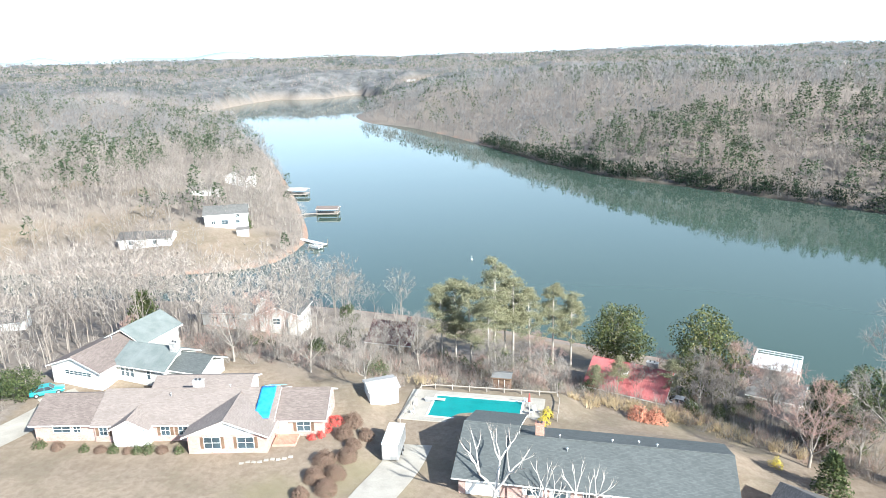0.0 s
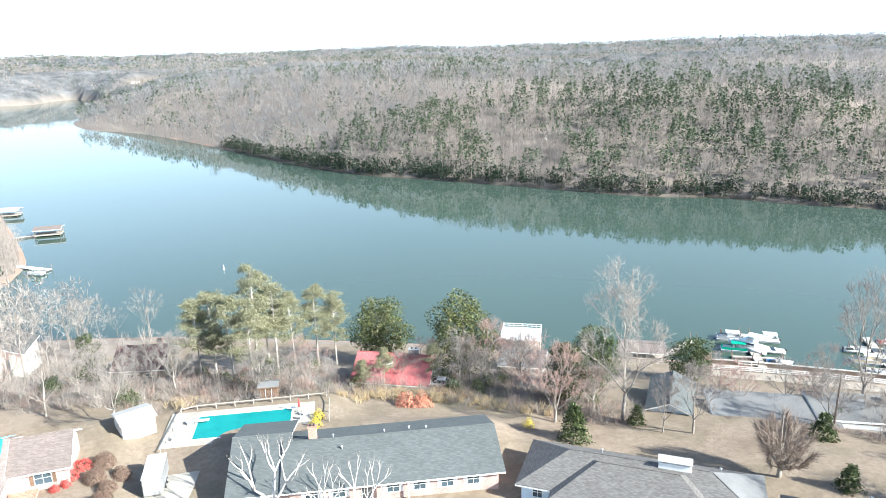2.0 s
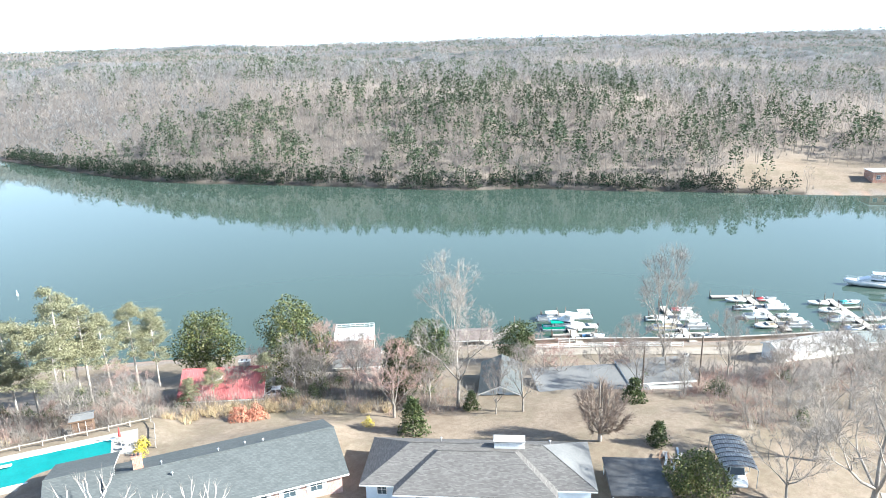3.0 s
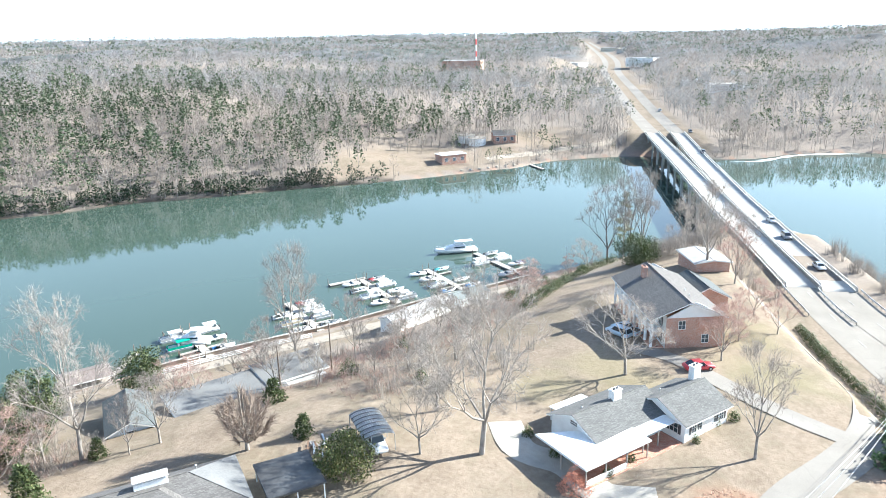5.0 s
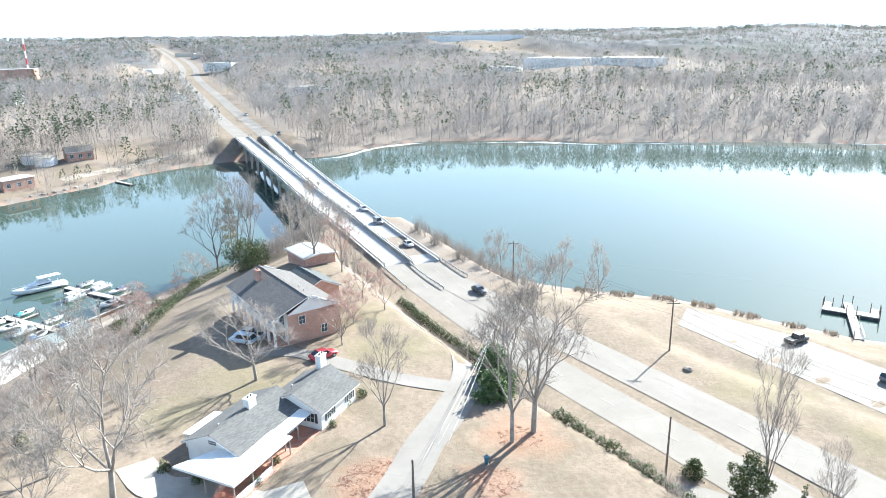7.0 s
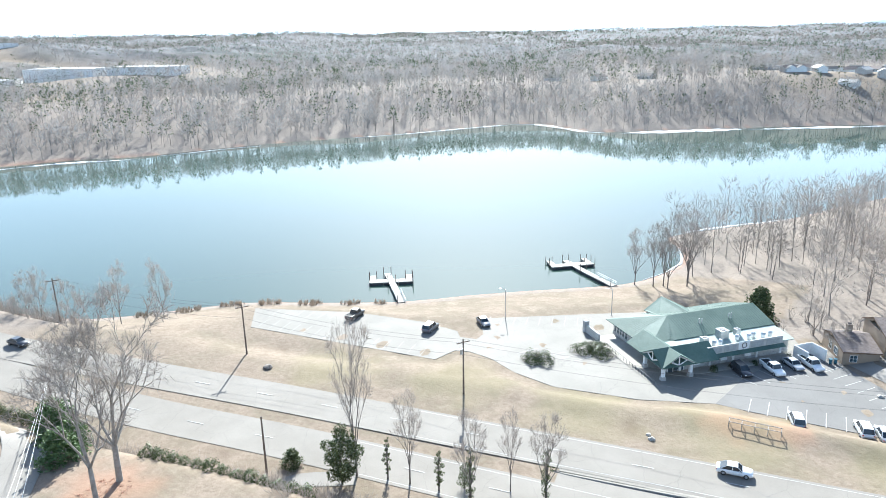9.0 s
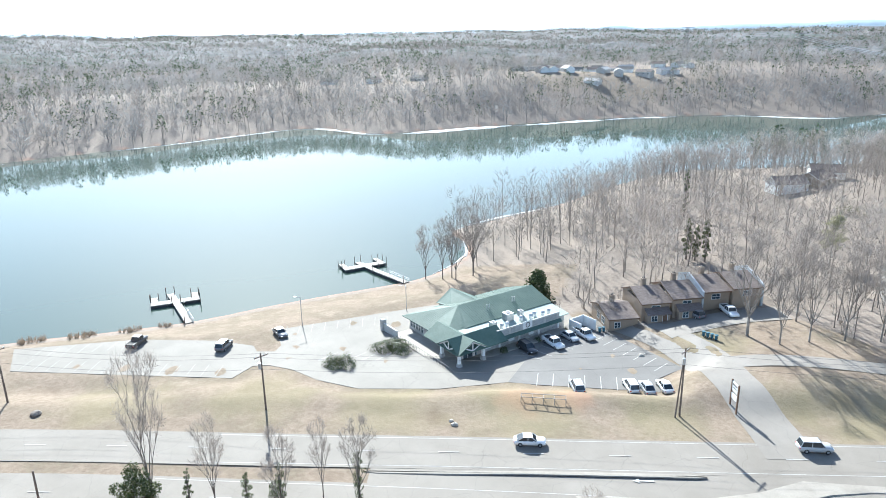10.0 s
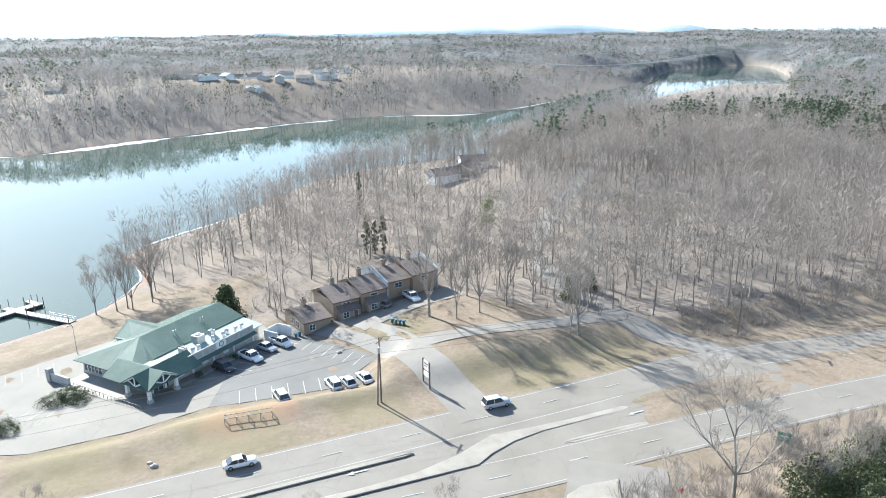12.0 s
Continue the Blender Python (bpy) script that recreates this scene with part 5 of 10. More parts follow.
def brick_ranch():
    h = thing("ranch_house", -52.8, 81.6, 16.75, -2.2, "long rose brick ranch house with weathered mauve shingle roof", "house")
    walls(h, 0, 8, 0.3, 8.6, 2.8, 1.9, BRICK_PALE, gables=(True, False), gable_material=SIDING)
    ridge_roof(h, 0, 7.7, 0.3, 8.6, 2.8, 1.9, SHINGLE_BROWN)
    walls(h, 8, 31, 0, 9.5, 2.8, 2.2, BRICK_PALE, gables=(False, False))
    ridge_roof(h, 8.3, 31, 0, 9.5, 2.85, 2.25, SHINGLE_PALE)
    walls(h, 11, 15.5, -1.2, 3.5, 2.7, 1.2, SIDING, "y", (True, False))
    ridge_roof(h, 11, 15.5, -1.2, 4.0, 2.72, 1.2, SHINGLE_PALE, "y", 0.4)
    walls(h, 21.3, 31.2, -3.0, 4.5, 2.8, 2.0, BRICK_PALE, "y", (True, False), gable_material=SIDING)
    ridge_roof(h, 21.3, 31.2, -3.0, 5.0, 2.78, 2.02, SHINGLE_PALE, "y", 0.6)
    walls(h, 31.2, 37.6, 1.0, 9.0, 2.8, 2.1, BRICK_PALE, gables=(False, True), gable_material=SIDING)
    ridge_roof(h, 31.4, 37.6, 1.0, 9.0, 2.75, 2.1, SHINGLE_BROWN)
    walls(h, 12.5, 25.5, 9.5, 14, 2.7, 1.2, SIDING, gables=(True, True))
    ridge_roof(h, 12.5, 25.5, 7.5, 14, 2.75, 1.3, SHINGLE_PALE)
    chimney(h, 20.2, 5.2, 4.2, 5.9, STONE, 1.3, 0.8)
    for at, w in ((3.6, 2.2), (5.6, 0.9)):
        opening(h, "front", 0.3, at, w, 1.3, 2.1, shutters=None)
    for at, w in ((9.2, 1.0), (17.3, 1.1), (19.6, 1.1)):
        opening(h, "front", 0, at, w, 0.9, 2.2, shutters=BROWN_WOOD)
    opening(h, "front", -1.2, 13.3, 1.9, 0.1, 2.2, "door", bars=1, material=WHITE)
    opening(h, "front", -3.0, 24.4, 2.0, 0.7, 2.2, shutters=BROWN_WOOD)
    opening(h, "front", -3.0, 28.6, 2.0, 0.7, 2.2, shutters=BROWN_WOOD)
    opening(h, "front", 1.0, 35.0, 1.7, 0.7, 2.2, shutters=BROWN_WOOD)
    opening(h, "front", 1.0, 32.4, 1.0, 0.05, 2.1, "door", bars=0, material=WHITE)
    opening(h, "right", 37.6, 5, 1.2, 0.9, 2.1)
    part("porch_step", boxed(31.4, 34.4, -1.6, 1.0, -0.2, 0.25, bevel=0.03), BRICK, h)
    vents(h, [(17, 3.6, 4.6), (24, 6.5, 4.3)])
    return h


def crumpled(name, corners, nx, ny, lift, material, label, category, seed, group=""):
    """A sheet draped between four corners, with folds."""
    r = np.random.RandomState(seed)
    c = [np.array(p, float) for p in corners]
    verts, faces = [], []
    for j in range(ny + 1):
        for i in range(nx + 1):
            u, v = i / nx, j / ny
            p = (c[0] * (1 - u) + c[1] * u) * (1 - v) + (c[3] * (1 - u) + c[2] * u) * v
            verts.append(p + np.array([r.normal() * 0.03, r.normal() * 0.03, lift + abs(r.normal()) * 0.05]))
    for j in range(ny):
        for i in range(nx):
            a = j * (nx + 1) + i
            faces.append((a, a + 1, a + nx + 2, a + nx + 1))
    ob = new(name, mesh_of(name, verts, faces, [material], True))
    m = ob.modifiers.new("thickness", "SOLIDIFY")
    m.thickness = 0.02
    return tagged(ob, label, category, group)


def pool_house_ranch():
    h = thing("ranch_house", 1.73, 69.4, 15.6, -14, "low ranch house with slate grey shingles and pink brick walls", "house")
    walls(h, 5.6, 29.5, 0, 11.5, 2.7, 2.1, BRICK_PALE, gables=(False, True))
    ridge_roof(h, 5.9, 29.5, 0, 11.5, 2.75, 2.1, SHINGLE_GREY, over=0.7)
    walls(h, 0, 5.6, 0.2, 14.6, 2.7, 2.5, BRICK_PALE, gables=(True, False), gable_material=SIDING)
    ridge_roof(h, 0, 5.5, 0.2, 14.6, 2.6, 2.5, SHINGLE_GREY, over=0.7)
    chimney(h, 8.6, 6.9, 3.6, 5.9, BRICK, 1.0, 0.8)
    for at in (8.5, 11.5, 17.5, 20.5, 23.6, 26.6):
        opening(h, "front", 0, at, 1.3, 0.9, 2.15, shutters=WHITE)
    opening(h, "front", 0, 14.6, 1.1, 0.05, 2.1, "door", bars=0, material=DARK_METAL)
    opening(h, "front", 0.2, 2.8, 3.8, 0.05, 2.2, "door", bars=0, material=WHITE)
    opening(h, "right", 29.5, 6, 1.2, 0.9, 2.1)
    for x in (10.0, 13.2, 16.2, 19.2):
        part("porch_post", boxed(x - 0.08, x + 0.08, -0.62, -0.46, -0.2, 2.3), WHITE, h)
    vents(h, [(12, 4.2, 4.3), (17, 6.8, 4.4), (20, 7.2, 4.3), (22, 6.6, 4.5), (11, 6.2, 4.75)])
    return h


def hip_ranch():
    h = thing("ranch_house", 31.85, 59.56, 15.2, -41, "pale blue sided house under an ash grey hipped roof", "house")
    walls(h, 0, 24.7, 0, 8.4, 2.75, 2.1, SIDING_BLUE, gables=(False, False))
    ridge_roof(h, 0, 24.7, 0, 8.4, 2.75, 2.15, SHINGLE_ASH, over=0.6, hips=(4.6, 5.2))
    walls(h, 3.9, 20.5, -1.7, 4, 2.75, 1.9, SIDING_BLUE, gables=(False, False))
    ridge_roof(h, 3.9, 20.5, -1.7, 7.4, 2.72, 2.05, SHINGLE_ASH, over=0.55, hips=(4.0, 4.0))
    bm = slab([(19.7, 4.2, 4.92), (25.32, -0.62, 2.5), (25.32, 9.02, 2.5)], [[0, 1, 2]], 0.03)
    part("roof_patch", bm, GREY_FLAT, h, "smooth pale membrane on the hip end")
    v = part("ridge_ventilator", boxed(14.2, 17.6, 3.7, 4.9, 4.6, 5.35, bevel=0.03), WHITE, h)
    part("lid", boxed(14.1, 17.7, 3.55, 5.05, 5.5, 5.6, bevel=0.02), MEMBRANE, v)
    for x in (14.35, 15.9, 17.45):
        part("bracket", boxed(x - 0.06, x + 0.06, 3.8, 4.8, 5.33, 5.52), WHITE, v)
    for at in (1.8,):
        opening(h, "front", 0, at, 1.0, 0.9, 2.1)
    for at in (6.5, 9.5, 13, 16.8):
        opening(h, "front", -1.7, at, 1.4, 0.8, 2.1)
    opening(h, "left", 0, 4.5, 1.1, 0.9, 2.1)
    vents(h, [(8, 5.8, 4.2), (20.6, 5.9, 4.1)])
    return h


def carport(name, x, y, turn, w, d, z, roof, label, legs=WHITE, slope=0.0):
    """A flat roof on posts."""
    h = thing(name, x, y, ground_z(x, y), turn, label, "carport")
    part("roof", slab([(0, 0, z), (w, 0, z), (w, d, z + slope), (0, d, z + slope)], [[0, 1, 2, 3]], 0.14), roof, h)
    part("fascia", slab([(-0.03, -0.03, z - 0.02), (w + 0.03, -0.03, z - 0.02), (w + 0.03, d + 0.03, z + slope - 0.02), (-0.03, d + 0.03, z + slope - 0.02)], [[0, 1, 2, 3]], 0.2), DARK_METAL if roof is BLACK_ROOF else WHITE, h)
    for px in (0.2, w / 2, w - 0.2):
        for py in (0.2, d - 0.2):
            part("post", boxed(px - 0.06, px + 0.06, py - 0.06, py + 0.06, -1.0, z + slope * py / d - 0.1), legs, h)
    return h


def red_roof_house():
    h = thing("lake_house", 24.2, 104.6, 9.0, -33, "lakeside house with a weathered red metal roof", "house")
    walls(h, 0, 12.4, 0, 9, 2.4, 2.7, SIDING_GREY, gables=(True, True), base=-4)
    ridge_roof(h, 0, 12.4, 0, 9, 2.4, 2.8, RED_METAL, over=0.6, ribs=0.6)
    sky_light = part("skylight", boxed(5.0, 6.0, 2.2, 3.4, 3.65, 4.4, bevel=0.03), WHITE, h)
    part("pane", slab([(5.08, 2.25, 4.41), (5.92, 2.25, 4.41), (5.92, 3.35, 4.5), (5.08, 3.35, 4.5)], [[0, 1, 2, 3]], 0.03), GLASS, sky_light)
    chimney(h, 9.2, 5.2, 4.4, 5.8, STONE, 1.8, 0.8)
    for at in (2.5, 6.2, 10):
        opening(h, "front", 0, at, 1.4, 0.6, 1.7)
    return h


def plain_house(name, x, y, z, turn, w, d, eave, rise, wall, roof, label, windows=(), hips=(0, 0), axis="x", stack=None):
    h = thing(name, x, y, z, turn, label, "house")
    g = (not hips[0], not hips[1])
    walls(h, 0, w, 0, d, eave, rise, wall, axis, g, base=-3)
    ridge_roof(h, 0, w, 0, d, eave, rise, roof, axis, 0.5, hips)
    for k, (side, at, width, z0, z1) in enumerate(windows):
        opening(h, side, {"front": 0, "back": d, "left": 0, "right": w}[side], at, width, z0, z1)
    if stack:
        chimney(h, stack[0], stack[1], eave, eave + rise + 0.9, BRICK)
    return h


def teal_house():
    h = thing("split_house", -59.5, 99.3, 17.2, -20, "white house with grey green roof and a brown-roofed garage", "house")
    walls(h, 0, 9.5, 0, 9.5, 2.9, 1.7, SIDING, "y", (True, True))
    ridge_roof(h, 0, 9.5, 0, 9.5, 2.9, 1.7, SHINGLE_BROWN, "y", 0.6)
    opening(h, "front", 0, 5.2, 5.0, 1.5, 2.1, bars=5)
    walls(h, 9.5, 18.5, 3.2, 10.5, 2.9, 1.8, STUCCO, gables=(False, True))
    ridge_roof(h, 9.7, 18.5, 3.2, 10.5, 2.95, 1.8, TEAL_ROOF, "x", 0.6)
    for at in (10.6, 11.5, 12.4, 15.5):
        opening(h, "front", 3.2, at, 0.6, 0.7, 2.3, bars=0)
    walls(h, 1.5, 9.0, 10, 18, 3.4, 1.9, STUCCO, "y", (False, True))
    ridge_roof(h, 1.5, 9.0, 9.6, 18, 3.5, 1.9, TEAL_ROOF, "y", 0.6)
    walls(h, 18.5, 24, 4.4, 10, 2.6, 1.3, SIDING, gables=(False, False))
    ridge_roof(h, 18.6, 24, 4.4, 10, 2.6, 1.35, SHINGLE_GREY, "x", 0.5)
    chimney(h, 18.2, 6.4, 3.6, 5.6, STONE, 1.3, 0.9)
    vents(h, [(5.2, 7.2, 4.5)])


def white_l_house():
    h = thing("white_house", 82.2, 1.05, 14.15, -35, "white sided house with light grey shingle roof and two white chimneys", "house")
    walls(h, 0.4, 9.0, 0.3, 8.7, 2.85, 1.75, SIDING, gables=(True, True), base=-2)
    ridge_roof(h, 0.4, 9.0, 0.3, 8.7, 2.85, 1.8, SHINGLE_LIGHT, over=0.5)
    walls(h, -11.4, 0.4, 3.8, 12.0, 2.8, 1.7, SIDING, gables=(True, False), base=-2)
    ridge_roof(h, -11.4, 1.0, 3.8, 12.0, 2.8, 1.75, SHINGLE_LIGHT, over=0.5)
    part("carport_roof", slab([(-16.4, 0.6, 2.55), (-5.6, 0.6, 2.55), (-5.6, 4.0, 2.75), (-16.4, 9.4, 2.75)], [[0, 1, 2, 3]], 0.12), WHITE, h, "low white metal carport roof")
    part("carport_fascia", slab([(-16.45, 0.55, 2.5), (-5.55, 0.55, 2.5), (-5.55, 4.0, 2.7), (-16.45, 9.45, 2.7)], [[0, 1, 2, 3]], 0.22), SIDING, h)
    part("porch_roof", slab([(-5.6, 1.6, 2.5), (0.2, 1.6, 2.5), (0.2, 3.7, 2.68), (-5.6, 3.7, 2.68)], [[0, 1, 2, 3]], 0.1), WHITE, h)
    for x, y in ((-16.2, 0.8), (-13, 0.8), (-9.5, 0.8), (-5.9, 0.8), (-16.2, 5), (-5.5, 1.8), (-2.8, 1.8)):
        part("post", boxed(x - 0.07, x + 0.07, y - 0.07, y + 0.07, -0.5, 2.5), TIMBER, h)
    part("low_wall", boxed(-16.2, -9.6, 0.7, 0.9, -0.6, 0.75, bevel=0.02), SIDING, h)
    part("patio", boxed(-16.6, 0.2, 0.4, 3.9, -0.6, 0.06, bevel=0.02), BRICK, h, "worn brick patio")
    part("lean_to_roof", slab([(-9.7, 10.4, 2.3), (-3.8, 10.4, 2.3), (-3.8, 14.4, 2.05), (-9.7, 14.4, 2.05)], [[0, 1, 2, 3]], 0.1), WHITE, h)
    for x in (-9.5, -6.7, -4.0):
        part("post", boxed(x - 0.06, x + 0.06, 14.1, 14.22, -0.5, 2.05), WHITE, h)
    chimney(h, -4.2, 7.9, 3.6, 5.6, WHITE, 1.5, 0.9)
    chimney(h, 9.3, 6.0, 3.0, 5.9, WHITE, 1.5, 0.9)
    for at in (2.2, 3.3, 6.6, 7.7):
        opening(h, "front", 0.3, at, 0.85, 0.9, 2.2, shutters=DARK_METAL if at in (2.2, 7.7) else None)
    opening(h, "left", 0.4, 2.0, 1.2, 0.9, 2.2, shutters=DARK_METAL)
    opening(h, "right", 9.0, 4.5, 1.2, 0.9, 2.2)
    opening(h, "front", 3.8, -1.5, 1.0, 0.1, 2.1, "door", bars=0, material=WHITE)
    opening(h, "front", 3.8, -3.6, 1.0, 0.9, 2.1)
    opening(h, "front", 3.8, -8.5, 1.6, 0.9, 2.1)
    opening(h, "left", -11.4, 7.9, 1.2, 2.95, 3.5, bars=0, material=GREY_FLAT)
    vents(h, [(2.2, 6.0, 4.3), (-9, 9, 3.9)])


def portico_house():
    h = thing("portico_house", 114.2, -3.0, 14.4, 25, "two storey red brick house with a white columned portico", "house")
    walls(h, 0, 20.5, 0, 9.6, 5.5, 2.6, BRICK, gables=(True, True), gable_material=SIDING, base=-2)
    ridge_roof(h, 0, 20.5, 0, 12.0, 5.5, 2.5, SHINGLE_ASH, over=0.5)
    part("portico_wall", boxed(0.05, 20.45, 9.6, 9.64, -1.5, 5.6), SIDING, h, "white sided wall behind the columns")
    porch = part("portico", boxed(0.2, 20.3, 9.7, 12.0, -1.5, 0.2, bevel=0.03), BRICK, h)
    part("gallery", boxed(0.2, 20.3, 9.7, 12.0, 2.65, 2.85, bevel=0.02), WHITE, porch)
    for k in range(8):
        x = 0.5 + k * 2.8
        part("column", rod((x, 11.8, 0.2), (x, 11.8, 5.3), 0.26, 0.22, 12), WHITE, porch)
    for k in range(7):
        x = 0.5 + k * 2.8
        bm = boxed(x + 0.2, x + 2.6, 11.76, 11.84, 3.68, 3.76)
        box(bm, x + 0.2, x + 2.6, 11.77, 11.83, 2.95, 3.0)
        for j in range(14):
            box(bm, x + 0.3 + j * 0.165, x + 0.34 + j * 0.165, 11.78, 11.82, 3.0, 3.7)
        part("railing", bm, WHITE, porch)
    for x in (2.5, 5.5, 8.5, 11.5, 14.5, 17.5):
        opening(h, "back", 9.64, x, 1.1, 3.2, 4.9, shutters=DARK_METAL)
        opening(h, "back", 9.64, x, 1.1, 0.6, 2.2, shutters=DARK_METAL)
    opening(h, "left", 0, 3, 1.1, 0.8, 2.2)
    opening(h, "left", 0, 7, 1.1, 3.3, 4.7)
    walls(h, 14.5, 24, -7.5, 0, 3.0, 1.9, BRICK, gables=(True, True), base=-2)
    ridge_roof(h, 14.5, 24, -7.5, 0.3, 3.0, 1.9, SHINGLE_GREY, over=0.5)
    opening(h, "front", -7.5, 17.5, 1.2, 0.8, 2.1)
    opening(h, "front", -7.5, 21, 1.2, 0.8, 2.1)
    chimney(h, 15.5, 8.2, 5.6, 8.9, BRICK, 1.4, 0.8)
    vents(h, [(7, 4.0, 7.2), (4, 4.5, 7.4)])


brick_ranch()
hr = pose(-52.8, 81.6, 16.75, 0, 0, -2.2)
crumpled("tarpaulin", [hr @ Vector(p) for p in ((28.9, -0.2, 3.05), (30.9, -0.2, 3.05), (30.9, 4.7, 5.12), (28.9, 4.7, 5.12))], 8, 16, 0.1, TARP, "creased bright blue tarpaulin lashed over the shingle roof", "tarpaulin", 4, "tarps on the roof")
crumpled("tarpaulin", [hr @ Vector(p) for p in ((29.1, 4.8, 5.14), (31.2, 4.8, 5.14), (31.6, 7.4, 4.02), (29.4, 7.4, 4.02))], 8, 8, 0.12, surface("pale blue tarpaulin", (0.28, 0.6, 0.72), (0.4, 0.7, 0.8), 1.4, 5, 0.45, 0.04), "pale blue tarpaulin folded over the roof ridge", "tarpaulin", 5, "tarps on the roof")
pool_house_ranch()
hip_ranch()
carport("carport", 51.5, 41.4, -41, 6.4, 7.2, 2.2, BLACK_ROOF, "flat black roofed carport beside the blue house")
red_roof_house()
teal_house()
white_l_house()
portico_house()
plain_house("lake_house", -14.5, 132, 5.2, -18, 9, 9.5, 3.4, 2.6, SIDING_TAN, SHINGLE_MAROON, "dark house with maroon shingles among the trees", [("front", 3, 1.2, 0.8, 2.2), ("front", 6.5, 1.2, 0.8, 2.2)], stack=(7.5, 4.7))
plain_house("lake_house", -53, 148, 6.5, -8, 12, 8, 3.6, 2.0, STUCCO, SHINGLE_LIGHT, "pale grey house above the cove", [("front", 3, 1.4, 0.9, 2.2), ("front", 8, 1.4, 0.9, 2.2)], stack=(9, 4))
plain_house("lake_house", -40, 147, 6.0, -8, 9, 9, 3.4, 1.8, STUCCO, SHINGLE_LIGHT, "pale grey house with a broad front gable", [("front", 4, 1.6, 0.9, 2.2)], axis="y")
plain_house("lake_house", -83, 246, 6.2, 12, 15, 9, 4.6, 2.2, SIDING, SHINGLE_LIGHT, "white two storey house near the point", [("front", 3, 1.3, 0.8, 2.0), ("front", 7, 2.4, 0.6, 2.2), ("front", 11.5, 1.3, 0.8, 2.0), ("front", 11.5, 1.3, 3.0, 4.1), ("right", 4, 1.2, 3.0, 4.1)], hips=(0, 0))
plain_house("lake_house", -107, 229, 4.0, 4, 17, 8, 2.8, 1.6, SIDING, SHINGLE_ASH, "low grey roofed cottage behind the cove", [("front", 4, 1.2, 0.8, 2.0), ("front", 12, 1.2, 0.8, 2.0)])
plain_house("lake_house", -106, 300, 7.0, 20, 12, 8, 3.0, 2.0, SIDING, SHINGLE_ASH, "small white house under bare trees", [("front", 5, 1.2, 0.8, 2.0)])
plain_house("lake_house", -103, 342, 6.0, -20, 12, 9, 3.4, 2.4, SIDING, SHINGLE_ASH, "white gabled house near the shore", [("front", 5, 1.2, 0.8, 2.0)], axis="y")
plain_house("cottage", -97, 138, 9.0, 20, 9, 7, 2.8, 1.8, SIDING, SHINGLE_ASH, "small white cottage in the trees", [("front", 4, 1.2, 0.8, 2.0)])
plain_house("lake_house", 62.2, 76.4, 9.6, -42, 6.0, 10.5, 2.0, 1.3, SIDING_BLUE, SHINGLE_GREY, "white house with a bluish grey roof", [("front", 3, 1.2, 0.9, 1.7)], axis="y")
plain_house("garage", 155, -4, ground_z(158, 0), 25, 9.5, 7.5, 2.6, 0.5, BRICK, MEMBRANE, "brick garage with a flat white roof", [("front", 4.5, 2.6, 0.1, 2.1)])
plain_house("lake_house", 53, 108, 4.0, -33, 8, 7, 2.8, 0.9, SIDING, SHINGLE_LIGHT, "flat roofed white lake house by the boat deck", [("front", 4, 1.4, 0.5, 1.8)])


def long_shed():
    h = thing("marina_building", 70, 70.5, 9.2, -32, "long low marina building with a flat grey roof", "building")
    part("wall", boxed(0, 24, 0, 7.5, -6, 1.5, bevel=0.02), SIDING_GREY, h)
    roof = part("roof", slab([(-0.6, -0.6, 1.75), (17, -0.6, 1.75), (17, 8.1, 2.3), (-0.6, 8.1, 2.3)], [[0, 1, 2, 3]], 0.12), GREY_FLAT, h)
    part("fascia", slab([(-0.65, -0.65, 1.7), (17.05, -0.65, 1.7), (17.05, 8.15, 2.25), (-0.65, 8.15, 2.25)], [[0, 1, 2, 3]], 0.3), WHITE, roof)
    roof = part("roof", slab([(14, 1.2, 2.05), (25, 1.2, 2.05), (25, 8.9, 2.65), (14, 8.9, 2.65)], [[0, 1, 2, 3]], 0.12), GREY_FLAT, h)
    part("fascia", slab([(13.95, 1.15, 2.0), (25.05, 1.15, 2.0), (25.05, 8.95, 2.6), (13.95, 8.95, 2.6)], [[0, 1, 2, 3]], 0.3), WHITE, roof)
    chimney(h, 25.6, 7.0, 0, 3.6, STONE, 0.9, 0.9)
    for at in (3, 8, 13):
        opening(h, "front", 0, at, 1.4, 0.2, 1.1)


long_shed()


def marina_shed(x, y, turn, w, d, roof, label):
    h = thing("marina_shed", x, y, ground_z(x, y), turn, label, "shed", "marina sheds")
    walls(h, 0, w, 0, d, 2.2, 0.9, SIDING, base=-2)
    ridge_roof(h, 0, w, 0, d, 2.2, 0.9, roof, over=0.35)
    opening(h, "front", 0, w * 0.3, 1.6, 0.1, 1.9, "door", bars=0, material=WHITE)
    opening(h, "front", 0, w * 0.7, 1.2, 0.9, 1.8)


marina_shed(122.5, 60.5, -22, 17, 5.0, MEMBRANE, "long pale roofed marina shed at the foot of the bank")
marina_shed(141.5, 53.2, -30, 9, 4.5, TEAL_ROOF, "small grey green shed beside the marina lane")


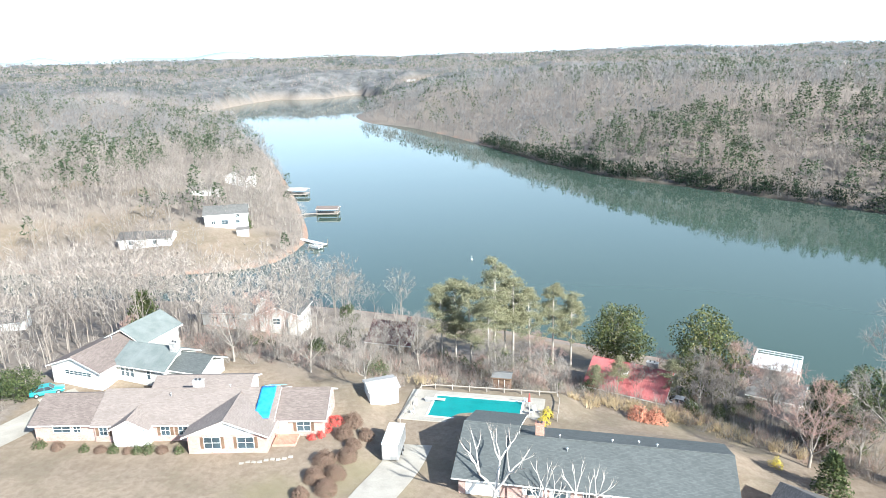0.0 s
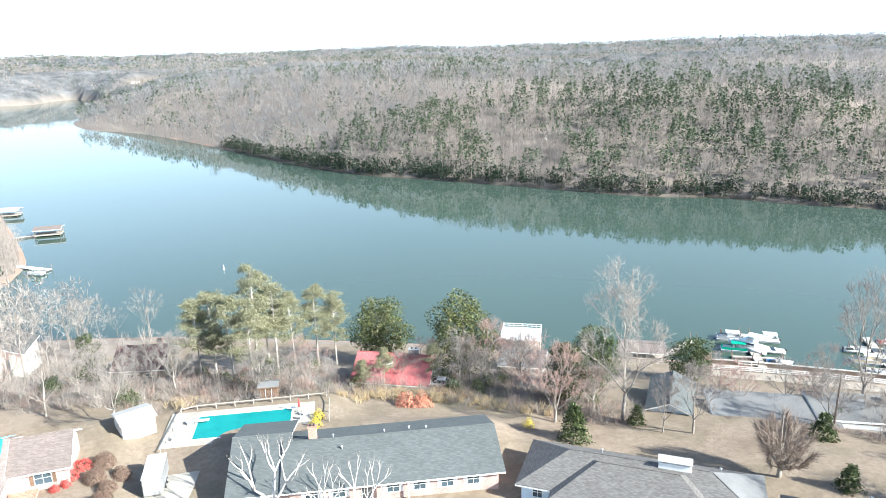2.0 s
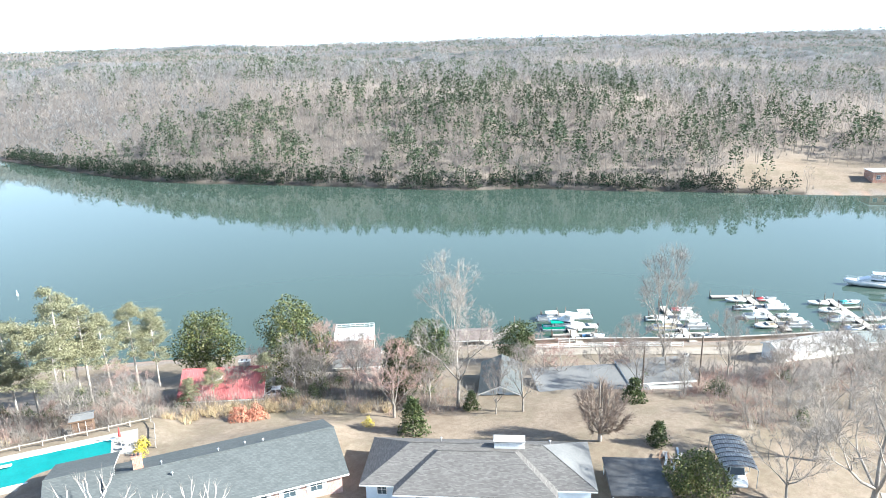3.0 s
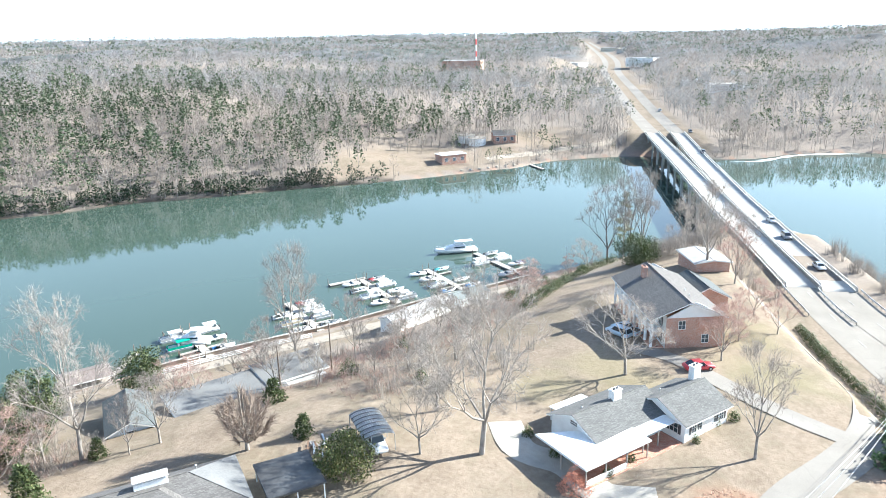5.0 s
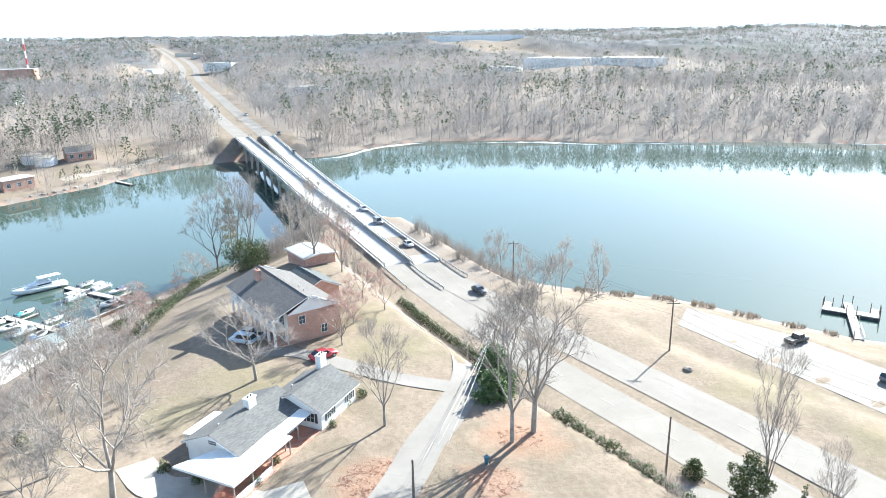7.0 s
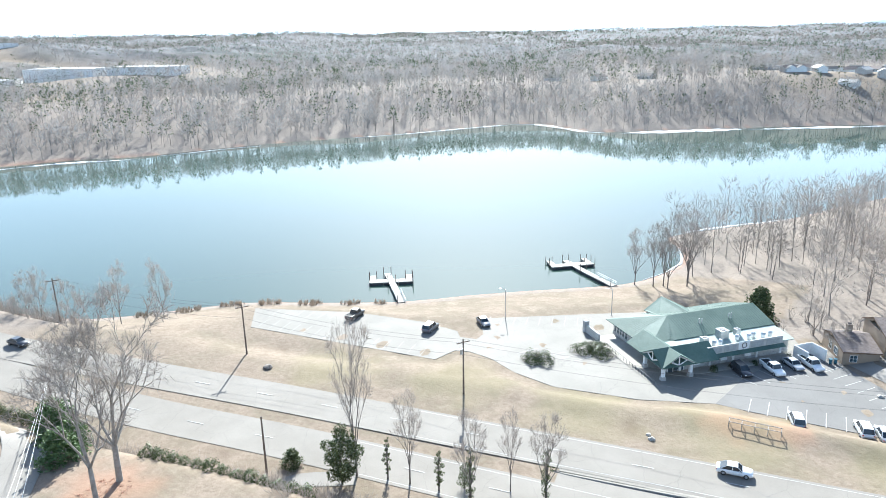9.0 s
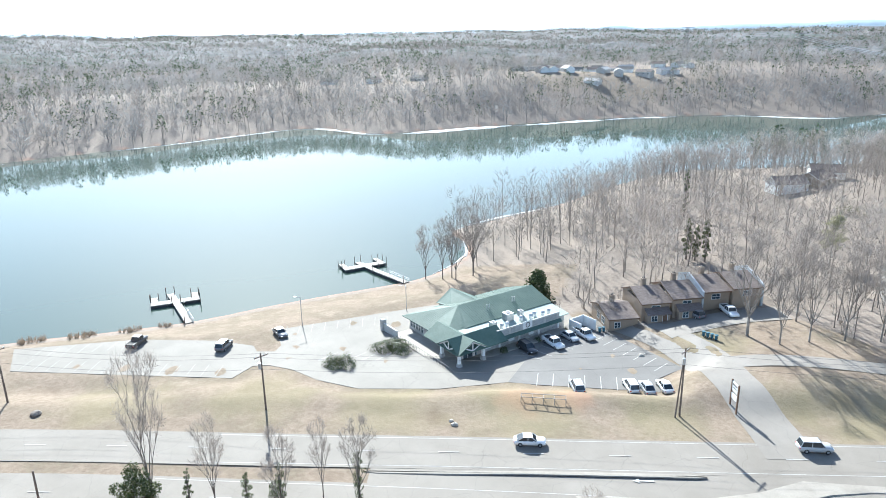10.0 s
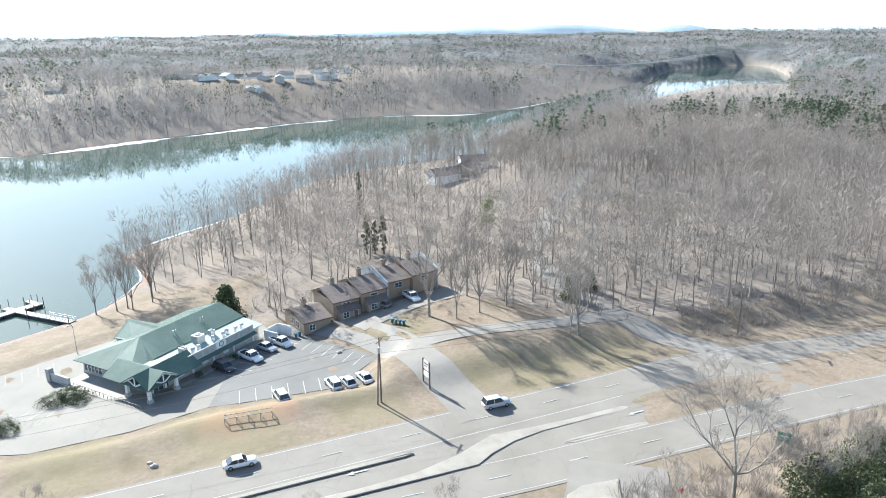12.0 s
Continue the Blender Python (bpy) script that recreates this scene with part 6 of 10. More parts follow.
# ---- restaurant and town houses ----
def restaurant():
    z = lot_z(47, -115)
    h = thing("restaurant", 47.0, -109.6, z - 0.05, -120.6, "waterfront restaurant with a green metal roof and grey walls", "restaurant")
    part("wall", boxed(0.5, 27, 0.5, 19, -1.5, 3.0, bevel=0.02), STUCCO, h)
    part("plinth", boxed(0.42, 27.06, 0.42, 19.08, -1.5, 0.75, bevel=0.02), STONE, h)
    ridge, brk = 5.9, 3.9
    top = [(-0.6, 4.8, 3.0), (-0.6, 20.2, 2.8), (7.5, 11.5, ridge), (27.6, 11.5, ridge), (27.6, 20.2, 2.8), (27.6, 5.0, brk), (5.5, 5.0, brk)]
    roof = part("roof", slab(top, [[0, 6, 2, 1], [6, 5, 3, 2], [1, 2, 3, 4]], 0.12), GREEN_METAL, h, "standing seam green metal roof")
    bm = bmesh.new()
    for k in range(38):
        x = 7.6 + k * 0.53
        tube(bm, (x, 5.0, brk + 0.02), (x, 11.5, ridge + 0.02), 0.018, 0.018, 4)
        tube(bm, (x, 20.2, 2.82), (x, 11.5, ridge + 0.02), 0.018, 0.018, 4)
    for k in range(26):
        y = 5.6 + k * 0.55
        u = (y - 5.0) / 6.5 if y < 11.5 else (20.2 - y) / 8.7
        tube(bm, (-0.6, y, 2.95), (-0.6 + 8.1 * max(u, 0.05) + (6.1 * (1 - u) if y < 11.5 else 0) * 0.9, y, 2.95 + (ridge - 2.95) * (max(u, 0.05) if y > 11.5 else 0.32 + 0.68 * u)), 0.018, 0.018, 4)
    part("standing_seam", bm, GREEN_METAL, roof)
    flat = part("service_roof", slab([(-0.3, -0.4, 3.15), (27.4, -0.4, 3.15), (27.4, 5.1, 3.75), (-0.3, 5.1, 3.75)], [[0, 1, 2, 3]], 0.15), surface("pale green roofing", (0.25, 0.31, 0.275), (0.33, 0.385, 0.35), 0.3, 4, 0.6, 0.0), h, "pale green low service roof")
    # false front with sign panels
    sign = part("parapet", boxed(8, 24.5, -0.62, -0.35, 2.7, 4.3, bevel=0.02), STUCCO, h)
    part("awning", slab([(7.8, -1.5, 2.5), (24.7, -1.5, 2.5), (24.7, -0.6, 2.85), (7.8, -0.6, 2.85)], [[0, 1, 2, 3]], 0.08), GREEN_METAL, sign)
    for x0, x1 in ((8.4, 11.0), (11.6, 14.2), (17.4, 20.2), (20.8, 23.8)):
        part("sign_panel", boxed(x0, x1, -0.68, -0.62, 3.0, 4.0), surface("faded sign board", (0.3, 0.31, 0.3), (0.42, 0.43, 0.42), 1.0, 8, 0.7, 0.0), sign)
    badge = part("sign_badge", boxed(14.6, 17.0, -0.72, -0.6, 2.9, 4.5, bevel=0.05), WHITE, sign)
    ring = bmesh.new()
    for k in range(16):
        a, b = k * 0.3927, (k + 1) * 0.3927
        tube(ring, (15.8 + 0.5 * math.cos(a), -0.76, 3.7 + 0.5 * math.sin(a)), (15.8 + 0.5 * math.cos(b), -0.76, 3.7 + 0.5 * math.sin(b)), 0.07, 0.07, 5)
    part("ring", ring, DARK_METAL, badge)
    for x in (3.2, 9.5, 14.6, 19.8, 25.2):
        part("pilaster", boxed(x - 0.22, x + 0.22, 0.3, 0.5, -0.2, 2.7, bevel=0.02), WHITE, h)
    for x in (6.4, 12.2, 17.4):
        s = part("shutter", boxed(-0.7, 0.7, -0.04, 0.04, -0.8, 0.8, bevel=0.02), WHITE, h, "white top-hung shutter propped open")
        s.matrix_local = pose(x, 0.18, 1.75, -22, 0, 0)
    for x, y, w, d, t in ((9.0, 2.0, 1.2, 1.2, 0.9), (13.6, 3.0, 1.8, 1.8, 1.2), (17.5, 3.6, 1.0, 1.0, 0.8)):
        u = part("air_handler", boxed(x, x + w, y, y + d, 3.3, 3.9 + t, bevel=0.04), METAL, h)
        part("fan_grille", rod((x + w / 2, y + d / 2, 3.88 + t), (x + w / 2, y + d / 2, 3.98 + t), w * 0.35, w * 0.33, 12), DARK_METAL, u)
    for x, y in ((11.0, 1.6), (12.3, 1.5), (18.9, 1.9), (20.2, 2.3), (21.9, 1.6), (23.6, 1.7), (16.6, 2.3)):
        f = part("exhaust_fan", rod((x, y, 3.3), (x, y, 4.1), 0.38, 0.32, 12), WHITE, h)
        part("hood", rod((x, y, 4.1), (x, y, 4.45), 0.5, 0.26, 12), METAL, f)
    for x, y, t in ((12.5, 8.2, 4.9), (13.0, 8.1, 4.9), (19.4, 8.4, 5.0), (19.9, 8.3, 5.0)):
        part("vent_pipe", rod((x, y, t - 0.4), (x, y, t + 1.0), 0.11, 0.11, 8), METAL, h)
    # lake side dormer
    g = part("dormer_roof", slab([(9, 21.5, 3.0), (17, 21.5, 3.0), (13, 21.5, 5.6), (13, 12, 5.6), (9, 16, 3.8), (17, 16, 3.8)], [[0, 2, 3, 4], [2, 1, 5, 3]], 0.1), GREEN_METAL, h)
    part("dormer_gable", slab([(9.3, 21.0, 3.0), (16.7, 21.0, 3.0), (16.7, 17, 3.02), (9.3, 17, 3.02)], [[0, 1, 2, 3]], 3.5), STUCCO, h)
    # corner entrance with two white trussed gables
    for x, y in ((-2.0, -2.0), (3.6, -2.0), (-2.0, 3.6)):
        c = part("column", boxed(x - 0.28, x + 0.28, y - 0.28, y + 0.28, -0.2, 2.9, bevel=0.03), WHITE, h)
        part("column_base", boxed(x - 0.42, x + 0.42, y - 0.42, y + 0.42, -0.2, 0.95, bevel=0.04), STONE, c)
    a, e, p = -2.7, 2.9, 5.0
    b = 4.3
    m = (a + b) / 2
    for axis in ("x", "y"):
        pts = [(a, a, e), (a, b, e), (9.0, b, e), (9.0, a, e), (a, m, p), (9.0, m, p)]
        faces = [[0, 3, 5, 4], [2, 1, 4, 5]]
        if axis == "y":
            pts, faces = [(q[1], q[0], q[2]) for q in pts], [f[::-1] for f in faces]
        part("porch_roof", slab(pts, faces, 0.12), GREEN_METAL, h)
        bm = bmesh.new()
        w = a + 0.25
        joints = {"l": (w, a + 0.3, e), "r": (w, b - 0.3, e), "t": (w, m, p - 0.35), "c": (w, m, e), "q": (w, (a + m) / 2, e + 0.9), "s": (w, (b + m) / 2, e + 0.9)}
        for u, v in (("l", "r"), ("l", "t"), ("r", "t"), ("c", "t"), ("c", "q"), ("c", "s")):
            q0, q1 = joints[u], joints[v]
            if axis == "y":
                q0, q1 = (q0[1], q0[0], q0[2]), (q1[1], q1[0], q1[2])
            tube(bm, q0, q1, 0.13, 0.13, 4)
        part("truss", bm, WHITE, h, "white timber truss")
    bm = bmesh.new()
    for x in (0.6, 1.7, 2.8, 3.9):
        box(bm, x - 0.05, x + 0.05, 0.36, 0.46, 0, 2.5)
    for y in (1.7, 2.8, 3.9):
        box(bm, 0.36, 0.46, y - 0.05, y + 0.05, 0, 2.5)
    box(bm, 0.5, 4.0, 0.36, 0.46, 2.4, 2.55)
    box(bm, 0.36, 0.46, 0.5, 4.0, 2.4, 2.55)
    doors = part("entrance_door", bm, WHITE, h)
    part("pane", boxed(0.6, 3.9, 0.38, 0.44, 0.05, 2.4), GLASS, doors)
    part("pane", boxed(0.38, 0.44, 0.6, 3.9, 0.05, 2.4), GLASS, doors)
    for k in range(5):
        opening(h, "left", 0.5, 14.2 + k * 1.0, 0.8, 0.5, 2.5, bars=0)
    for k in range(4):
        opening(h, "left", 0.5, 9.4 + k * 0.9, 0.7, 1.1, 2.4, bars=0)
    opening(h, "left", 0.5, 7.4, 1.0, 0.05, 2.2, "door", bars=0, material=DARK_METAL)
    for k in range(5):
        opening(h, "back", 19, 5 + k * 4.5, 2.4, 0.5, 2.4, bars=2)
    # walkway slab and rails
    part("walkway", boxed(-4.6, 0.5, -4.2, 18.5, -0.25, 0.16, bevel=0.03), CONCRETE, h)
    part("walkway", boxed(0.5, 26, -2.0, 0.5, -0.25, 0.15, bevel=0.03), CONCRETE, h)
    wall = part("screen_wall", boxed(-4.3, -3.9, 16.5, 22, -0.3, 1.5, bevel=0.03), STUCCO, h)
    part("pillar", boxed(-4.6, -3.6, 21.6, 22.6, -0.3, 2.2, bevel=0.04), STONE, wall)
    bm = boxed(-4.35, -4.29, -3, 15, 0.95, 1.0)
    for k in range(19):
        box(bm, -4.35, -4.29, -3 + k, -2.95 + k, 0.1, 1.0)
    part("railing", bm, DARK_METAL, h)
    for x0, x1, y0, y1 in ((27.2, 31.4, -0.9, -0.7), (27.2, 27.4, -4.2, -0.9), (31.2, 31.4, -4.4, -0.9)):
        part("bin_fence", boxed(x0, x1, y0, y1, -0.4, 2.0, bevel=0.02), WHITE, h, "white board fence")
    return h


restaurant()


def town_house(x, y, turn, w, d, eave, label, bay, low=False):
    h = thing("town_house", x, y, ground_z(x, y) - 0.1, turn, label, "town house", "row of town houses")
    part("wall", boxed(0, w, 0, d, -2, eave, bevel=0.02), SIDING_TAN, h)
    top = eave + (1.6 if not low else 1.1)
    roof = part("roof", slab([(-0.2, -0.5, eave - 0.1), (w + 0.2, -0.5, eave - 0.1), (w + 0.2, d * 0.6, top), (-0.2, d * 0.6, top), (w + 0.2, d + 0.5, eave - 0.3), (-0.2, d + 0.5, eave - 0.3)], [[0, 1, 2, 3], [3, 2, 4, 5]], 0.1), SHINGLE_BROWN, h)
    part("fascia", slab([(-0.22, -0.52, eave - 0.16), (w + 0.22, -0.52, eave - 0.16), (w + 0.22, d * 0.6, top - 0.06), (-0.22, d * 0.6, top - 0.06), (w + 0.22, d + 0.52, eave - 0.36), (-0.22, d + 0.52, eave - 0.36)], [[0, 1, 2, 3], [3, 2, 4, 5]], 0.2), BROWN_WOOD, roof)
    part("side_gable", slab([(0.05, 0.05, eave - 0.05), (w - 0.05, 0.05, eave - 0.05), (w - 0.05, d * 0.6, top - 0.25), (0.05, d * 0.6, top - 0.25), (w - 0.05, d - 0.05, eave - 0.25), (0.05, d - 0.05, eave - 0.25)], [[0, 1, 2, 3], [3, 2, 4, 5]], 0.5), SIDING_TAN, h)
    if bay:
        part("bay", boxed(0.8, w - 0.6, -1.6, 0, -2, 2.5, bevel=0.02), SIDING_TAN, h)
        part("bay_roof", slab([(0.6, -2.0, 2.35), (w - 0.4, -2.0, 2.35), (w - 0.4, 0.05, 3.3), (0.6, 0.05, 3.3)], [[0, 1, 2, 3]], 0.12), SHINGLE_BROWN, h)
        opening(h, "front", -1.6, w * 0.35, 1.2, 0.8, 2.0)
        opening(h, "front", -1.6, w * 0.72, 0.95, 0.05, 2.05, "door", bars=0, material=BROWN_WOOD)
    if not low:
        opening(h, "front", 0, w * 0.5, 1.8, eave - 1.9, eave - 0.8)
    else:
        opening(h, "front", 0, w * 0.3, 1.2, 0.8, 2.0)
        opening(h, "left", 0, 3.2, 1.6, 0.8, 2.2)
        opening(h, "left", 0, 6.0, 1.2, 0.8, 2.2)
    chimney(h, w * 0.5, d * 0.68, eave, top + 1.3, SIDING_TAN, 0.9, 0.9)
    return h


def fire_wall(x, y, turn, d, eave, label):
    h = thing("party_wall", x, y, ground_z(x, y), turn, label, "wall", "row of town houses")
    part("panel", slab([(-0.18, -0.9, eave), (0.18, -0.9, eave), (0.18, d * 0.6, eave + 2.0), (-0.18, d * 0.6, eave + 2.0), (0.18, d + 0.4, eave + 0.4), (-0.18, d + 0.4, eave + 0.4)], [[0, 1, 2, 3], [3, 2, 4, 5]], eave + 1.2), surface("pale blue grey boards", (0.4, 0.43, 0.45), (0.5, 0.53, 0.55), 0.6, 7, 0.8, 0.01), h)


TOWN = pose(19.0, -139.2, 0, 0, 0, 213)
for k, (off, back, eave, bay, low, words) in enumerate([(-7.2, 0.6, 3.0, False, True, "single storey tan end house with a brown shingle roof"), (0, 0, 5.2, True, False, "tan two storey town house with a brown bay roof"),
                                                     (6.4, 0.8, 5.5, True, False, "tan two storey town house beside the tall party wall"), (13.4, -0.4, 5.4, False, False, "tan town house with plain front and brown roof"), (19.8, 0.6, 5.7, False, False, "tan town house half hidden by bare trees")]):
    p = TOWN @ Vector((off, -back, 0))
    q = Matrix.Rotation(math.pi, 4, "Z")
    town_house(p.x, p.y, 213, 6.3, 10, eave * (1.0 if low else 0.84), words, bay, low)
for off, words in ((13.0, "tall pale party wall between town houses"), (26.4, "pale party wall at the end of the row")):
    p = TOWN @ Vector((off, 0, 0))
    fire_wall(p.x, p.y, 213, 10, 4.9, words)

# ---- vehicles ----
CAR_GLASS = glass_material("car glass", (0.02, 0.025, 0.03))
LAMP_RED, LAMP_CLEAR = surface("tail lamp", (0.35, 0.02, 0.02), (0.45, 0.03, 0.03), 3, 10, 0.3, 0), surface("head lamp", (0.6, 0.62, 0.62), (0.75, 0.76, 0.76), 3, 10, 0.2, 0)


def car_paint(name, c):
    m, tree, shader = graph(name)
    n = noise_of(tree, place(tree), 3.0, 3)
    tree.links.new(blend(tree, 0.5, c, ramp(tree, n, [(0.3, (0.85, 0.85, 0.85)), (0.7, (1.08, 1.08, 1.08))]), "MULTIPLY"), shader.inputs["Base Color"])
    shader.inputs["Roughness"].default_value, shader.inputs["Coat Weight"].default_value = 0.35, 0.6
    return m


PAINTS = {"white": car_paint("white car paint", (0.75, 0.75, 0.74)), "silver": car_paint("silver car paint", (0.42, 0.43, 0.44)), "black": car_paint("black car paint", (0.025, 0.025, 0.03)),
          "red": car_paint("red car paint", (0.38, 0.03, 0.04)), "grey": car_paint("grey car paint", (0.14, 0.14, 0.15)), "teal": car_paint("teal car paint", (0.04, 0.3, 0.32)), "blue": car_paint("pale blue car paint", (0.4, 0.5, 0.58))}


def loft(sections, material, name, parent, smooth=False):
    """A skin over cross sections (equal numbers of points), closed at both ends."""
    bm = bmesh.new()
    rows = [[bm.verts.new(p) for p in s] for s in sections]
    n = len(rows[0])
    for a, b in zip(rows, rows[1:]):
        for i in range(n):
            bm.faces.new((a[i], a[(i + 1) % n], b[(i + 1) % n], b[i]))
    bm.faces.new(rows[0][::-1])
    bm.faces.new(rows[-1])
    bmesh.ops.recalc_face_normals(bm, faces=bm.faces)
    return part(name, bm, material, parent, smooth=smooth)


def slice_at(x, half, low, high, tuck=0.88):
    return [(x, -half * 0.94, low), (x, -half, low + 0.25 * (high - low)), (x, -half, low + 0.7 * (high - low)), (x, -half * tuck, high),
            (x, half * tuck, high), (x, half, low + 0.7 * (high - low)), (x, half, low + 0.25 * (high - low)), (x, half * 0.94, low)]


def vehicle(kind, colour, label):
    """A car along x, nose at +x, on the ground at its middle."""
    ob = new(kind)
    tagged(ob, label, "car", "parked and passing cars")
    long, wide = {"sedan": (4.7, 1.8), "suv": (4.75, 1.88), "pickup": (5.6, 1.95)}[kind]
    h, w, paint = long / 2, wide / 2, PAINTS[colour]
    belt = {"sedan": 0.92, "suv": 1.05, "pickup": 1.08}[kind]
    body = loft([slice_at(-h, w * 0.86, 0.42, belt * 0.8), slice_at(-h + 0.15, w * 0.97, 0.3, belt * 0.97), slice_at(-h * 0.55, w, 0.26, belt), slice_at(0, w, 0.26, belt),
                 slice_at(h * 0.42, w, 0.26, belt * 0.98), slice_at(h - 0.35, w * 0.96, 0.28, belt * 0.84), slice_at(h - 0.03, w * 0.8, 0.4, belt * 0.7)], paint, "body", ob, True)
    if kind == "sedan":
        a, b, c, d, top = -h + 0.45, -h + 1.35, 0.35, h - 1.35, 1.42
    elif kind == "suv":
        a, b, c, d, top = -h + 0.1, -h + 0.45, 0.45, h - 1.25, 1.72
    else:
        a, b, c, d, top = -0.55, -0.35, 0.95, h - 1.5, 1.78

    def ring(x, z, k):
        return [(x, -w * k, z), (x, w * k, z)]

    bm = bmesh.new()
    q = [[bm.verts.new(p) for p in ring(x, z, k)] for x, z, k in ((a, belt - 0.03, 0.9), (b, top, 0.74), (c, top, 0.74), (d, belt - 0.05, 0.9))]
    for s, t in zip(q, q[1:]):
        bm.faces.new((s[0], s[1], t[1], t[0]))
    bm.faces.new([r[0] for r in q])
    bm.faces.new([r[1] for r in q][::-1])
    bmesh.ops.recalc_face_normals(bm, faces=bm.faces)
    part("glasshouse", bm, CAR_GLASS, ob)
    part("roof_panel", boxed(b - 0.03, c + 0.03, -w * 0.75, w * 0.75, top - 0.03, top + 0.025, bevel=0.02), paint, ob)
    for x, z0, x1, z1 in ((a, belt - 0.03, b, top), (d, belt - 0.05, c, top), ((b + c) / 2, belt - 0.03, (b + c) / 2 + 0.05, top)):
        for s in (-1, 1):
            part("pillar", rod((x, s * w * 0.9, z0), (x1, s * w * 0.748, z1), 0.045, 0.04, 5), paint, ob)
    if kind == "pickup":
        part("bed_liner", boxed(-h + 0.18, -0.75, -w * 0.78, w * 0.78, belt - 0.02, belt + 0.015), RUBBER, ob)
        for s in (-1, 1):
            part("bed_side", boxed(-h + 0.08, -0.6, s * w * 0.9 - 0.06, s * w * 0.9 + 0.06, belt - 0.2, belt + 0.12, bevel=0.02), paint, ob)
        part("tailgate", boxed(-h + 0.04, -h + 0.15, -w * 0.9, w * 0.9, belt - 0.3, belt + 0.12, bevel=0.02), paint, ob)
    for s in (-1, 1):
        part("headlight", boxed(h - 0.2, h - 0.04, s * w * 0.66 - 0.16, s * w * 0.66 + 0.16, belt * 0.62, belt * 0.74, bevel=0.03), LAMP_CLEAR, ob)
        part("tail_light", boxed(-h - 0.01, -h + 0.14, s * w * 0.78 - 0.12, s * w * 0.78 + 0.12, belt * 0.66, belt * 0.84, bevel=0.03), LAMP_RED, ob)
        part("mirror", boxed(d - 0.55, d - 0.35, s * (w + 0.1) - 0.09, s * (w + 0.1) + 0.09, belt - 0.02, belt + 0.13, bevel=0.03), paint, ob)
        for x in (-h * 0.6, h * 0.62):
            wheel = part("wheel", rod((x, s * (w - 0.2), 0.33), (x, s * (w + 0.02), 0.33), 0.34, 0.34, 16), RUBBER, ob)
            part("rim", rod((x, s * (w - 0.02), 0.33), (x, s * (w + 0.035), 0.33), 0.21, 0.19, 10), METAL, wheel)
    return ob


def park(kind, colour, x, y, turn, label, z=None):
    z = ground_z(x, y) + 0.06 if z is None else z
    ob = vehicle(kind, colour, label)
    ob.matrix_world = pose(x, y, z, 0, 0, turn)
    return ob


for kind, colour, x, y, turn, label in [
        ("suv", "black", 37.0, -118.8, 142, "dark sport utility car in the restaurant's shade"), ("pickup", "white", 33.2, -123.4, 142, "white pickup truck parked by the restaurant"),
        ("sedan", "silver", 31.0, -127.8, 142, "silver saloon car parked by the restaurant"), ("pickup", "white", 28.6, -130.0, 142, "white pickup parked beside the bin fence"),
        ("suv", "silver", 24.3, -106.6, -62, "silver sport utility car facing the verge"), ("suv", "white", 15.9, -110.4, -62, "white sport utility car facing the verge"),
        ("sedan", "silver", 13.3, -110.9, -62, "silver saloon car in the end bays"), ("sedan", "white", 10.6, -112.6, -62, "white saloon car in the last bay"),
        ("pickup", "black", 110.0, -91.0, -73, "black pickup truck alone in the boaters' lot"), ("suv", "grey", 92.6, -96.6, -75, "grey sport utility car in the boaters' lot"), ("sedan", "grey", 86.4, -106.4, 149, "dark saloon car by the shore kerb")]:
    park(kind, colour, x, y, turn, label, lot_z(x, y) + 0.03)
for kind, colour, x, y, turn, label in [
        ("pickup", "black", 22.2, -138.6, 210, "black pickup before the town houses"), ("suv", "grey", 9.0, -143.6, -40, "dark car backed up to the town houses"), ("pickup", "white", 2.4, -146.3, 120, "white pickup under the bare trees"),
        ("sedan", "red", 103.6, 0.2, -62, "red saloon car on the narrow driveway"), ("suv", "blue", 113.2, 13.5, 60, "pale blue car beside the white portico"), ("pickup", "blue", 114.6, 12.4, 60, "pale blue pickup beneath the portico"),
        ("sedan", "teal", -58.2, 95.0, 25, "teal car beside the white garage"), ("sedan", "silver", 37.5, 97.5, -30, "pale car under the dark evergreens"), ("pickup", "white", 67.4, 36.9, 225, "white truck under a striped metal carport"),
        ("sedan", "black", -46, 108, 30, "dark car beneath the small carport")]:
    park(kind, colour, x, y, turn, label)


def road_z(line, x):
    k = np.argsort(line[:, 0])
    return float(np.interp(x, line[k, 0], line[k, 2])) + 0.06


for kind, colour, line, x, y, turn, label in [
        ("sedan", "white", EAST_FINE, 26.2, -86.2, 200, "white saloon car driving past the crossing"), ("suv", "silver", EAST_FINE, -11.6, -100.4, 199, "silver sport utility car in the near lane"),
        ("suv", "grey", EAST_FINE, 206.2, -18.9, 194, "dark car coming off the bridge"), ("sedan", "silver", EAST_FINE, 181.8, -24.6, 195, "pale saloon car leaving the bridge"), ("sedan", "black", EAST_FINE, 144.2, -35.4, 197, "dark saloon car on the pale road"),
        ("sedan", "silver", EAST_FINE, 223.1, -15.8, 194, "pale car crossing the bridge"), ("suv", "black", EAST_FINE, 345, 7.6, 190, "dark car on the far bridge end"), ("suv", "grey", EAST_FINE, 415, 16.8, 192, "grey car climbing from the bridge"),
        ("suv", "white", EAST_FINE, 520, 42.5, 192, "white car on the far hill road"), ("sedan", "black", WEST_FINE, 560, 71, 12, "dark car on the road from town")]:
    park(kind, colour, x, y, turn, label, road_z(line, x))


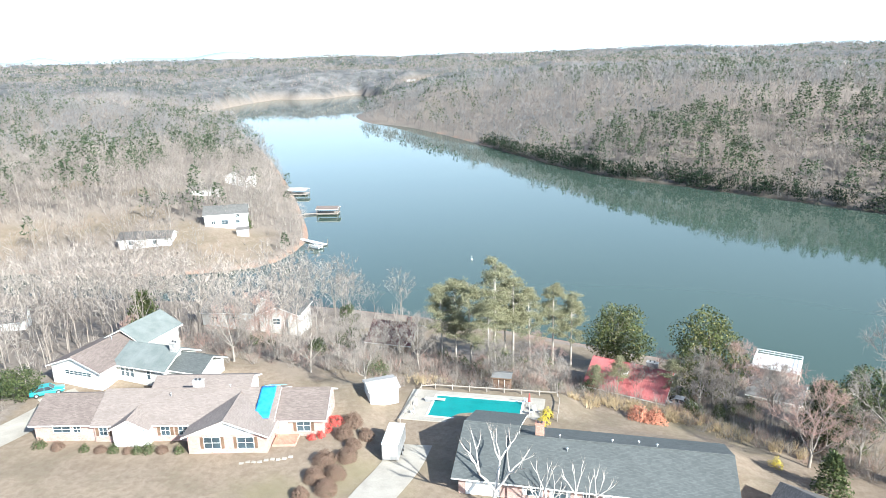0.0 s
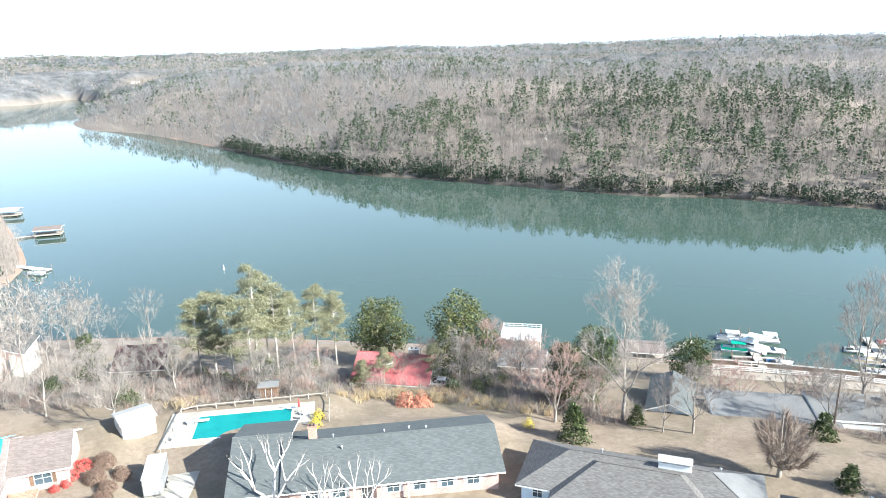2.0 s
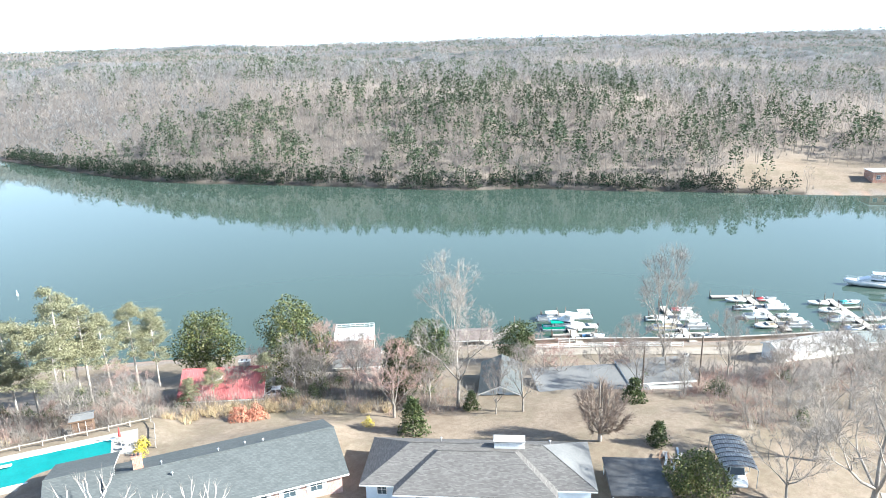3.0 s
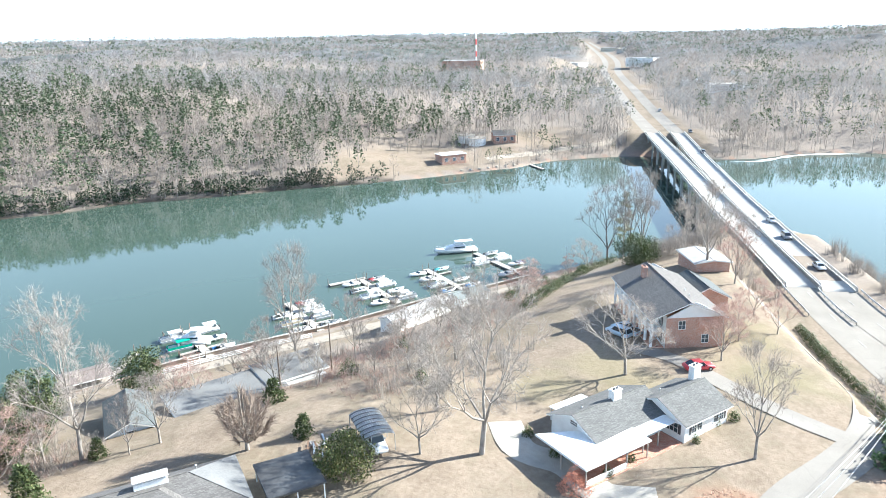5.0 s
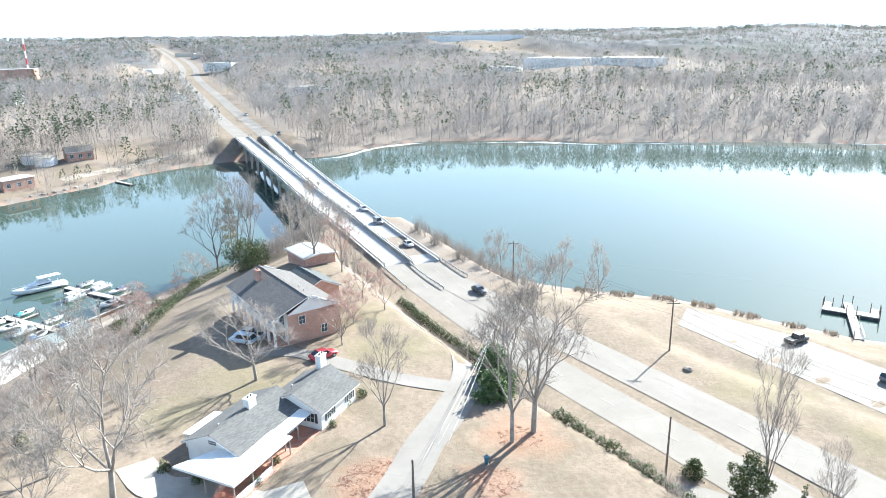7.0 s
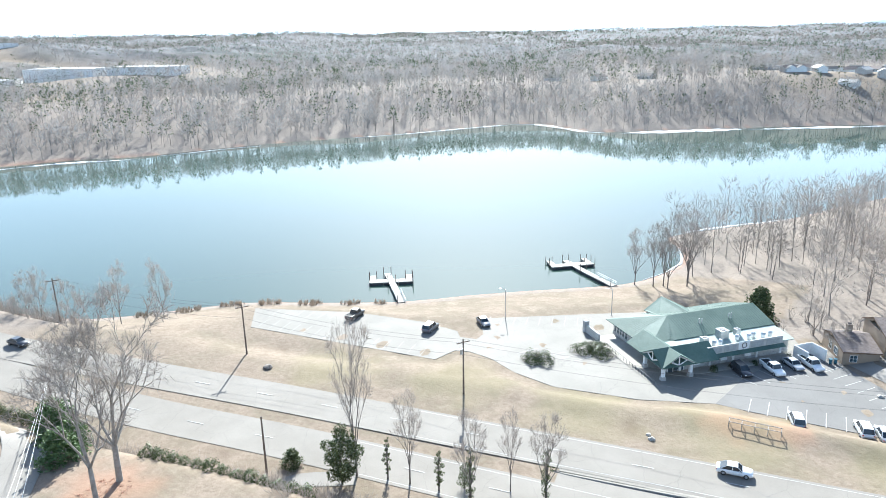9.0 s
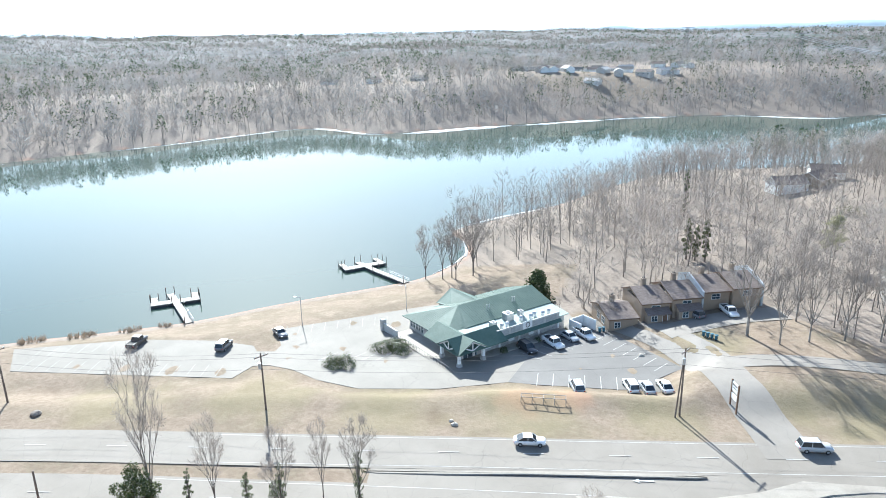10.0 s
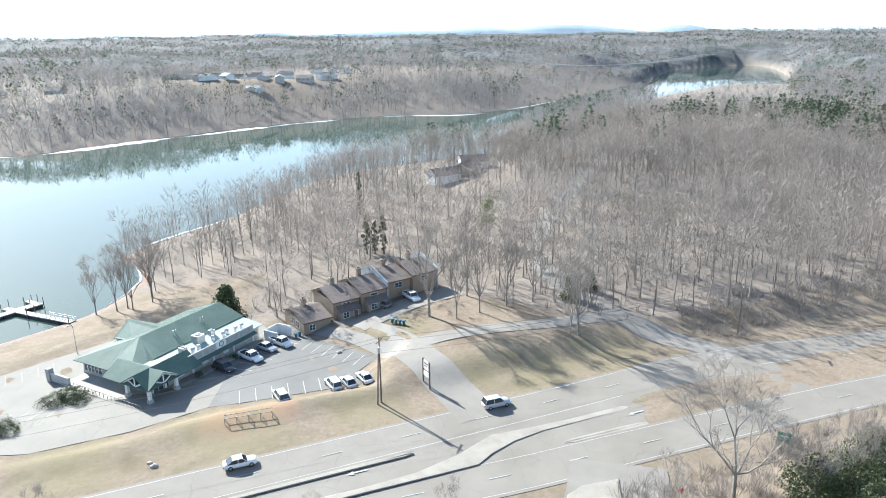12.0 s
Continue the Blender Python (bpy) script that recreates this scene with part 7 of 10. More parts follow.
def utility_trailer():
    t = thing("cargo_trailer", -6.0, 78.2, ground_z(-6, 78.2) + 0.05, 82, "silver box trailer parked on the concrete drive", "trailer")
    part("box", boxed(-2.6, 2.6, -1.05, 1.05, 0.55, 2.7, bevel=0.06), METAL, t)
    part("roof_cap", boxed(-2.62, 2.62, -1.07, 1.07, 2.66, 2.76, bevel=0.04), WHITE, t)
    for x in (-0.5, 0.5):
        for s in (-1, 1):
            w = part("wheel", rod((x, s * 0.95, 0.36), (x, s * 1.14, 0.36), 0.36, 0.36, 14), RUBBER, t)
            part("rim", rod((x, s * 1.1, 0.36), (x, s * 1.16, 0.36), 0.2, 0.18, 8), METAL, w)
    part("drawbar", rod((2.6, 0.5, 0.55), (3.9, 0, 0.5), 0.05), DARK_METAL, t)
    part("drawbar", rod((2.6, -0.5, 0.55), (3.9, 0, 0.5), 0.05), DARK_METAL, t)
    part("rear_door", boxed(-2.66, -2.58, -0.95, 0.95, 0.65, 2.55, bevel=0.02), MEMBRANE, t)


utility_trailer()


# ---- pool and yard ----
POOL_WATER = surface("green pool cover", (0.012, 0.19, 0.185), (0.02, 0.24, 0.23), 0.4, 4, 0.45, 0.01)
CUSHION = surface("red umbrella cloth", (0.5, 0.05, 0.05), (0.6, 0.08, 0.07), 1, 10, 0.8, 0.004)


def pool():
    p = thing("swimming_pool", 4.9, 89.4, 15.3, -13.2, "rectangular pool under a taut green cover, pale concrete surround", "pool")
    deck = bmesh.new()
    for x0, x1, y0, y1 in ((-10.2, 9.6, 3.1, 4.6), (-10.2, 9.6, -4.4, -3.1), (-10.2, -6.3, -3.1, 3.1), (6.5, 9.6, -3.1, 3.1)):
        box(deck, x0, x1, y0, y1, -0.6, 0.1, bevel=0.02)
    part("surround", deck, CONCRETE, p)
    rim = bmesh.new()
    for x0, x1, y0, y1 in ((-6.5, 6.7, 3.0, 3.3), (-6.5, 6.7, -3.3, -3.0), (-6.5, -6.2, -3.0, 3.0), (6.4, 6.7, -3.0, 3.0)):
        box(rim, x0, x1, y0, y1, 0.06, 0.16, bevel=0.02)
    part("coping", rim, WHITE, p)
    part("cover", boxed(-6.25, 6.45, -3.05, 3.05, -0.4, 0.12, bevel=0.02), POOL_WATER, p, "taut dark green pool cover")
    board = part("diving_board", boxed(-7.6, -4.6, 0.9, 1.5, 0.5, 0.58, bevel=0.02), WHITE, p)
    part("stand", boxed(-7.5, -6.6, 0.95, 1.45, 0.06, 0.5), METAL, board)
    for x in (7.0, 7.5):
        bm = bmesh.new()
        for k in range(6):
            a, b = math.pi * k / 6, math.pi * (k + 1) / 6
            tube(bm, (x - 0.4 * math.cos(a), 1.8, 0.1 + 0.75 * math.sin(a)), (x - 0.4 * math.cos(b), 1.8, 0.1 + 0.75 * math.sin(b)), 0.03, 0.03, 6)
        part("grab_rail", bm, METAL, p)


pool()


def fence(name, points, tall, material, words, gap=2.4, boards=2):
    """Posts with boards between them along a line."""
    ob = thing(name, 0, 0, 0, 0, words, "fence")
    line = resample(np.array(points, float), gap)
    zs = height(line[:, 0], line[:, 1])
    for k, ((x, y), z) in enumerate(zip(line, zs)):
        part("post", boxed(x - 0.06, x + 0.06, y - 0.06, y + 0.06, z - 0.3, z + tall), material, ob)
        if k:
            x0, y0, z0 = line[k - 1][0], line[k - 1][1], zs[k - 1]
            for b in range(boards):
                u = tall * (b + 0.75) / boards
                bm = bmesh.new()
                vs = []
                d = unit(np.array([y0 - y, x - x0])) * 0.025
                for px, py, pz in ((x0, y0, z0), (x, y, z)):
                    for s, t in ((-1, -1), (1, -1), (1, 1), (-1, 1)):
                        vs.append(bm.verts.new((px + d[0] * s, py + d[1] * s, pz + u + t * 0.075)))
                for f in ((0, 1, 2, 3), (7, 6, 5, 4), (0, 4, 5, 1), (1, 5, 6, 2), (2, 6, 7, 3), (3, 7, 4, 0)):
                    bm.faces.new([vs[i] for i in f])
                part("board", bm, material, ob)
    return ob


fence("wire_fence", [(-5.6, 86), (-2.6, 96.6), (17.6, 92.4), (15.4, 83)], 0.9, TIMBER, "low weathered fence round the pool garden", 2.6, 1)
fence("board_fence", [(93, 99.5), (101, 95), (112, 87), (122, 79)], 1.1, WHITE, "white post and board fence along the marina lane", 2.4, 3)
fence("board_fence", [(103, 99.5), (110, 95), (120, 87.2), (130, 79), (136, 75)], 1.0, WHITE, "white board fence on the sea wall", 2.4, 2)


def garden_shed(x, y, turn, w, d, tall, wall, roof, label, rise=0.7):
    h = thing("garden_shed", x, y, ground_z(x, y), turn, label, "shed")
    walls(h, 0, w, 0, d, tall, rise, wall, "x", (True, True), base=-0.6)
    ridge_roof(h, 0, w, 0, d, tall, rise, roof, "x", 0.25, trim=wall)
    opening(h, "front", 0, w * 0.5, 0.8, 0.05, 1.8, "door", bars=0, material=wall)


garden_shed(-10.0, 90.4, 18, 4.2, 3.6, 2.2, SIDING, MEMBRANE, "small white shed with a pale flat roof", 0.35)
garden_shed(8.2, 97.6, -14, 2.6, 1.9, 1.9, BROWN_WOOD, GREY_FLAT, "small brown wooden tool shed in the brush", 0.2)
garden_shed(-70, 240, 20, 4, 3, 2.2, SIDING, SHINGLE_ASH, "small white shed on the point's lawn", 0.6)


def parasol(x, y):
    p = thing("parasol", x, y, 15.35, 0, "closed red garden parasol by the pool", "parasol")
    part("pole", rod((0, 0, 0), (0, 0, 2.3), 0.03), WHITE, p)
    part("cloth", rod((0, 0, 1.0), (0, 0, 2.3), 0.2, 0.05, 10), CUSHION, p)
    part("base", rod((0, 0, 0.0), (0, 0, 0.1), 0.3, 0.25, 12), CONCRETE, p)


parasol(12.6, 89.2)


def patio_chair(x, y, turn):
    c = thing("patio_chair", x, y, 15.38, turn, "white plastic garden chair on the pool terrace", "chair", "pool chairs")
    part("seat", boxed(-0.25, 0.25, -0.25, 0.25, 0.4, 0.45, bevel=0.02), WHITE, c)
    part("backrest", boxed(-0.25, 0.25, 0.22, 0.28, 0.45, 0.95, bevel=0.02), WHITE, c)
    for sx in (-0.22, 0.22):
        for sy in (-0.22, 0.22):
            part("leg", rod((sx, sy, 0), (sx, sy, 0.42), 0.025, 0.025, 6), WHITE, c)


for x, y, t in ((13.2, 87.9, 20), (12.6, 87.2, 80), (12.4, 90.6, 140), (-4.0, 88.6, -60), (-3.6, 91.0, -30)):
    patio_chair(x, y, t)


def stepping_stones():
    for k in range(9):
        x, y = -24.4 + k * 0.72, 75.1 + 0.13 * k + 0.15 * math.sin(k * 1.7)
        bm = boxed(-0.28, 0.28, -0.2, 0.2, -0.1, 0.09, bevel=0.03)
        s = part("stepping_stone", bm, CONCRETE)
        s.matrix_world = pose(x, y, ground_z(x, y) + 0.03, 0, 0, 12 * math.sin(k * 2.3))
        tagged(s, "pale square stepping stone in the lawn", "paving stone", "stepping stones")


stepping_stones()


def striped_carport():
    c = thing("metal_carport", 68.2, 37.7, ground_z(68.2, 37.7), 45, "striped corrugated carport sheltering a white truck", "carport")
    bm = bmesh.new()
    n = 18
    rows = []
    for j in range(2):
        rows.append([bm.verts.new((-3.4 + 6.8 * j, 2.1 * math.sin(a), 2.0 + 0.75 * math.cos(a) + (0.05 if k % 2 else 0))) for k, a in enumerate(np.linspace(-1.25, 1.25, n * 2))])
    for k in range(n * 2 - 1):
        bm.faces.new((rows[0][k], rows[0][k + 1], rows[1][k + 1], rows[1][k]))
    geo = bmesh.ops.solidify(bm, geom=bm.faces[:], thickness=0.04)
    part("canopy", bm, METAL, c)
    for k in range(8):
        x = -3.2 + k * 0.9
        bm = bmesh.new()
        for a, b in zip(np.linspace(-1.2, 1.2, 9), np.linspace(-1.2, 1.2, 9)[1:]):
            tube(bm, (x, 2.12 * math.sin(a), 2.04 + 0.76 * math.cos(a)), (x, 2.12 * math.sin(b), 2.04 + 0.76 * math.cos(b)), 0.06, 0.06, 4)
        part("rib", bm, DARK_METAL, c)
    for x in (-3.1, 0, 3.1):
        for s in (-1, 1):
            part("post", rod((x, s * 1.98, -0.3), (x, s * 1.98, 2.25), 0.05), METAL, c)


striped_carport()


def junk_pile(x, y):
    p = thing("lumber_pile", x, y, ground_z(x, y), 20, "loose heap of boards and bent sheet metal", "lumber")
    r = np.random.RandomState(8)
    for k in range(12):
        m = (TIMBER, METAL, BROWN_WOOD)[k % 3]
        b = part("board", boxed(-1.4, 1.4, -0.12, 0.12, 0, 0.05), m, p)
        b.matrix_local = pose(r.normal() * 0.7, r.normal() * 0.7, 0.06 + k * 0.05, r.normal() * 4, r.normal() * 4, r.uniform(-50, 50))


junk_pile(64.2, 43.6)


def wheelie_bin(x, y, turn, material, label):
    b = thing("wheeled_bin", x, y, ground_z(x, y) + 0.08, turn, label, "bin", "wheeled bins")
    part("tub", rod((0, 0, 0.05), (0, 0, 0.95), 0.3, 0.38, 4), material, b)
    part("lid", boxed(-0.32, 0.32, -0.34, 0.34, 0.95, 1.02, bevel=0.02), material, b)
    for s in (-1, 1):
        part("wheel", rod((s * 0.2, -0.3, 0.1), (s * 0.27, -0.3, 0.1), 0.1, 0.1, 10), RUBBER, b)


BIN = surface("blue bin plastic", (0.03, 0.11, 0.16), (0.05, 0.15, 0.2), 2, 10, 0.5, 0)
for k in range(4):
    wheelie_bin(6.2 - k * 0.78, -133.0 + k * 0.5, 210, BIN, "blue wheeled bin in a row by the drive")
wheelie_bin(26.3, -133.6, 150, BIN, "blue wheeled bin by the white fence")
wheelie_bin(25.6, -134.3, 150, BIN, "blue wheeled bin at the lot's corner")
wheelie_bin(70.6, -18.2, 30, BIN, "blue wheeled bin on the roadside grass")


# ---- docks and boats ----
GEL_WHITE = surface("white gelcoat", (0.68, 0.69, 0.69), (0.8, 0.8, 0.79), 1.0, 6, 0.3, 0)
CANVAS = {"white": surface("pale canvas", (0.6, 0.6, 0.57), (0.72, 0.72, 0.68), 2, 9, 0.8, 0.01), "blue": surface("blue canvas", (0.05, 0.16, 0.34), (0.08, 0.22, 0.42), 2, 9, 0.8, 0.01),
          "green": surface("green canvas", (0.0, 0.22, 0.14), (0.01, 0.3, 0.2), 2, 9, 0.8, 0.01), "red": surface("red canvas", (0.34, 0.05, 0.06), (0.42, 0.07, 0.08), 2, 9, 0.8, 0.01),
          "grey": surface("grey canvas", (0.25, 0.26, 0.27), (0.34, 0.35, 0.36), 2, 9, 0.8, 0.01), "tan": surface("tan canvas", (0.45, 0.38, 0.27), (0.54, 0.46, 0.34), 2, 9, 0.8, 0.01), "aqua": surface("aqua canvas", (0.1, 0.42, 0.45), (0.15, 0.5, 0.52), 2, 9, 0.8, 0.01)}


def hull_slice(x, half, keel, rail):
    return [(x, 0, keel), (x, half * 0.7, keel + 0.25 * (rail - keel)), (x, half, rail), (x, half * 0.86, rail - 0.02), (x, half * 0.8, rail - 0.2), (x, -half * 0.8, rail - 0.2), (x, -half * 0.86, rail - 0.02), (x, -half, rail), (x, -half * 0.7, keel + 0.25 * (rail - keel))]


def runabout(colour, label, long=6.2):
    b = new("motorboat")
    tagged(b, label, "boat", "boats in the marina")
    h = long / 2
    loft([hull_slice(-h, 1.05, -0.2, 0.75), hull_slice(-h * 0.3, 1.15, -0.25, 0.8), hull_slice(h * 0.35, 1.0, -0.2, 0.88), hull_slice(h * 0.75, 0.55, 0.0, 0.98), hull_slice(h, 0.06, 0.5, 1.05)], GEL_WHITE, "hull", b, True)
    part("stripe", boxed(-h * 0.9, h * 0.2, -1.17, 1.17, 0.48, 0.58, bevel=0.02), CANVAS[colour], b)
    bm = bmesh.new()
    q = [bm.verts.new(p) for p in ((h * 0.1, -0.85, 0.85), (h * 0.1, 0.85, 0.85), (-h * 0.12, 0.7, 1.3), (-h * 0.12, -0.7, 1.3), (-h * 0.3, -0.85, 0.85), (-h * 0.3, 0.85, 0.85))]
    for f in ((0, 1, 2, 3), (0, 3, 4), (1, 5, 2)):
        bm.faces.new([q[i] for i in f])
    part("windscreen", bm, GLASS, b)
    part("foredeck", loft_cap(h, colour), GEL_WHITE, b)
    cover = part("cover", crown(-h * 0.95, -h * 0.15, 0.98, 0.78, 1.15), CANVAS[colour], b)
    for s in (-0.5, 0.5):
        part("seat", boxed(-h * 0.35, -h * 0.18, s - 0.25, s + 0.25, 0.6, 1.12, bevel=0.05), CANVAS["white"], b)
    motor = part("outboard", boxed(-h - 0.45, -h - 0.05, -0.22, 0.22, 0.55, 1.25, bevel=0.08), DARK_METAL, b)
    part("leg", boxed(-h - 0.3, -h - 0.15, -0.08, 0.08, -0.3, 0.6), DARK_METAL, motor)
    return b


def loft_cap(h, colour):
    bm = bmesh.new()
    a = [bm.verts.new(p) for p in ((h * 0.1, -0.95, 0.86), (h * 0.1, 0.95, 0.86), (h * 0.6, 0.68, 0.97), (h * 0.97, 0.05, 1.06), (h * 0.97, -0.05, 1.06), (h * 0.6, -0.68, 0.97))]
    bm.faces.new(a)
    bmesh.ops.solidify(bm, geom=bm.faces[:], thickness=0.05)
    return bm


def crown(x0, x1, half, low, high):
    """A tent-like cover."""
    bm = bmesh.new()
    rows = []
    for u in np.linspace(0, 1, 5):
        x = x0 + (x1 - x0) * u
        peak = low + (high - low) * math.sin(math.pi * (0.15 + 0.75 * u))
        rows.append([bm.verts.new((x, half * k, low + (peak - low) * (1 - k * k))) for k in (-1, -0.5, 0, 0.5, 1)])
    for a, b in zip(rows, rows[1:]):
        for i in range(4):
            bm.faces.new((a[i], b[i], b[i + 1], a[i + 1]))
    bmesh.ops.solidify(bm, geom=bm.faces[:], thickness=0.03)
    return bm


def pontoon(colour, label, long=7.0):
    b = new("pontoon_boat")
    tagged(b, label, "boat", "boats in the marina")
    h = long / 2
    for s in (-0.85, 0.85):
        f = part("float", rod((-h, s, 0.1), (h * 0.8, s, 0.1), 0.32, 0.32, 10), METAL, b)
        part("nose", rod((h * 0.8, s, 0.1), (h, s, 0.28), 0.32, 0.05, 10), METAL, f)
    part("deck", boxed(-h, h * 0.9, -1.25, 1.25, 0.42, 0.52, bevel=0.02), GEL_WHITE, b)
    for x0, x1, y0, y1 in ((-h * 0.9, h * 0.85, -1.22, -1.17), (-h * 0.9, h * 0.85, 1.17, 1.22), (h * 0.8, h * 0.85, -1.2, -0.4), (h * 0.8, h * 0.85, 0.4, 1.2), (-h * 0.9, -h * 0.86, -1.2, 1.2)):
        part("side_panel", boxed(x0, x1, y0, y1, 0.55, 1.2), CANVAS[colour], b)
    for s in (-1, 1):
        part("bench", boxed(0.4, h * 0.75, min(s * 0.6, s * 1.15), max(s * 0.6, s * 1.15), 0.52, 1.0, bevel=0.06), CANVAS["white"], b)
    part("console", boxed(-0.4, 0.1, -0.9, -0.3, 0.52, 1.35, bevel=0.05), GEL_WHITE, b)
    top = part("canopy", slab([(-h * 0.8, -1.2, 2.25), (h * 0.2, -1.2, 2.25), (h * 0.2, 0, 2.45), (-h * 0.8, 0, 2.45), (h * 0.2, 1.2, 2.25), (-h * 0.8, 1.2, 2.25)], [[0, 1, 2, 3], [3, 2, 4, 5]], 0.05), CANVAS["white" if colour in ("grey", "white", "tan") else colour], b)
    for x in (-h * 0.75, h * 0.15):
        for s in (-1.15, 1.15):
            part("canopy_pole", rod((x, s, 0.5), (x, s, 2.25), 0.025, 0.025, 6), METAL, top)
    part("outboard", boxed(-h - 0.4, -h, -0.2, 0.2, 0.4, 1.1, bevel=0.06), DARK_METAL, b)
    return b


def cruiser(label, long=10.5):
    b = new("cabin_cruiser")
    tagged(b, label, "boat", "boats in the marina")
    h = long / 2
    loft([hull_slice(-h, 1.6, -0.3, 1.1), hull_slice(-h * 0.2, 1.75, -0.35, 1.2), hull_slice(h * 0.4, 1.5, -0.3, 1.4), hull_slice(h * 0.8, 0.8, 0.0, 1.55), hull_slice(h, 0.08, 0.8, 1.65)], GEL_WHITE, "hull", b, True)
    part("foredeck", slab([(-h, -1.4, 1.12), (h * 0.4, -1.35, 1.4), (h * 0.9, -0.3, 1.6), (h * 0.9, 0.3, 1.6), (h * 0.4, 1.35, 1.4), (-h, 1.4, 1.12)], [[0, 1, 4, 5], [1, 2, 3, 4]], 0.06), GEL_WHITE, b)
    cabin = loft([slice_at(-h * 0.45, 1.35, 1.1, 2.4, 0.8), slice_at(h * 0.15, 1.35, 1.2, 2.4, 0.8), slice_at(h * 0.5, 1.0, 1.35, 1.7, 0.8)], GEL_WHITE, "cabin", b)
    bm = bmesh.new()
    for s in (-1, 1):
        box(bm, -h * 0.4, h * 0.1, s * 1.33 - 0.03, s * 1.33 + 0.03, 1.65, 2.05)
    part("cabin_window", bm, GLASS, cabin)
    part("flying_bridge", boxed(-h * 0.35, h * 0.05, -0.95, 0.95, 2.38, 2.95, bevel=0.1), GEL_WHITE, b)
    part("hardtop", boxed(-h * 0.8, h * 0.02, -1.2, 1.2, 3.5, 3.58, bevel=0.03), GEL_WHITE, b)
    for x in (-h * 0.75, -h * 0.1):
        for s in (-1.1, 1.1):
            part("strut", rod((x, s, 1.2), (x, s, 3.5), 0.03, 0.03, 6), METAL, b)
    bm = bmesh.new()
    for s in (-1, 1):
        tube(bm, (h * 0.1, s * 1.45, 1.95), (h * 0.95, s * 0.15, 2.2), 0.025, 0.025, 5)
        for u in (0.1, 0.4, 0.7, 0.95):
            tube(bm, (h * u, s * (1.45 - 1.3 * (u - 0.1) / 0.85), 1.4), (h * u, s * (1.45 - 1.3 * (u - 0.1) / 0.85), 2.1), 0.02, 0.02, 5)
    part("bow_rail", bm, METAL, b)
    return b


def jetty(points, half, label, z=0.55, material=CONCRETE, deep=1.5):
    """A floating walkway of separate planked slabs, on piles."""
    ob = thing("jetty", 0, 0, 0, 0, label, "dock", "docks on the lake")
    for a, b in zip(points, points[1:]):
        a, b = np.array(a, float), np.array(b, float)
        long = np.linalg.norm(b - a)
        t = math.degrees(math.atan2(b[1] - a[1], b[0] - a[0]))
        n = max(1, int(long / 3.0))
        for k in range(n):
            m = a + (b - a) * (k + 0.5) / n
            w = part("walkway", boxed(-long / n / 2 + 0.03, long / n / 2 - 0.03, -half, half, z - 0.22, z, bevel=0.02), material, ob)
            w.matrix_local = pose(m[0], m[1], 0, 0, 0, t)
            part("float", boxed(-long / n / 2 + 0.15, long / n / 2 - 0.15, -half + 0.06, half - 0.06, -0.35, z - 0.22), DARK_METAL, w)
        for p, s in ((a, 1), (b, -1), (b, 1)):
            q = p + np.array([-(b - a)[1], (b - a)[0]]) / long * (half + 0.14) * s
            part("mooring_post", rod((q[0], q[1], -3), (q[0], q[1], z + deep), 0.1, 0.09, 8), POLE_WOOD, ob)
    return ob


boat_makers = {}


def moor(kind, colour, x, y, turn, label, roll=0):
    key = (kind, colour)
    m = pose(x, y, 0.06, 0, 0, turn)
    small = Matrix.Diagonal((0.82, 0.82, 0.86, 1))
    if key not in boat_makers:
        boat_makers[key] = {"runabout": runabout, "pontoon": pontoon}[kind](colour, label)
        boat_makers[key].matrix_world = m @ small
    else:
        tagged(copy_thing(boat_makers[key], m), label)


def pier_with_boats(shore, head, seed, kinds, words):
    """A main walkway with finger piers and boats in the berths on both sides."""
    a, b = np.array(shore, float), np.array(head, float)
    long = np.linalg.norm(b - a)
    d = (b - a) / long
    n = np.array([-d[1], d[0]])
    jetty([tuple(a), tuple(b)], 0.9, "pale floating walkway " + words)
    turn = math.degrees(math.atan2(n[1], n[0]))
    r = np.random.RandomState(seed)
    bays = max(2, int(long / 5.0))
    k = 0
    for side in (-1, 1):
        for j in range(bays):
            u = (j + 0.55) / bays * long
            p = a + d * u + n * side * 3.9
            if j % 2 == 0:
                f0, f1 = a + d * (u + 2.0) + n * side * 0.95, a + d * (u + 2.0) + n * side * 5.0
                jetty([tuple(f0), tuple(f1)], 0.35, "narrow finger pier between berths", 0.5, deep=1.1)
            spec = kinds[k % len(kinds)]
            k += 1
            if spec:
                kind, colour = spec
                label = {"runabout": "moored runabout with a %s canvas cover", "pontoon": "moored pontoon boat with %s panels"}[kind] % colour
                moor(kind, colour, p[0], p[1], turn + (0 if side > 0 else 180) + (180 if r.uniform() < 0.3 else 0) + r.normal() * 2, label)


R_, P_ = "runabout", "pontoon"
pier_with_boats((106, 96), (115.5, 111), 1, [(R_, "blue"), (R_, "white"), (P_, "white"), None, (P_, "green"), (P_, "grey")], "with the green pontoon boat")
pier_with_boats((125.5, 81), (138, 98.5), 2, [(R_, "white"), (P_, "grey"), (P_, "white"), (R_, "red"), (R_, "grey"), (P_, "tan"), (R_, "white"), None], "crowded with boats")
pier_with_boats((147, 71.5), (160, 89.5), 3, [(P_, "grey"), (R_, "white"), (P_, "white"), (R_, "red"), (R_, "tan"), (P_, "white"), (R_, "grey"), (R_, "white")], "with covered boats")
pier_with_boats((160.5, 58.5), (173.5, 75.5), 4, [(R_, "blue"), (R_, "white"), None, (R_, "aqua"), (R_, "blue"), (P_, "white"), (R_, "white"), (R_, "white")], "in the sailing berths")
pier_with_boats((177.5, 47.5), (192.5, 67), 5, [None, (R_, "blue"), (P_, "white"), (R_, "grey"), (R_, "white"), None, (P_, "white"), None], "below the hedge")
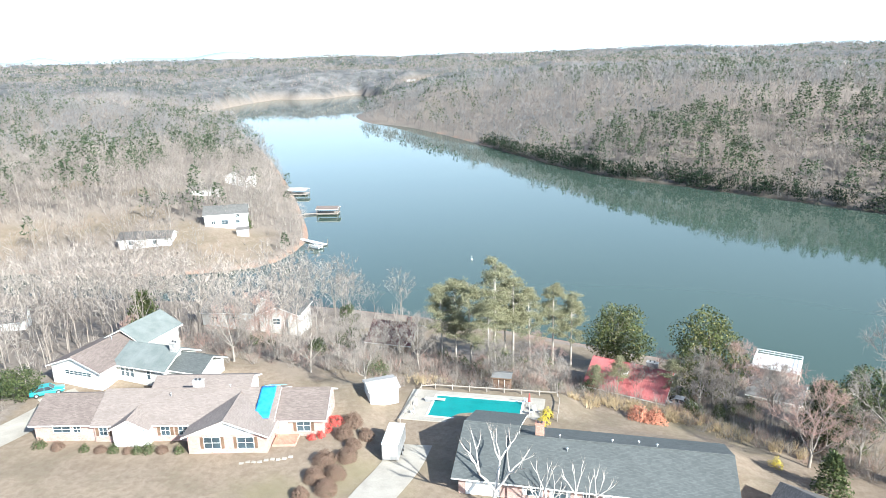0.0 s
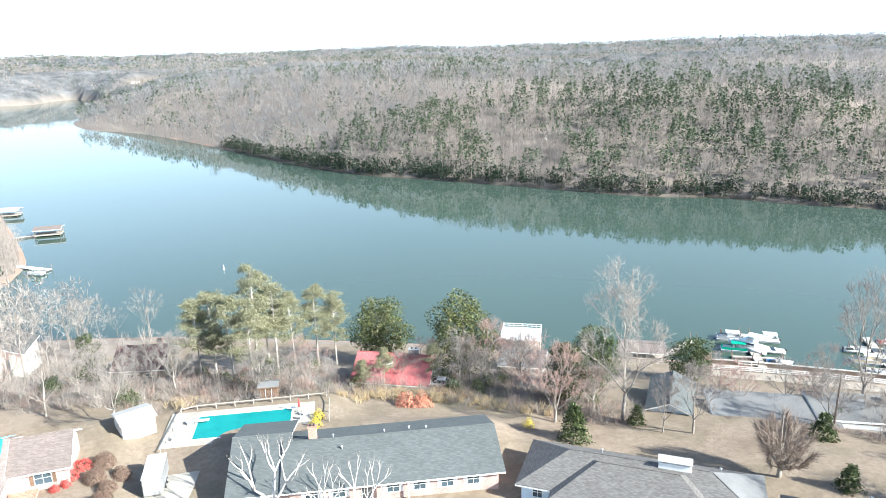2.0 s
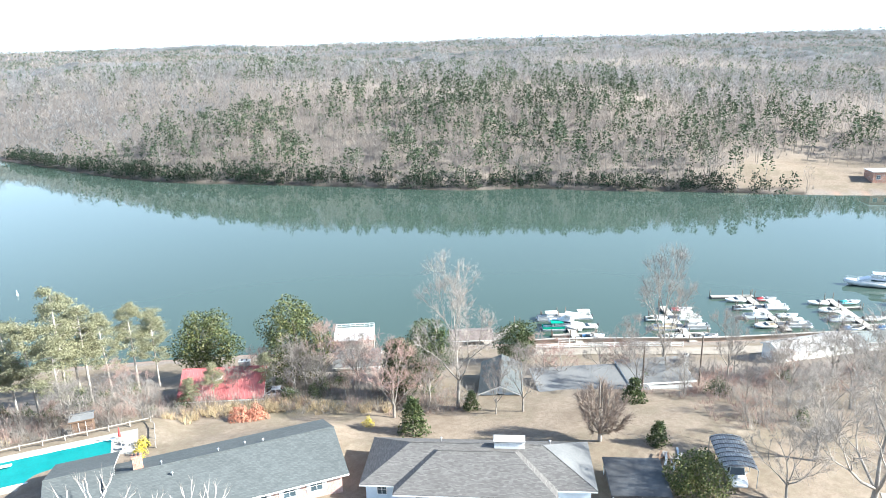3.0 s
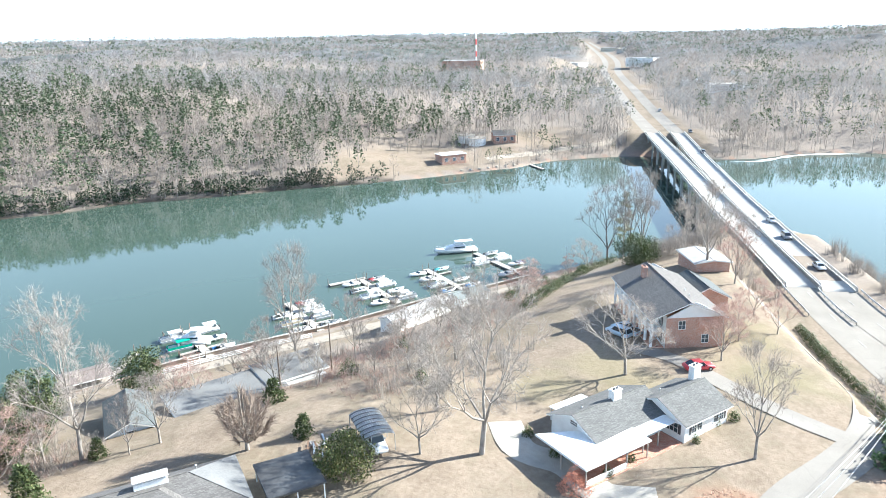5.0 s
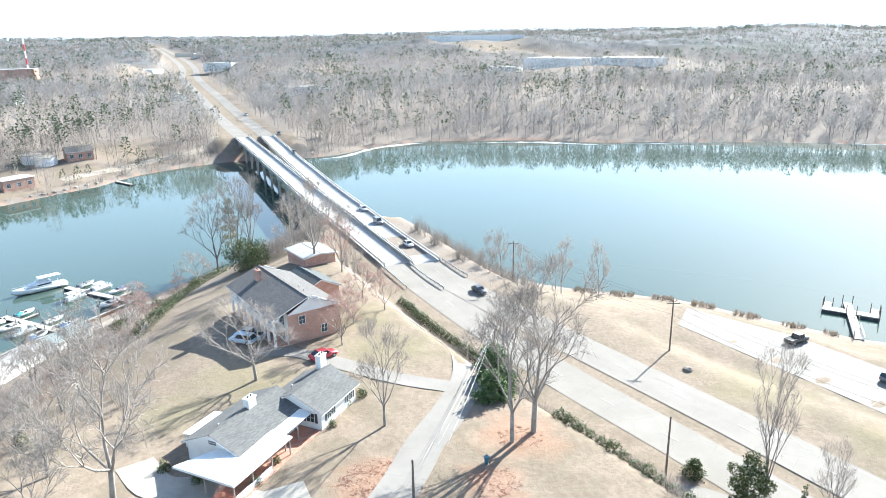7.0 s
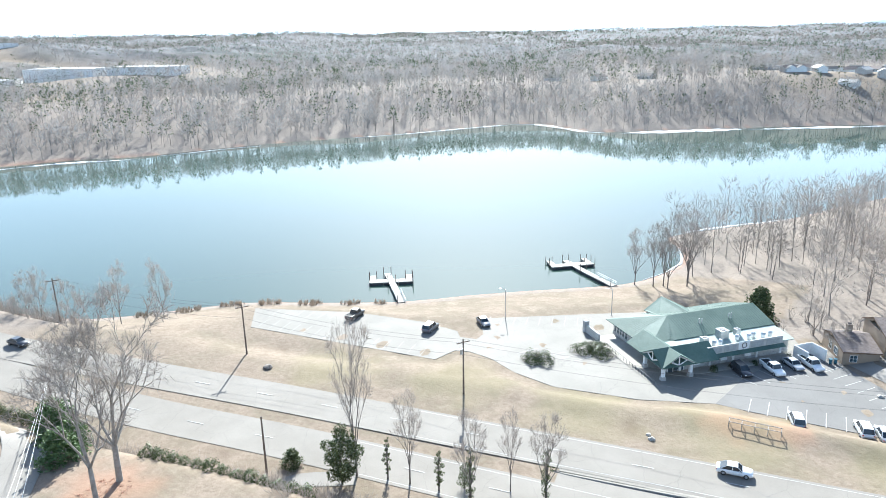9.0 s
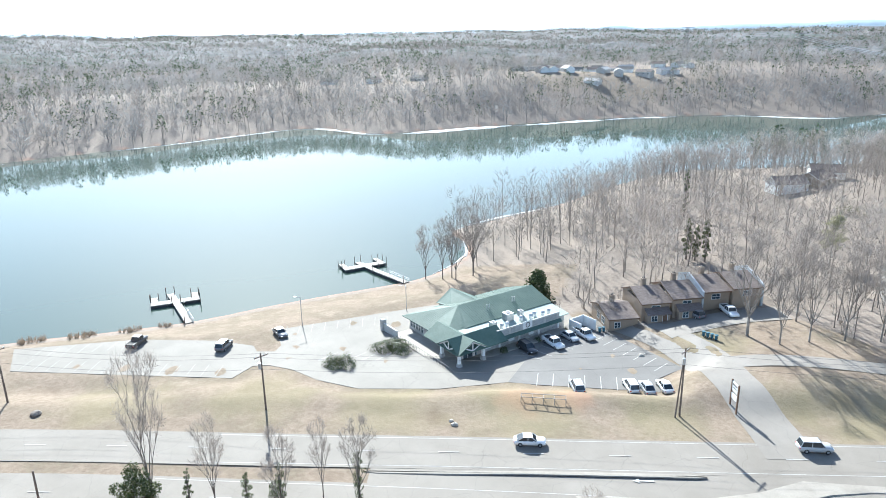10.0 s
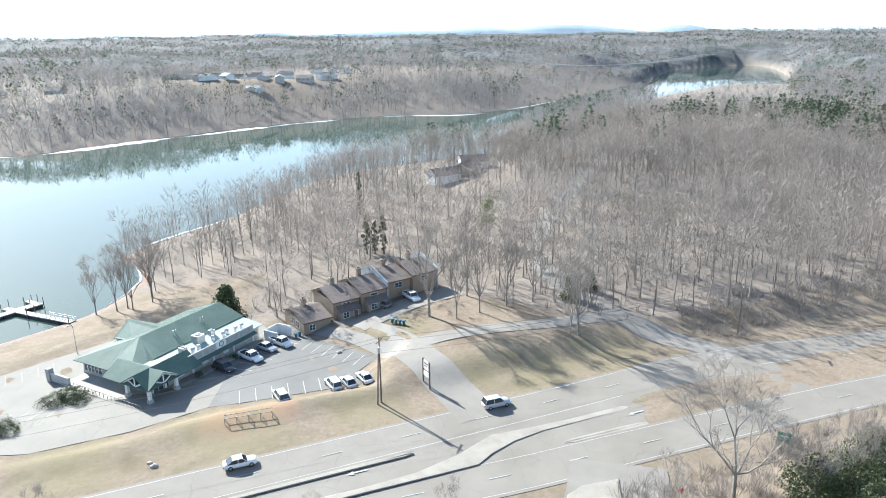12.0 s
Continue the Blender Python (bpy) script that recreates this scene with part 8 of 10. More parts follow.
jetty([(153, 95), (161.5, 88.5)], 0.7, "short cross walkway at the pier head")
big = cruiser("large white cabin cruiser with a flying bridge", 13.5)
big.matrix_world = pose(192.6, 73.6, 0.1, 0, 0, 125)
house_boat = cruiser("white houseboat moored beside the first pier", 8.0)
house_boat.matrix_world = pose(110.6, 105.0, 0.1, 0, 0, 120)

# boaters' docks by the car park, with gangways and short fingers at the cross pieces' ends
for fx, fy, ux, uy in ((132.8, -116.7, 0.73, -0.69), (126.2, -123.8, 0.73, -0.69), (102.9, -158.3, 0.8, -0.6), (96.6, -166.7, 0.8, -0.6)):
    jetty([(fx + ux * 1.4, fy + uy * 1.4), (fx + ux * 4.6, fy + uy * 4.6)], 0.8, "short pale finger of a floating dock", 0.75, deep=1.2)
jetty([(133.5, -116), (125.5, -124.5)], 1.3, "pale concrete fishing dock cross piece", 0.75, deep=1.9)
jetty([(116, -111), (128.5, -119.6), (134.5, -123.6)], 0.9, "white gangway to the fishing dock", 0.78, deep=1.9)
jetty([(103.5, -157.5), (96, -167.5)], 1.3, "pale concrete boat dock cross piece", 0.75, deep=1.9)
jetty([(82, -154.4), (94.5, -160), (103, -164.2)], 0.9, "white gangway with handrails to the boat dock", 0.78, deep=1.9)


def hand_rail(a, b, label):
    ob = thing("dock_railing", 0, 0, 0, 0, label, "railing")
    a, b = np.array(a, float), np.array(b, float)
    d = unit(b - a)
    n = np.array([-d[1], d[0]])
    for s in (-1, 1):
        p, q = a + n * s * 0.95, b + n * s * 0.95
        for z in (1.2, 1.65):
            part("rail", rod((*p, z), (*q, z), 0.05), WHITE, ob)
        for k in range(7):
            m = p + (q - p) * k / 6
            part("post", rod((*m, 0.6), (*m, 1.68), 0.045), WHITE, ob)


hand_rail((82, -154.4), (90, -158), "white handrails of the gangway")
hand_rail((116, -111), (122, -115.2), "pale handrails on the landing")


def boat_house(x, y, turn, w, d, roof, label, tall=2.8):
    h = thing("boathouse", x, y, 0, turn, label, "boathouse")
    part("floor", boxed(0, w, 0, d, 0.5, 0.7, bevel=0.02), TIMBER, h)
    for px in (0.2, w - 0.2):
        for py in (0.2, d / 2, d - 0.2):
            part("mooring_post", rod((px, py, -3), (px, py, tall), 0.12, 0.11, 8), POLE_WOOD, h)
    if roof:
        ridge_roof(h, 0, w, 0, d, tall, 0.7, roof, "x", 0.3)
    return h


boat_house(-50, 288, -5, 9, 6, SHINGLE_BROWN, "open boathouse with a shallow brown roof")
jetty([(-62, 287), (-50, 290.5)], 0.7, "timber walkway to the open boathouse", 0.7, TIMBER)
boat_house(-71, 334, -10, 9, 6, MEMBRANE, "pale roofed boat dock by the wooded bank")
jetty([(-50, 248), (-39, 238.5)], 0.9, "white dock at the lawn's point", 0.6, WHITE)
moor("pontoon", "white", -42, 236, -40, "pontoon boat tied to the point's dock")
h = boat_house(62, 126, -32, 8.5, 7, None, "white two level boat deck on posts", 3.0)
part("upper_deck", boxed(0, 8.5, 0, 7, 2.9, 3.1, bevel=0.02), WHITE, h)
bm = bmesh.new()
for x0, x1, y0, y1 in ((0, 8.5, 0, 0.08), (0, 8.5, 6.92, 7), (0, 0.08, 0, 7), (8.42, 8.5, 0, 7)):
    box(bm, x0, x1, y0, y1, 3.95, 4.05)
    box(bm, x0, x1, y0, y1, 3.5, 3.58)
for k in range(9):
    for y in (0.04, 6.96):
        box(bm, 0.04 + k * 1.04, 0.12 + k * 1.04, y - 0.04, y + 0.04, 3.1, 4.0)
part("railing", bm, WHITE, h)
bm = bmesh.new()
for k in range(12):
    box(bm, -2.9 + k * 0.25, -2.65 + k * 0.25, 1.0, 2.2, 0.7 + k * 0.19, 0.76 + k * 0.19)
part("staircase", bm, WHITE, h)
boat_house(83, 112, -34, 9, 6, SHINGLE_BROWN, "weathered covered boat slip with patched roof", 2.2)
jetty([(92, 109), (103, 113)], 0.6, "thin walkway out to the houseboat", 0.6, TIMBER)


# sea wall along the marina
wall_line = resample(smooth_line([(96, 104.5), (104, 99.5), (117, 89.5), (128, 80.5), (140, 72.5), (154, 63.5), (166, 53.5), (178, 45)], 2.0), 2.0)
wall_line = np.column_stack([wall_line, np.full(len(wall_line), 0.9)])
strip("sea_wall", wall_line, -0.35, 0.35, 0.1, CONCRETE, "pale concrete sea wall along the marina", "sea wall", "structure", thick=2.2)


def buoy(x, y):
    b = thing("buoy", x, y, 0, 0, "small white marker buoy on the open lake", "buoy")
    part("float", rod((0, 0, -0.3), (0, 0, 0.3), 0.3, 0.3, 10), WHITE, b)
    part("mast", rod((0, 0, 0.3), (0, 0, 1.5), 0.1, 0.06, 8), WHITE, b)


buoy(11.5, 216)


# ---- single trees and shrubs ----
BROWN_TWIG = island("brown twigs", [(0.2, 0.155, 0.125), (0.3, 0.24, 0.2), (0.25, 0.2, 0.165)], 0.85, 0.2)
PINK_TWIG = island("reddish twigs", [(0.3, 0.2, 0.17), (0.42, 0.3, 0.26), (0.36, 0.25, 0.22)], 0.85, 0.2)
BARK_PALE = surface("pale bark", (0.34, 0.3, 0.26), (0.48, 0.44, 0.39), 1.2, 12, 0.95, 0.03)
BARK_DARK = surface("dark bark", (0.13, 0.11, 0.095), (0.24, 0.21, 0.185), 1.2, 12, 0.95, 0.03)
BROWN_LEAF = island("russet leaves", [(0.13, 0.09, 0.068), (0.21, 0.145, 0.11), (0.165, 0.112, 0.085)], 0.8, 0.1)
RED_LEAF = island("red leaves", [(0.4, 0.06, 0.06), (0.55, 0.12, 0.1), (0.45, 0.09, 0.08)], 0.7, 0.15)
RUST_LEAF = island("rust red brush", [(0.42, 0.17, 0.11), (0.55, 0.26, 0.17), (0.48, 0.2, 0.14)], 0.8, 0.1)
GOLD_LEAF = island("golden leaves", [(0.45, 0.36, 0.04), (0.6, 0.5, 0.08), (0.5, 0.42, 0.06)], 0.7, 0.15)
IVY = island("ivy leaves", [(0.035, 0.055, 0.022), (0.085, 0.105, 0.045), (0.13, 0.14, 0.07)], 0.5, 0.15)
FALLEN_LEAF = island("fallen leaves", [(0.4, 0.235, 0.17), (0.5, 0.32, 0.24), (0.34, 0.19, 0.14)], 0.9, 0.05)
REED = island("weathered reeds", [(0.27, 0.22, 0.17), (0.36, 0.3, 0.23), (0.22, 0.18, 0.14)], 0.9, 0.15)
STRAW = island("dry grass", [(0.42, 0.33, 0.2), (0.54, 0.44, 0.29), (0.36, 0.27, 0.17)], 0.9, 0.2)


def tree_from(name, wood, leaves, bark, leaf, label, category="tree", group="", crown_name="crown"):
    ob = new(name)
    tagged(ob, label, category, group)
    t = new("trunk", wood.mesh("trunk", [bark]))
    t.parent = ob
    for p in t.data.polygons:
        p.use_smooth = True
    c = new(crown_name, leaves.mesh(crown_name, [leaf]))
    c.parent = ob
    return ob


def grown_bare(seed, spread, bark, twigs, label):
    wood = Stuff()
    leaves = bare_tree(seed, 10.0, spread, 2, wood)
    return tree_from("bare_tree", wood, leaves, bark, twigs, label, group="leafless trees")


def round_tree(seed, label):
    """A low, many-stemmed tree with a dense round head of twigs."""
    r, wood, leaves = np.random.RandomState(seed), Stuff(), Stuff()
    limb(wood, np.array([0, 0, -0.3]), np.array([0, 0, 1.6]), 0.3, 0.26, 7)
    for k in range(34):
        ang, up = r.uniform(0, 6.283), r.uniform(0.25, 1.0)
        a = np.array([0, 0, r.uniform(0.9, 1.7)])
        b = a + np.array([math.cos(ang) * 2.6 * (1.15 - up * 0.75), math.sin(ang) * 2.6 * (1.15 - up * 0.75), 0.9 + 1.9 * up])
        c = b + np.array([math.cos(ang) * 1.7 * (1.1 - up), math.sin(ang) * 1.7 * (1.1 - up), 1.5 + 2.2 * up])
        limb(wood, a, b, 0.11, 0.07)
        limb(wood, b, c, 0.07, 0.02)
        for j in range(150):
            p = b + (c - b) * r.uniform(-0.3, 1.0)
            q = p + unit(np.array([math.cos(ang), math.sin(ang), 1.0]) + r.normal(size=3) * 0.6) * r.uniform(0.6, 1.7)
            twig(leaves, p, q, 0.034, r)
    return tree_from("bare_tree", wood, leaves, BARK, BROWN_TWIG, label, group="leafless trees")


def pruned_tree(seed, label):
    """A hard-pruned tree: bare pale limbs that end in stubs and a few long shoots."""
    r, wood, shoots = np.random.RandomState(seed), Stuff(), Stuff()
    limb(wood, np.array([0, 0, -0.3]), np.array([0.1, 0, 2.4]), 0.28, 0.22, 8)

    def grow(p, d, long, w, level):
        bend = p + turned(d, r, 0.12) * long * 0.5
        q = bend + turned(d + np.array([0, 0, 0.25]), r, 0.15) * long * 0.5
        limb(wood, p, bend, w, w * 0.85, 6)
        limb(wood, bend, q, w * 0.85, w * 0.6, 6)
        for k in range(5 if level == 2 else 1):
            y = p + (q - p) * r.uniform(0.5, 1.0)
            twig(shoots, y, y + turned(d + np.array([0, 0, 0.3]), r, 0.35) * r.uniform(0.6, 1.5), 0.02, r)
        if level < 2:
            for k in range(2 if level else 3):
                ang = k * 6.283 / (2 if level else 3) + r.uniform(0, 2)
                grow(q, unit(d + np.array([math.cos(ang), math.sin(ang), 0.1]) * r.uniform(0.4, 0.7)), long * r.uniform(0.6, 0.85), w * 0.62, level + 1)

    for k in range(3):
        ang = k * 2.1 + r.normal() * 0.3
        grow(np.array([0.1, 0, 2.3]), unit(np.array([math.cos(ang) * 0.6, math.sin(ang) * 0.6, 1.0])), 3.0, 0.16, 0)
    return tree_from("bare_tree", wood, shoots, BARK_WHITE, TWIG_PALE, label, group="leafless trees", crown_name="shoots")


BARK_WHITE = surface("white bark", (0.42, 0.39, 0.355), (0.58, 0.55, 0.51), 1.2, 12, 0.95, 0.03)
PROTO_BARE = [grown_bare(101, 4.0, BARK, TWIG, "tall grey leafless tree with forking limbs"), grown_bare(102, 4.8, BARK, TWIG_PALE, "spreading pale leafless tree"),
              grown_bare(103, 3.2, BARK_DARK, TWIG, "slender dark leafless tree"), grown_bare(104, 4.4, BARK, PINK_TWIG, "leafless tree with reddish twigs"), pruned_tree(105, "hard-pruned pale tree with stubby limbs")]
proto_used = [False] * 8


def plant_bare(kind, x, y, tall, label, wide=1.0, lean=0.0):
    k = tall / 10.0
    turn = (x * 37.0 + y * 91.0) % 360
    m = pose(x, y, ground_z(x, y), lean, lean * 0.5, turn) @ Matrix.Diagonal((k * wide, k * wide, k, 1))
    if not proto_used[kind]:
        proto_used[kind] = True
        PROTO_BARE[kind].matrix_world = m
        tagged(PROTO_BARE[kind], label)
        return PROTO_BARE[kind]
    saved = tuple(PROTO_BARE[kind].scale)
    ob = PROTO_BARE[kind].copy()
    scene.collection.objects.link(ob)
    for c in PROTO_BARE[kind].children:
        d = c.copy()
        scene.collection.objects.link(d)
        d.parent = ob
    ob.matrix_world = m
    return tagged(ob, label)


for kind, x, y, tall, wide, label in [
        (4, 5.6, 65.8, 11.0, 1.0, "pale leafless tree before the slate roofed house"), (4, 14.5, 61.5, 9.0, 0.75, "pruned pale tree before the slate roof"), (4, 10.5, 62.5, 8.6, 0.7, "thin pale tree near the porch"),
        (1, -11.2, 94.2, 9.8, 0.9, "pale leafless tree behind the white shed"), (1, -20.3, 101.2, 9.0, 0.95, "pale bushy tree above the slope"), (3, -27, 106, 9.5, 0.9, "leafless tree at the brushy edge"),
        (1, -3.5, 109, 9.0, 0.9, "pale leafless tree below the pool"), (1, -33, 104, 11, 0.8, "tall pale tree behind the ranch house"), (1, 16.8, 95.5, 6.0, 1.1, "small pale flowering tree by the pool fence"),
        (3, 46.2, 76.6, 11.0, 0.95, "reddish leafless tree behind the blue house"), (1, 56.2, 74.6, 19.0, 0.75, "very tall pale leafless tree"), (0, 61.8, 66.4, 9.0, 0.95, "leafless tree beside the marina roof"),
        (0, 58.4, 68.4, 7.5, 0.7, "small dark tree at the lawn's edge"), (0, 96.8, 68.2, 20.5, 0.62, "tall gaunt leafless tree above the marina"), (1, 71.2, 24.2, 19.0, 0.95, "great spreading leafless tree on the open lawn"),
        (1, 78, 33, 11, 1.0, "pale thicket tree on the slope"), (1, 68, 31, 9.0, 0.9, "pale bushy tree beside the drive"), (0, 82.2, -7.2, 13.0, 0.75, "leafless tree in the front lawn"),
        (1, 98.4, 10.4, 11.4, 1.15, "round pale leafless tree before the portico"), (0, 153.5, 0.6, 17.5, 0.9, "large leafless tree behind the brick house"), (3, 147, -5, 11, 0.8, "reddish tree near the bridge approach"),
        (2, 193.5, 27.5, 19.0, 0.8, "leaning slender tree at the point"), (2, 199, 22.0, 21.0, 0.6, "tall slender tree at the point"), (2, 203, 19.0, 21.5, 0.6, "tall thin tree beside the bridge"),
        (0, 76.4, -26.0, 20.0, 0.95, "tall forked leafless tree by the lane"), (0, 74.7, -22.6, 18.5, 0.8, "tall leafless tree beside its twin"), (3, 123.4, -11.8, 6.4, 1.0, "small bronze twigged tree on the lawn"),
        (3, 129.4, -8.2, 6.4, 0.9, "small reddish tree behind the brick house"), (3, 112.4, -3.2, 6.5, 0.9, "reddish crape myrtle beside the brick wall"), (3, 108.2, -3.0, 8.4, 0.9, "reddish tree by the drive"), (3, 117, -5.5, 7.0, 1.0, "reddish leafless tree at the gable"),
        (2, 64.3, -51.9, 19.2, 0.42, "tall thin leafless tree at the roadside"), (2, 57.6, -55.4, 11.5, 0.5, "thin tree beside the road"), (2, 46.6, -63.0, 10.0, 0.4, "sapling at the road's edge"), (0, 48.9, -57.6, 11.5, 0.5, "ivy-stemmed leafless tree by the road"), (0, 42.0, -64.4, 11.0, 0.55, "leafless roadside tree with ivy"), (3, 45.5, 98, 10, 0.9, "reddish tree by the lake houses"), (1, 40, 97, 8, 0.9, "pale tree in the lakeside brush"), (0, 49, 92, 9, 0.9, "grey tree in the lakeside brush"), (3, 52, 98, 8, 1.0, "reddish bushy tree by the shore"),
        (1, -37.1, -70.4, 15.6, 0.85, "broad leafless tree above the crossing"), (0, -44.5, -67, 11, 0.7, "bare tree rising from the ivy mass"), (0, -50, -69, 11, 0.6, "leafless tree half smothered in ivy"), (0, -55, -73, 10, 0.6, "leafless tree above the ivy by the road"), (1, -28, -66, 8.5, 0.6, "pale sapling near the stop signs"), (1, 12, -66, 8.8, 0.5, "thin pale sapling below the road"), (1, -2, -67, 8.5, 0.55, "pale sapling beside the crossing"),
        (1, -30.2, -123.6, 18.0, 0.7, "tall pale sycamore between the lanes"), (0, -28.4, -122.6, 14.0, 0.5, "slim tree beside the sycamore"), (0, -1.4, -135.4, 17.8, 0.85, "big leafless oak by the town houses"),
        (0, -7, -133, 13, 0.6, "leafless tree at the lane's bend"), (0, -12, -136, 15, 0.6, "leafless tree behind the lane"), (0, -18, -139, 16, 0.6, "leafless tree in the grove"), (0, -24, -141, 15, 0.6, "leafless tree near the side road"), (0, -10, -146, 17, 0.6, "tall leafless tree in the grove"),
        (2, 78.4, -158.6, 12.5, 0.6, "leaning dark tree on the shore"), (2, 73.5, -159, 14.0, 0.55, "cluster tree at the water's edge"), (2, 71.5, -160.5, 14.5, 0.55, "cluster tree on the bank"), (2, 69.5, -158.6, 13.0, 0.6, "cluster tree behind the beach"), (2, 68, -167, 15.5, 0.8, "dark tree above the cove"), (2, 66, -162, 14.0, 0.6, "dark tree near the path"),
        (2, 32.3, -145.2, 6.5, 0.9, "small leafless tree by the bin fence"), (1, 26.9, -139.8, 5.6, 1.3, "bushy bare ornamental tree at the corner"),
        (0, 88, 68.5, 10, 0.8, "leafless tree in the brushy slope"), (0, 104, 60, 11.5, 0.7, "ivy-stemmed tree in the slope"), (0, 112, 55, 10, 0.8, "leafless tree over the marina"), (0, 119, 49.5, 10.5, 0.8, "leafless tree over the boats"), (0, 128, 45, 9, 0.9, "low leafless tree above the lane"), (1, 95, 45, 10.5, 1.0, "pale thicket tree on the bank"), (1, 104, 40, 10.5, 1.0, "pale leafless tree over the slope"), (1, 112, 36, 9.5, 1.0, "pale tree beside the hillside"),
        (1, 165, -46, 11, 0.6, "thin pale tree on the lake bank"), (1, 158, -50, 10, 0.6, "thin pale tree by the road bank"), (1, 172, -45, 10, 0.7, "pale tree by the guardrail"), (1, 152, -58, 12.5, 0.5, "slender pale tree by the water"), (1, 148, -66, 12, 0.5, "slender pale tree on the shore"),
        (0, 170, -6, 11, 0.8, "leafless tree on the point"), (0, 178, 2, 11, 0.8, "leafless tree behind the garage"), (0, 186, -8, 10, 0.8, "leafless tree by the bridge"), (1, 165, 6, 12, 0.8, "pale tree near the garage"), (1, 192, -2, 10, 0.8, "pale tree above the abutment")]:
    plant_bare(kind, x, y, tall, label, wide)
big_round = round_tree(7, "dense round leafless tree on the tan lawn")
big_round.matrix_world = pose(61.5, 51.8, ground_z(61.5, 51.8)) @ Matrix.Diagonal((0.98, 0.98, 1.0, 1))


# pines by the lake
def pine_at(seed, x, y, tall, spread):
    wood, leaves = Stuff(), Stuff()
    pine_tree(seed, tall, spread, 2, wood, leaves)
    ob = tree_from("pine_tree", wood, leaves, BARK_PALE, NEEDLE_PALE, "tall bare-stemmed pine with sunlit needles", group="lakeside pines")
    ob.matrix_world = pose(x, y, ground_z(x, y))


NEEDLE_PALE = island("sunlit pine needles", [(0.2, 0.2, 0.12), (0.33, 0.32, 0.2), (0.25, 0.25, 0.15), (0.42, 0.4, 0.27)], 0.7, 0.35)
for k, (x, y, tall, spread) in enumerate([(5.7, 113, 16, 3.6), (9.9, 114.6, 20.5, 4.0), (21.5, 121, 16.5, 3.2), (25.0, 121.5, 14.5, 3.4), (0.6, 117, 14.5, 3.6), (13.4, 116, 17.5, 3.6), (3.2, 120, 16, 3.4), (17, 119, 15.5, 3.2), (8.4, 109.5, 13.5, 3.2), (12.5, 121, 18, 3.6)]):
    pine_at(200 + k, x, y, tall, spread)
pine_at(222, 28.4, 101.2, 6.5, 1.7)
pine_at(223, 36.6, 100.0, 7.5, 1.8)
pine_at(224, 25.2, 101.8, 4.5, 1.6)
pine_at(220, -18.2, -187, 12.5, 3.2)
pine_at(221, 201, 24, 20, 2.6)


def evergreen(seed, lumps, leaf, label, tall, wide, x, y, leaves_each=900, size=0.36, name="evergreen_tree", group="evergreen trees", base=0.0, category="tree"):
    """A broad evergreen: trunk, and leaf masses of uneven size set round it, each skinned with single leaves."""
    r, wood, crown_ = np.random.RandomState(seed), Stuff(), Stuff()
    limb(wood, np.array([0, 0, -0.4]), np.array([0, 0, tall * 0.75]), tall * 0.022, tall * 0.008, 7)
    balls = []
    lumps = int(lumps * 2.4)
    for k in range(lumps):
        u = (k + 0.5) / lumps
        ang = k * 2.4 + r.normal() * 0.3
        prof = math.sin(math.pi * (0.12 + 0.8 * u)) ** 0.8
        rr = wide * 0.42 * prof * r.uniform(0.5, 1.1)
        rad = wide * (0.13 + 0.11 * prof) * r.uniform(0.6, 1.25)
        c = np.array([math.cos(ang) * rr, math.sin(ang) * rr, base + (tall - base) * (0.1 + 0.82 * u)])
        balls.append((c, rad))
        limb(wood, np.array([0, 0, c[2] * 0.7]), c, tall * 0.008, tall * 0.003)
    for c, rad in balls:
        n = int(leaves_each * 3.2 * (rad / (wide * 0.45)) ** 2)
        d = r.normal(size=(n, 3))
        d /= np.linalg.norm(d, axis=1)[:, None]
        p = c + d * rad * r.uniform(0.6, 1.06, n)[:, None] * (1, 1, 0.9)
        e = r.normal(size=(n, 3))
        e /= np.linalg.norm(e, axis=1)[:, None]
        g = np.cross(e, d + r.normal(size=(n, 3)) * 0.7)
        g /= np.linalg.norm(g, axis=1)[:, None] + 1e-9
        s = size * 0.62 * r.uniform(0.6, 1.3, n)[:, None]
        crown_.add(np.stack([p - e * s * 0.5, p + e * s * 0.5, p + g * s], 1).reshape(-1, 3), np.arange(n * 3).reshape(-1, 3))
    ob = tree_from(name, wood, crown_, BARK_DARK, leaf, label, category, group)
    ob.matrix_world = pose(x, y, ground_z(x, y))
    return ob


LEAF_GOLD = island("glossy magnolia leaves", [(0.022, 0.036, 0.012), (0.11, 0.12, 0.042), (0.05, 0.07, 0.022), (0.25, 0.23, 0.095)], 0.4, 0.1)
evergreen(1, 13, LEAF_GOLD, "dark glossy magnolia at the water's edge", 13.0, 11.6, 34.0, 122.5, 500, 0.5)
evergreen(2, 14, LEAF_GOLD, "tall dark magnolia beside the red roof", 15.5, 11.5, 44.0, 104.5, 500, 0.5)
evergreen(3, 12, LEAF, "dark evergreen among the bare trees", 11.5, 7.8, 60.2, 88.0, 420, 0.45)
evergreen(4, 11, LEAF, "evergreen tree near the marina building", 10.5, 6.0, 52.5, 84.0, 420, 0.45)
evergreen(5, 9, LEAF, "broad evergreen above the boat slip", 8.0, 8.0, 84, 92, 420, 0.45)
evergreen(6, 11, LEAF, "wide dark evergreen on the point", 6.8, 10.5, 168, 17, 420, 0.45)
evergreen(7, 8, LEAF_GOLD, "magnolia crown beside the truck's carport", 4.8, 7.4, 61.0, 37.8, 480, 0.36)
evergreen(8, 10, LEAF, "dark evergreen beside the slim trees at the road", 8.6, 4.6, 64.6, -49.6, 420, 0.35)
evergreen(9, 8, IVY, "ivy-smothered tree at the cove", 11, 4.6, -17.5, 128, 380, 0.4)
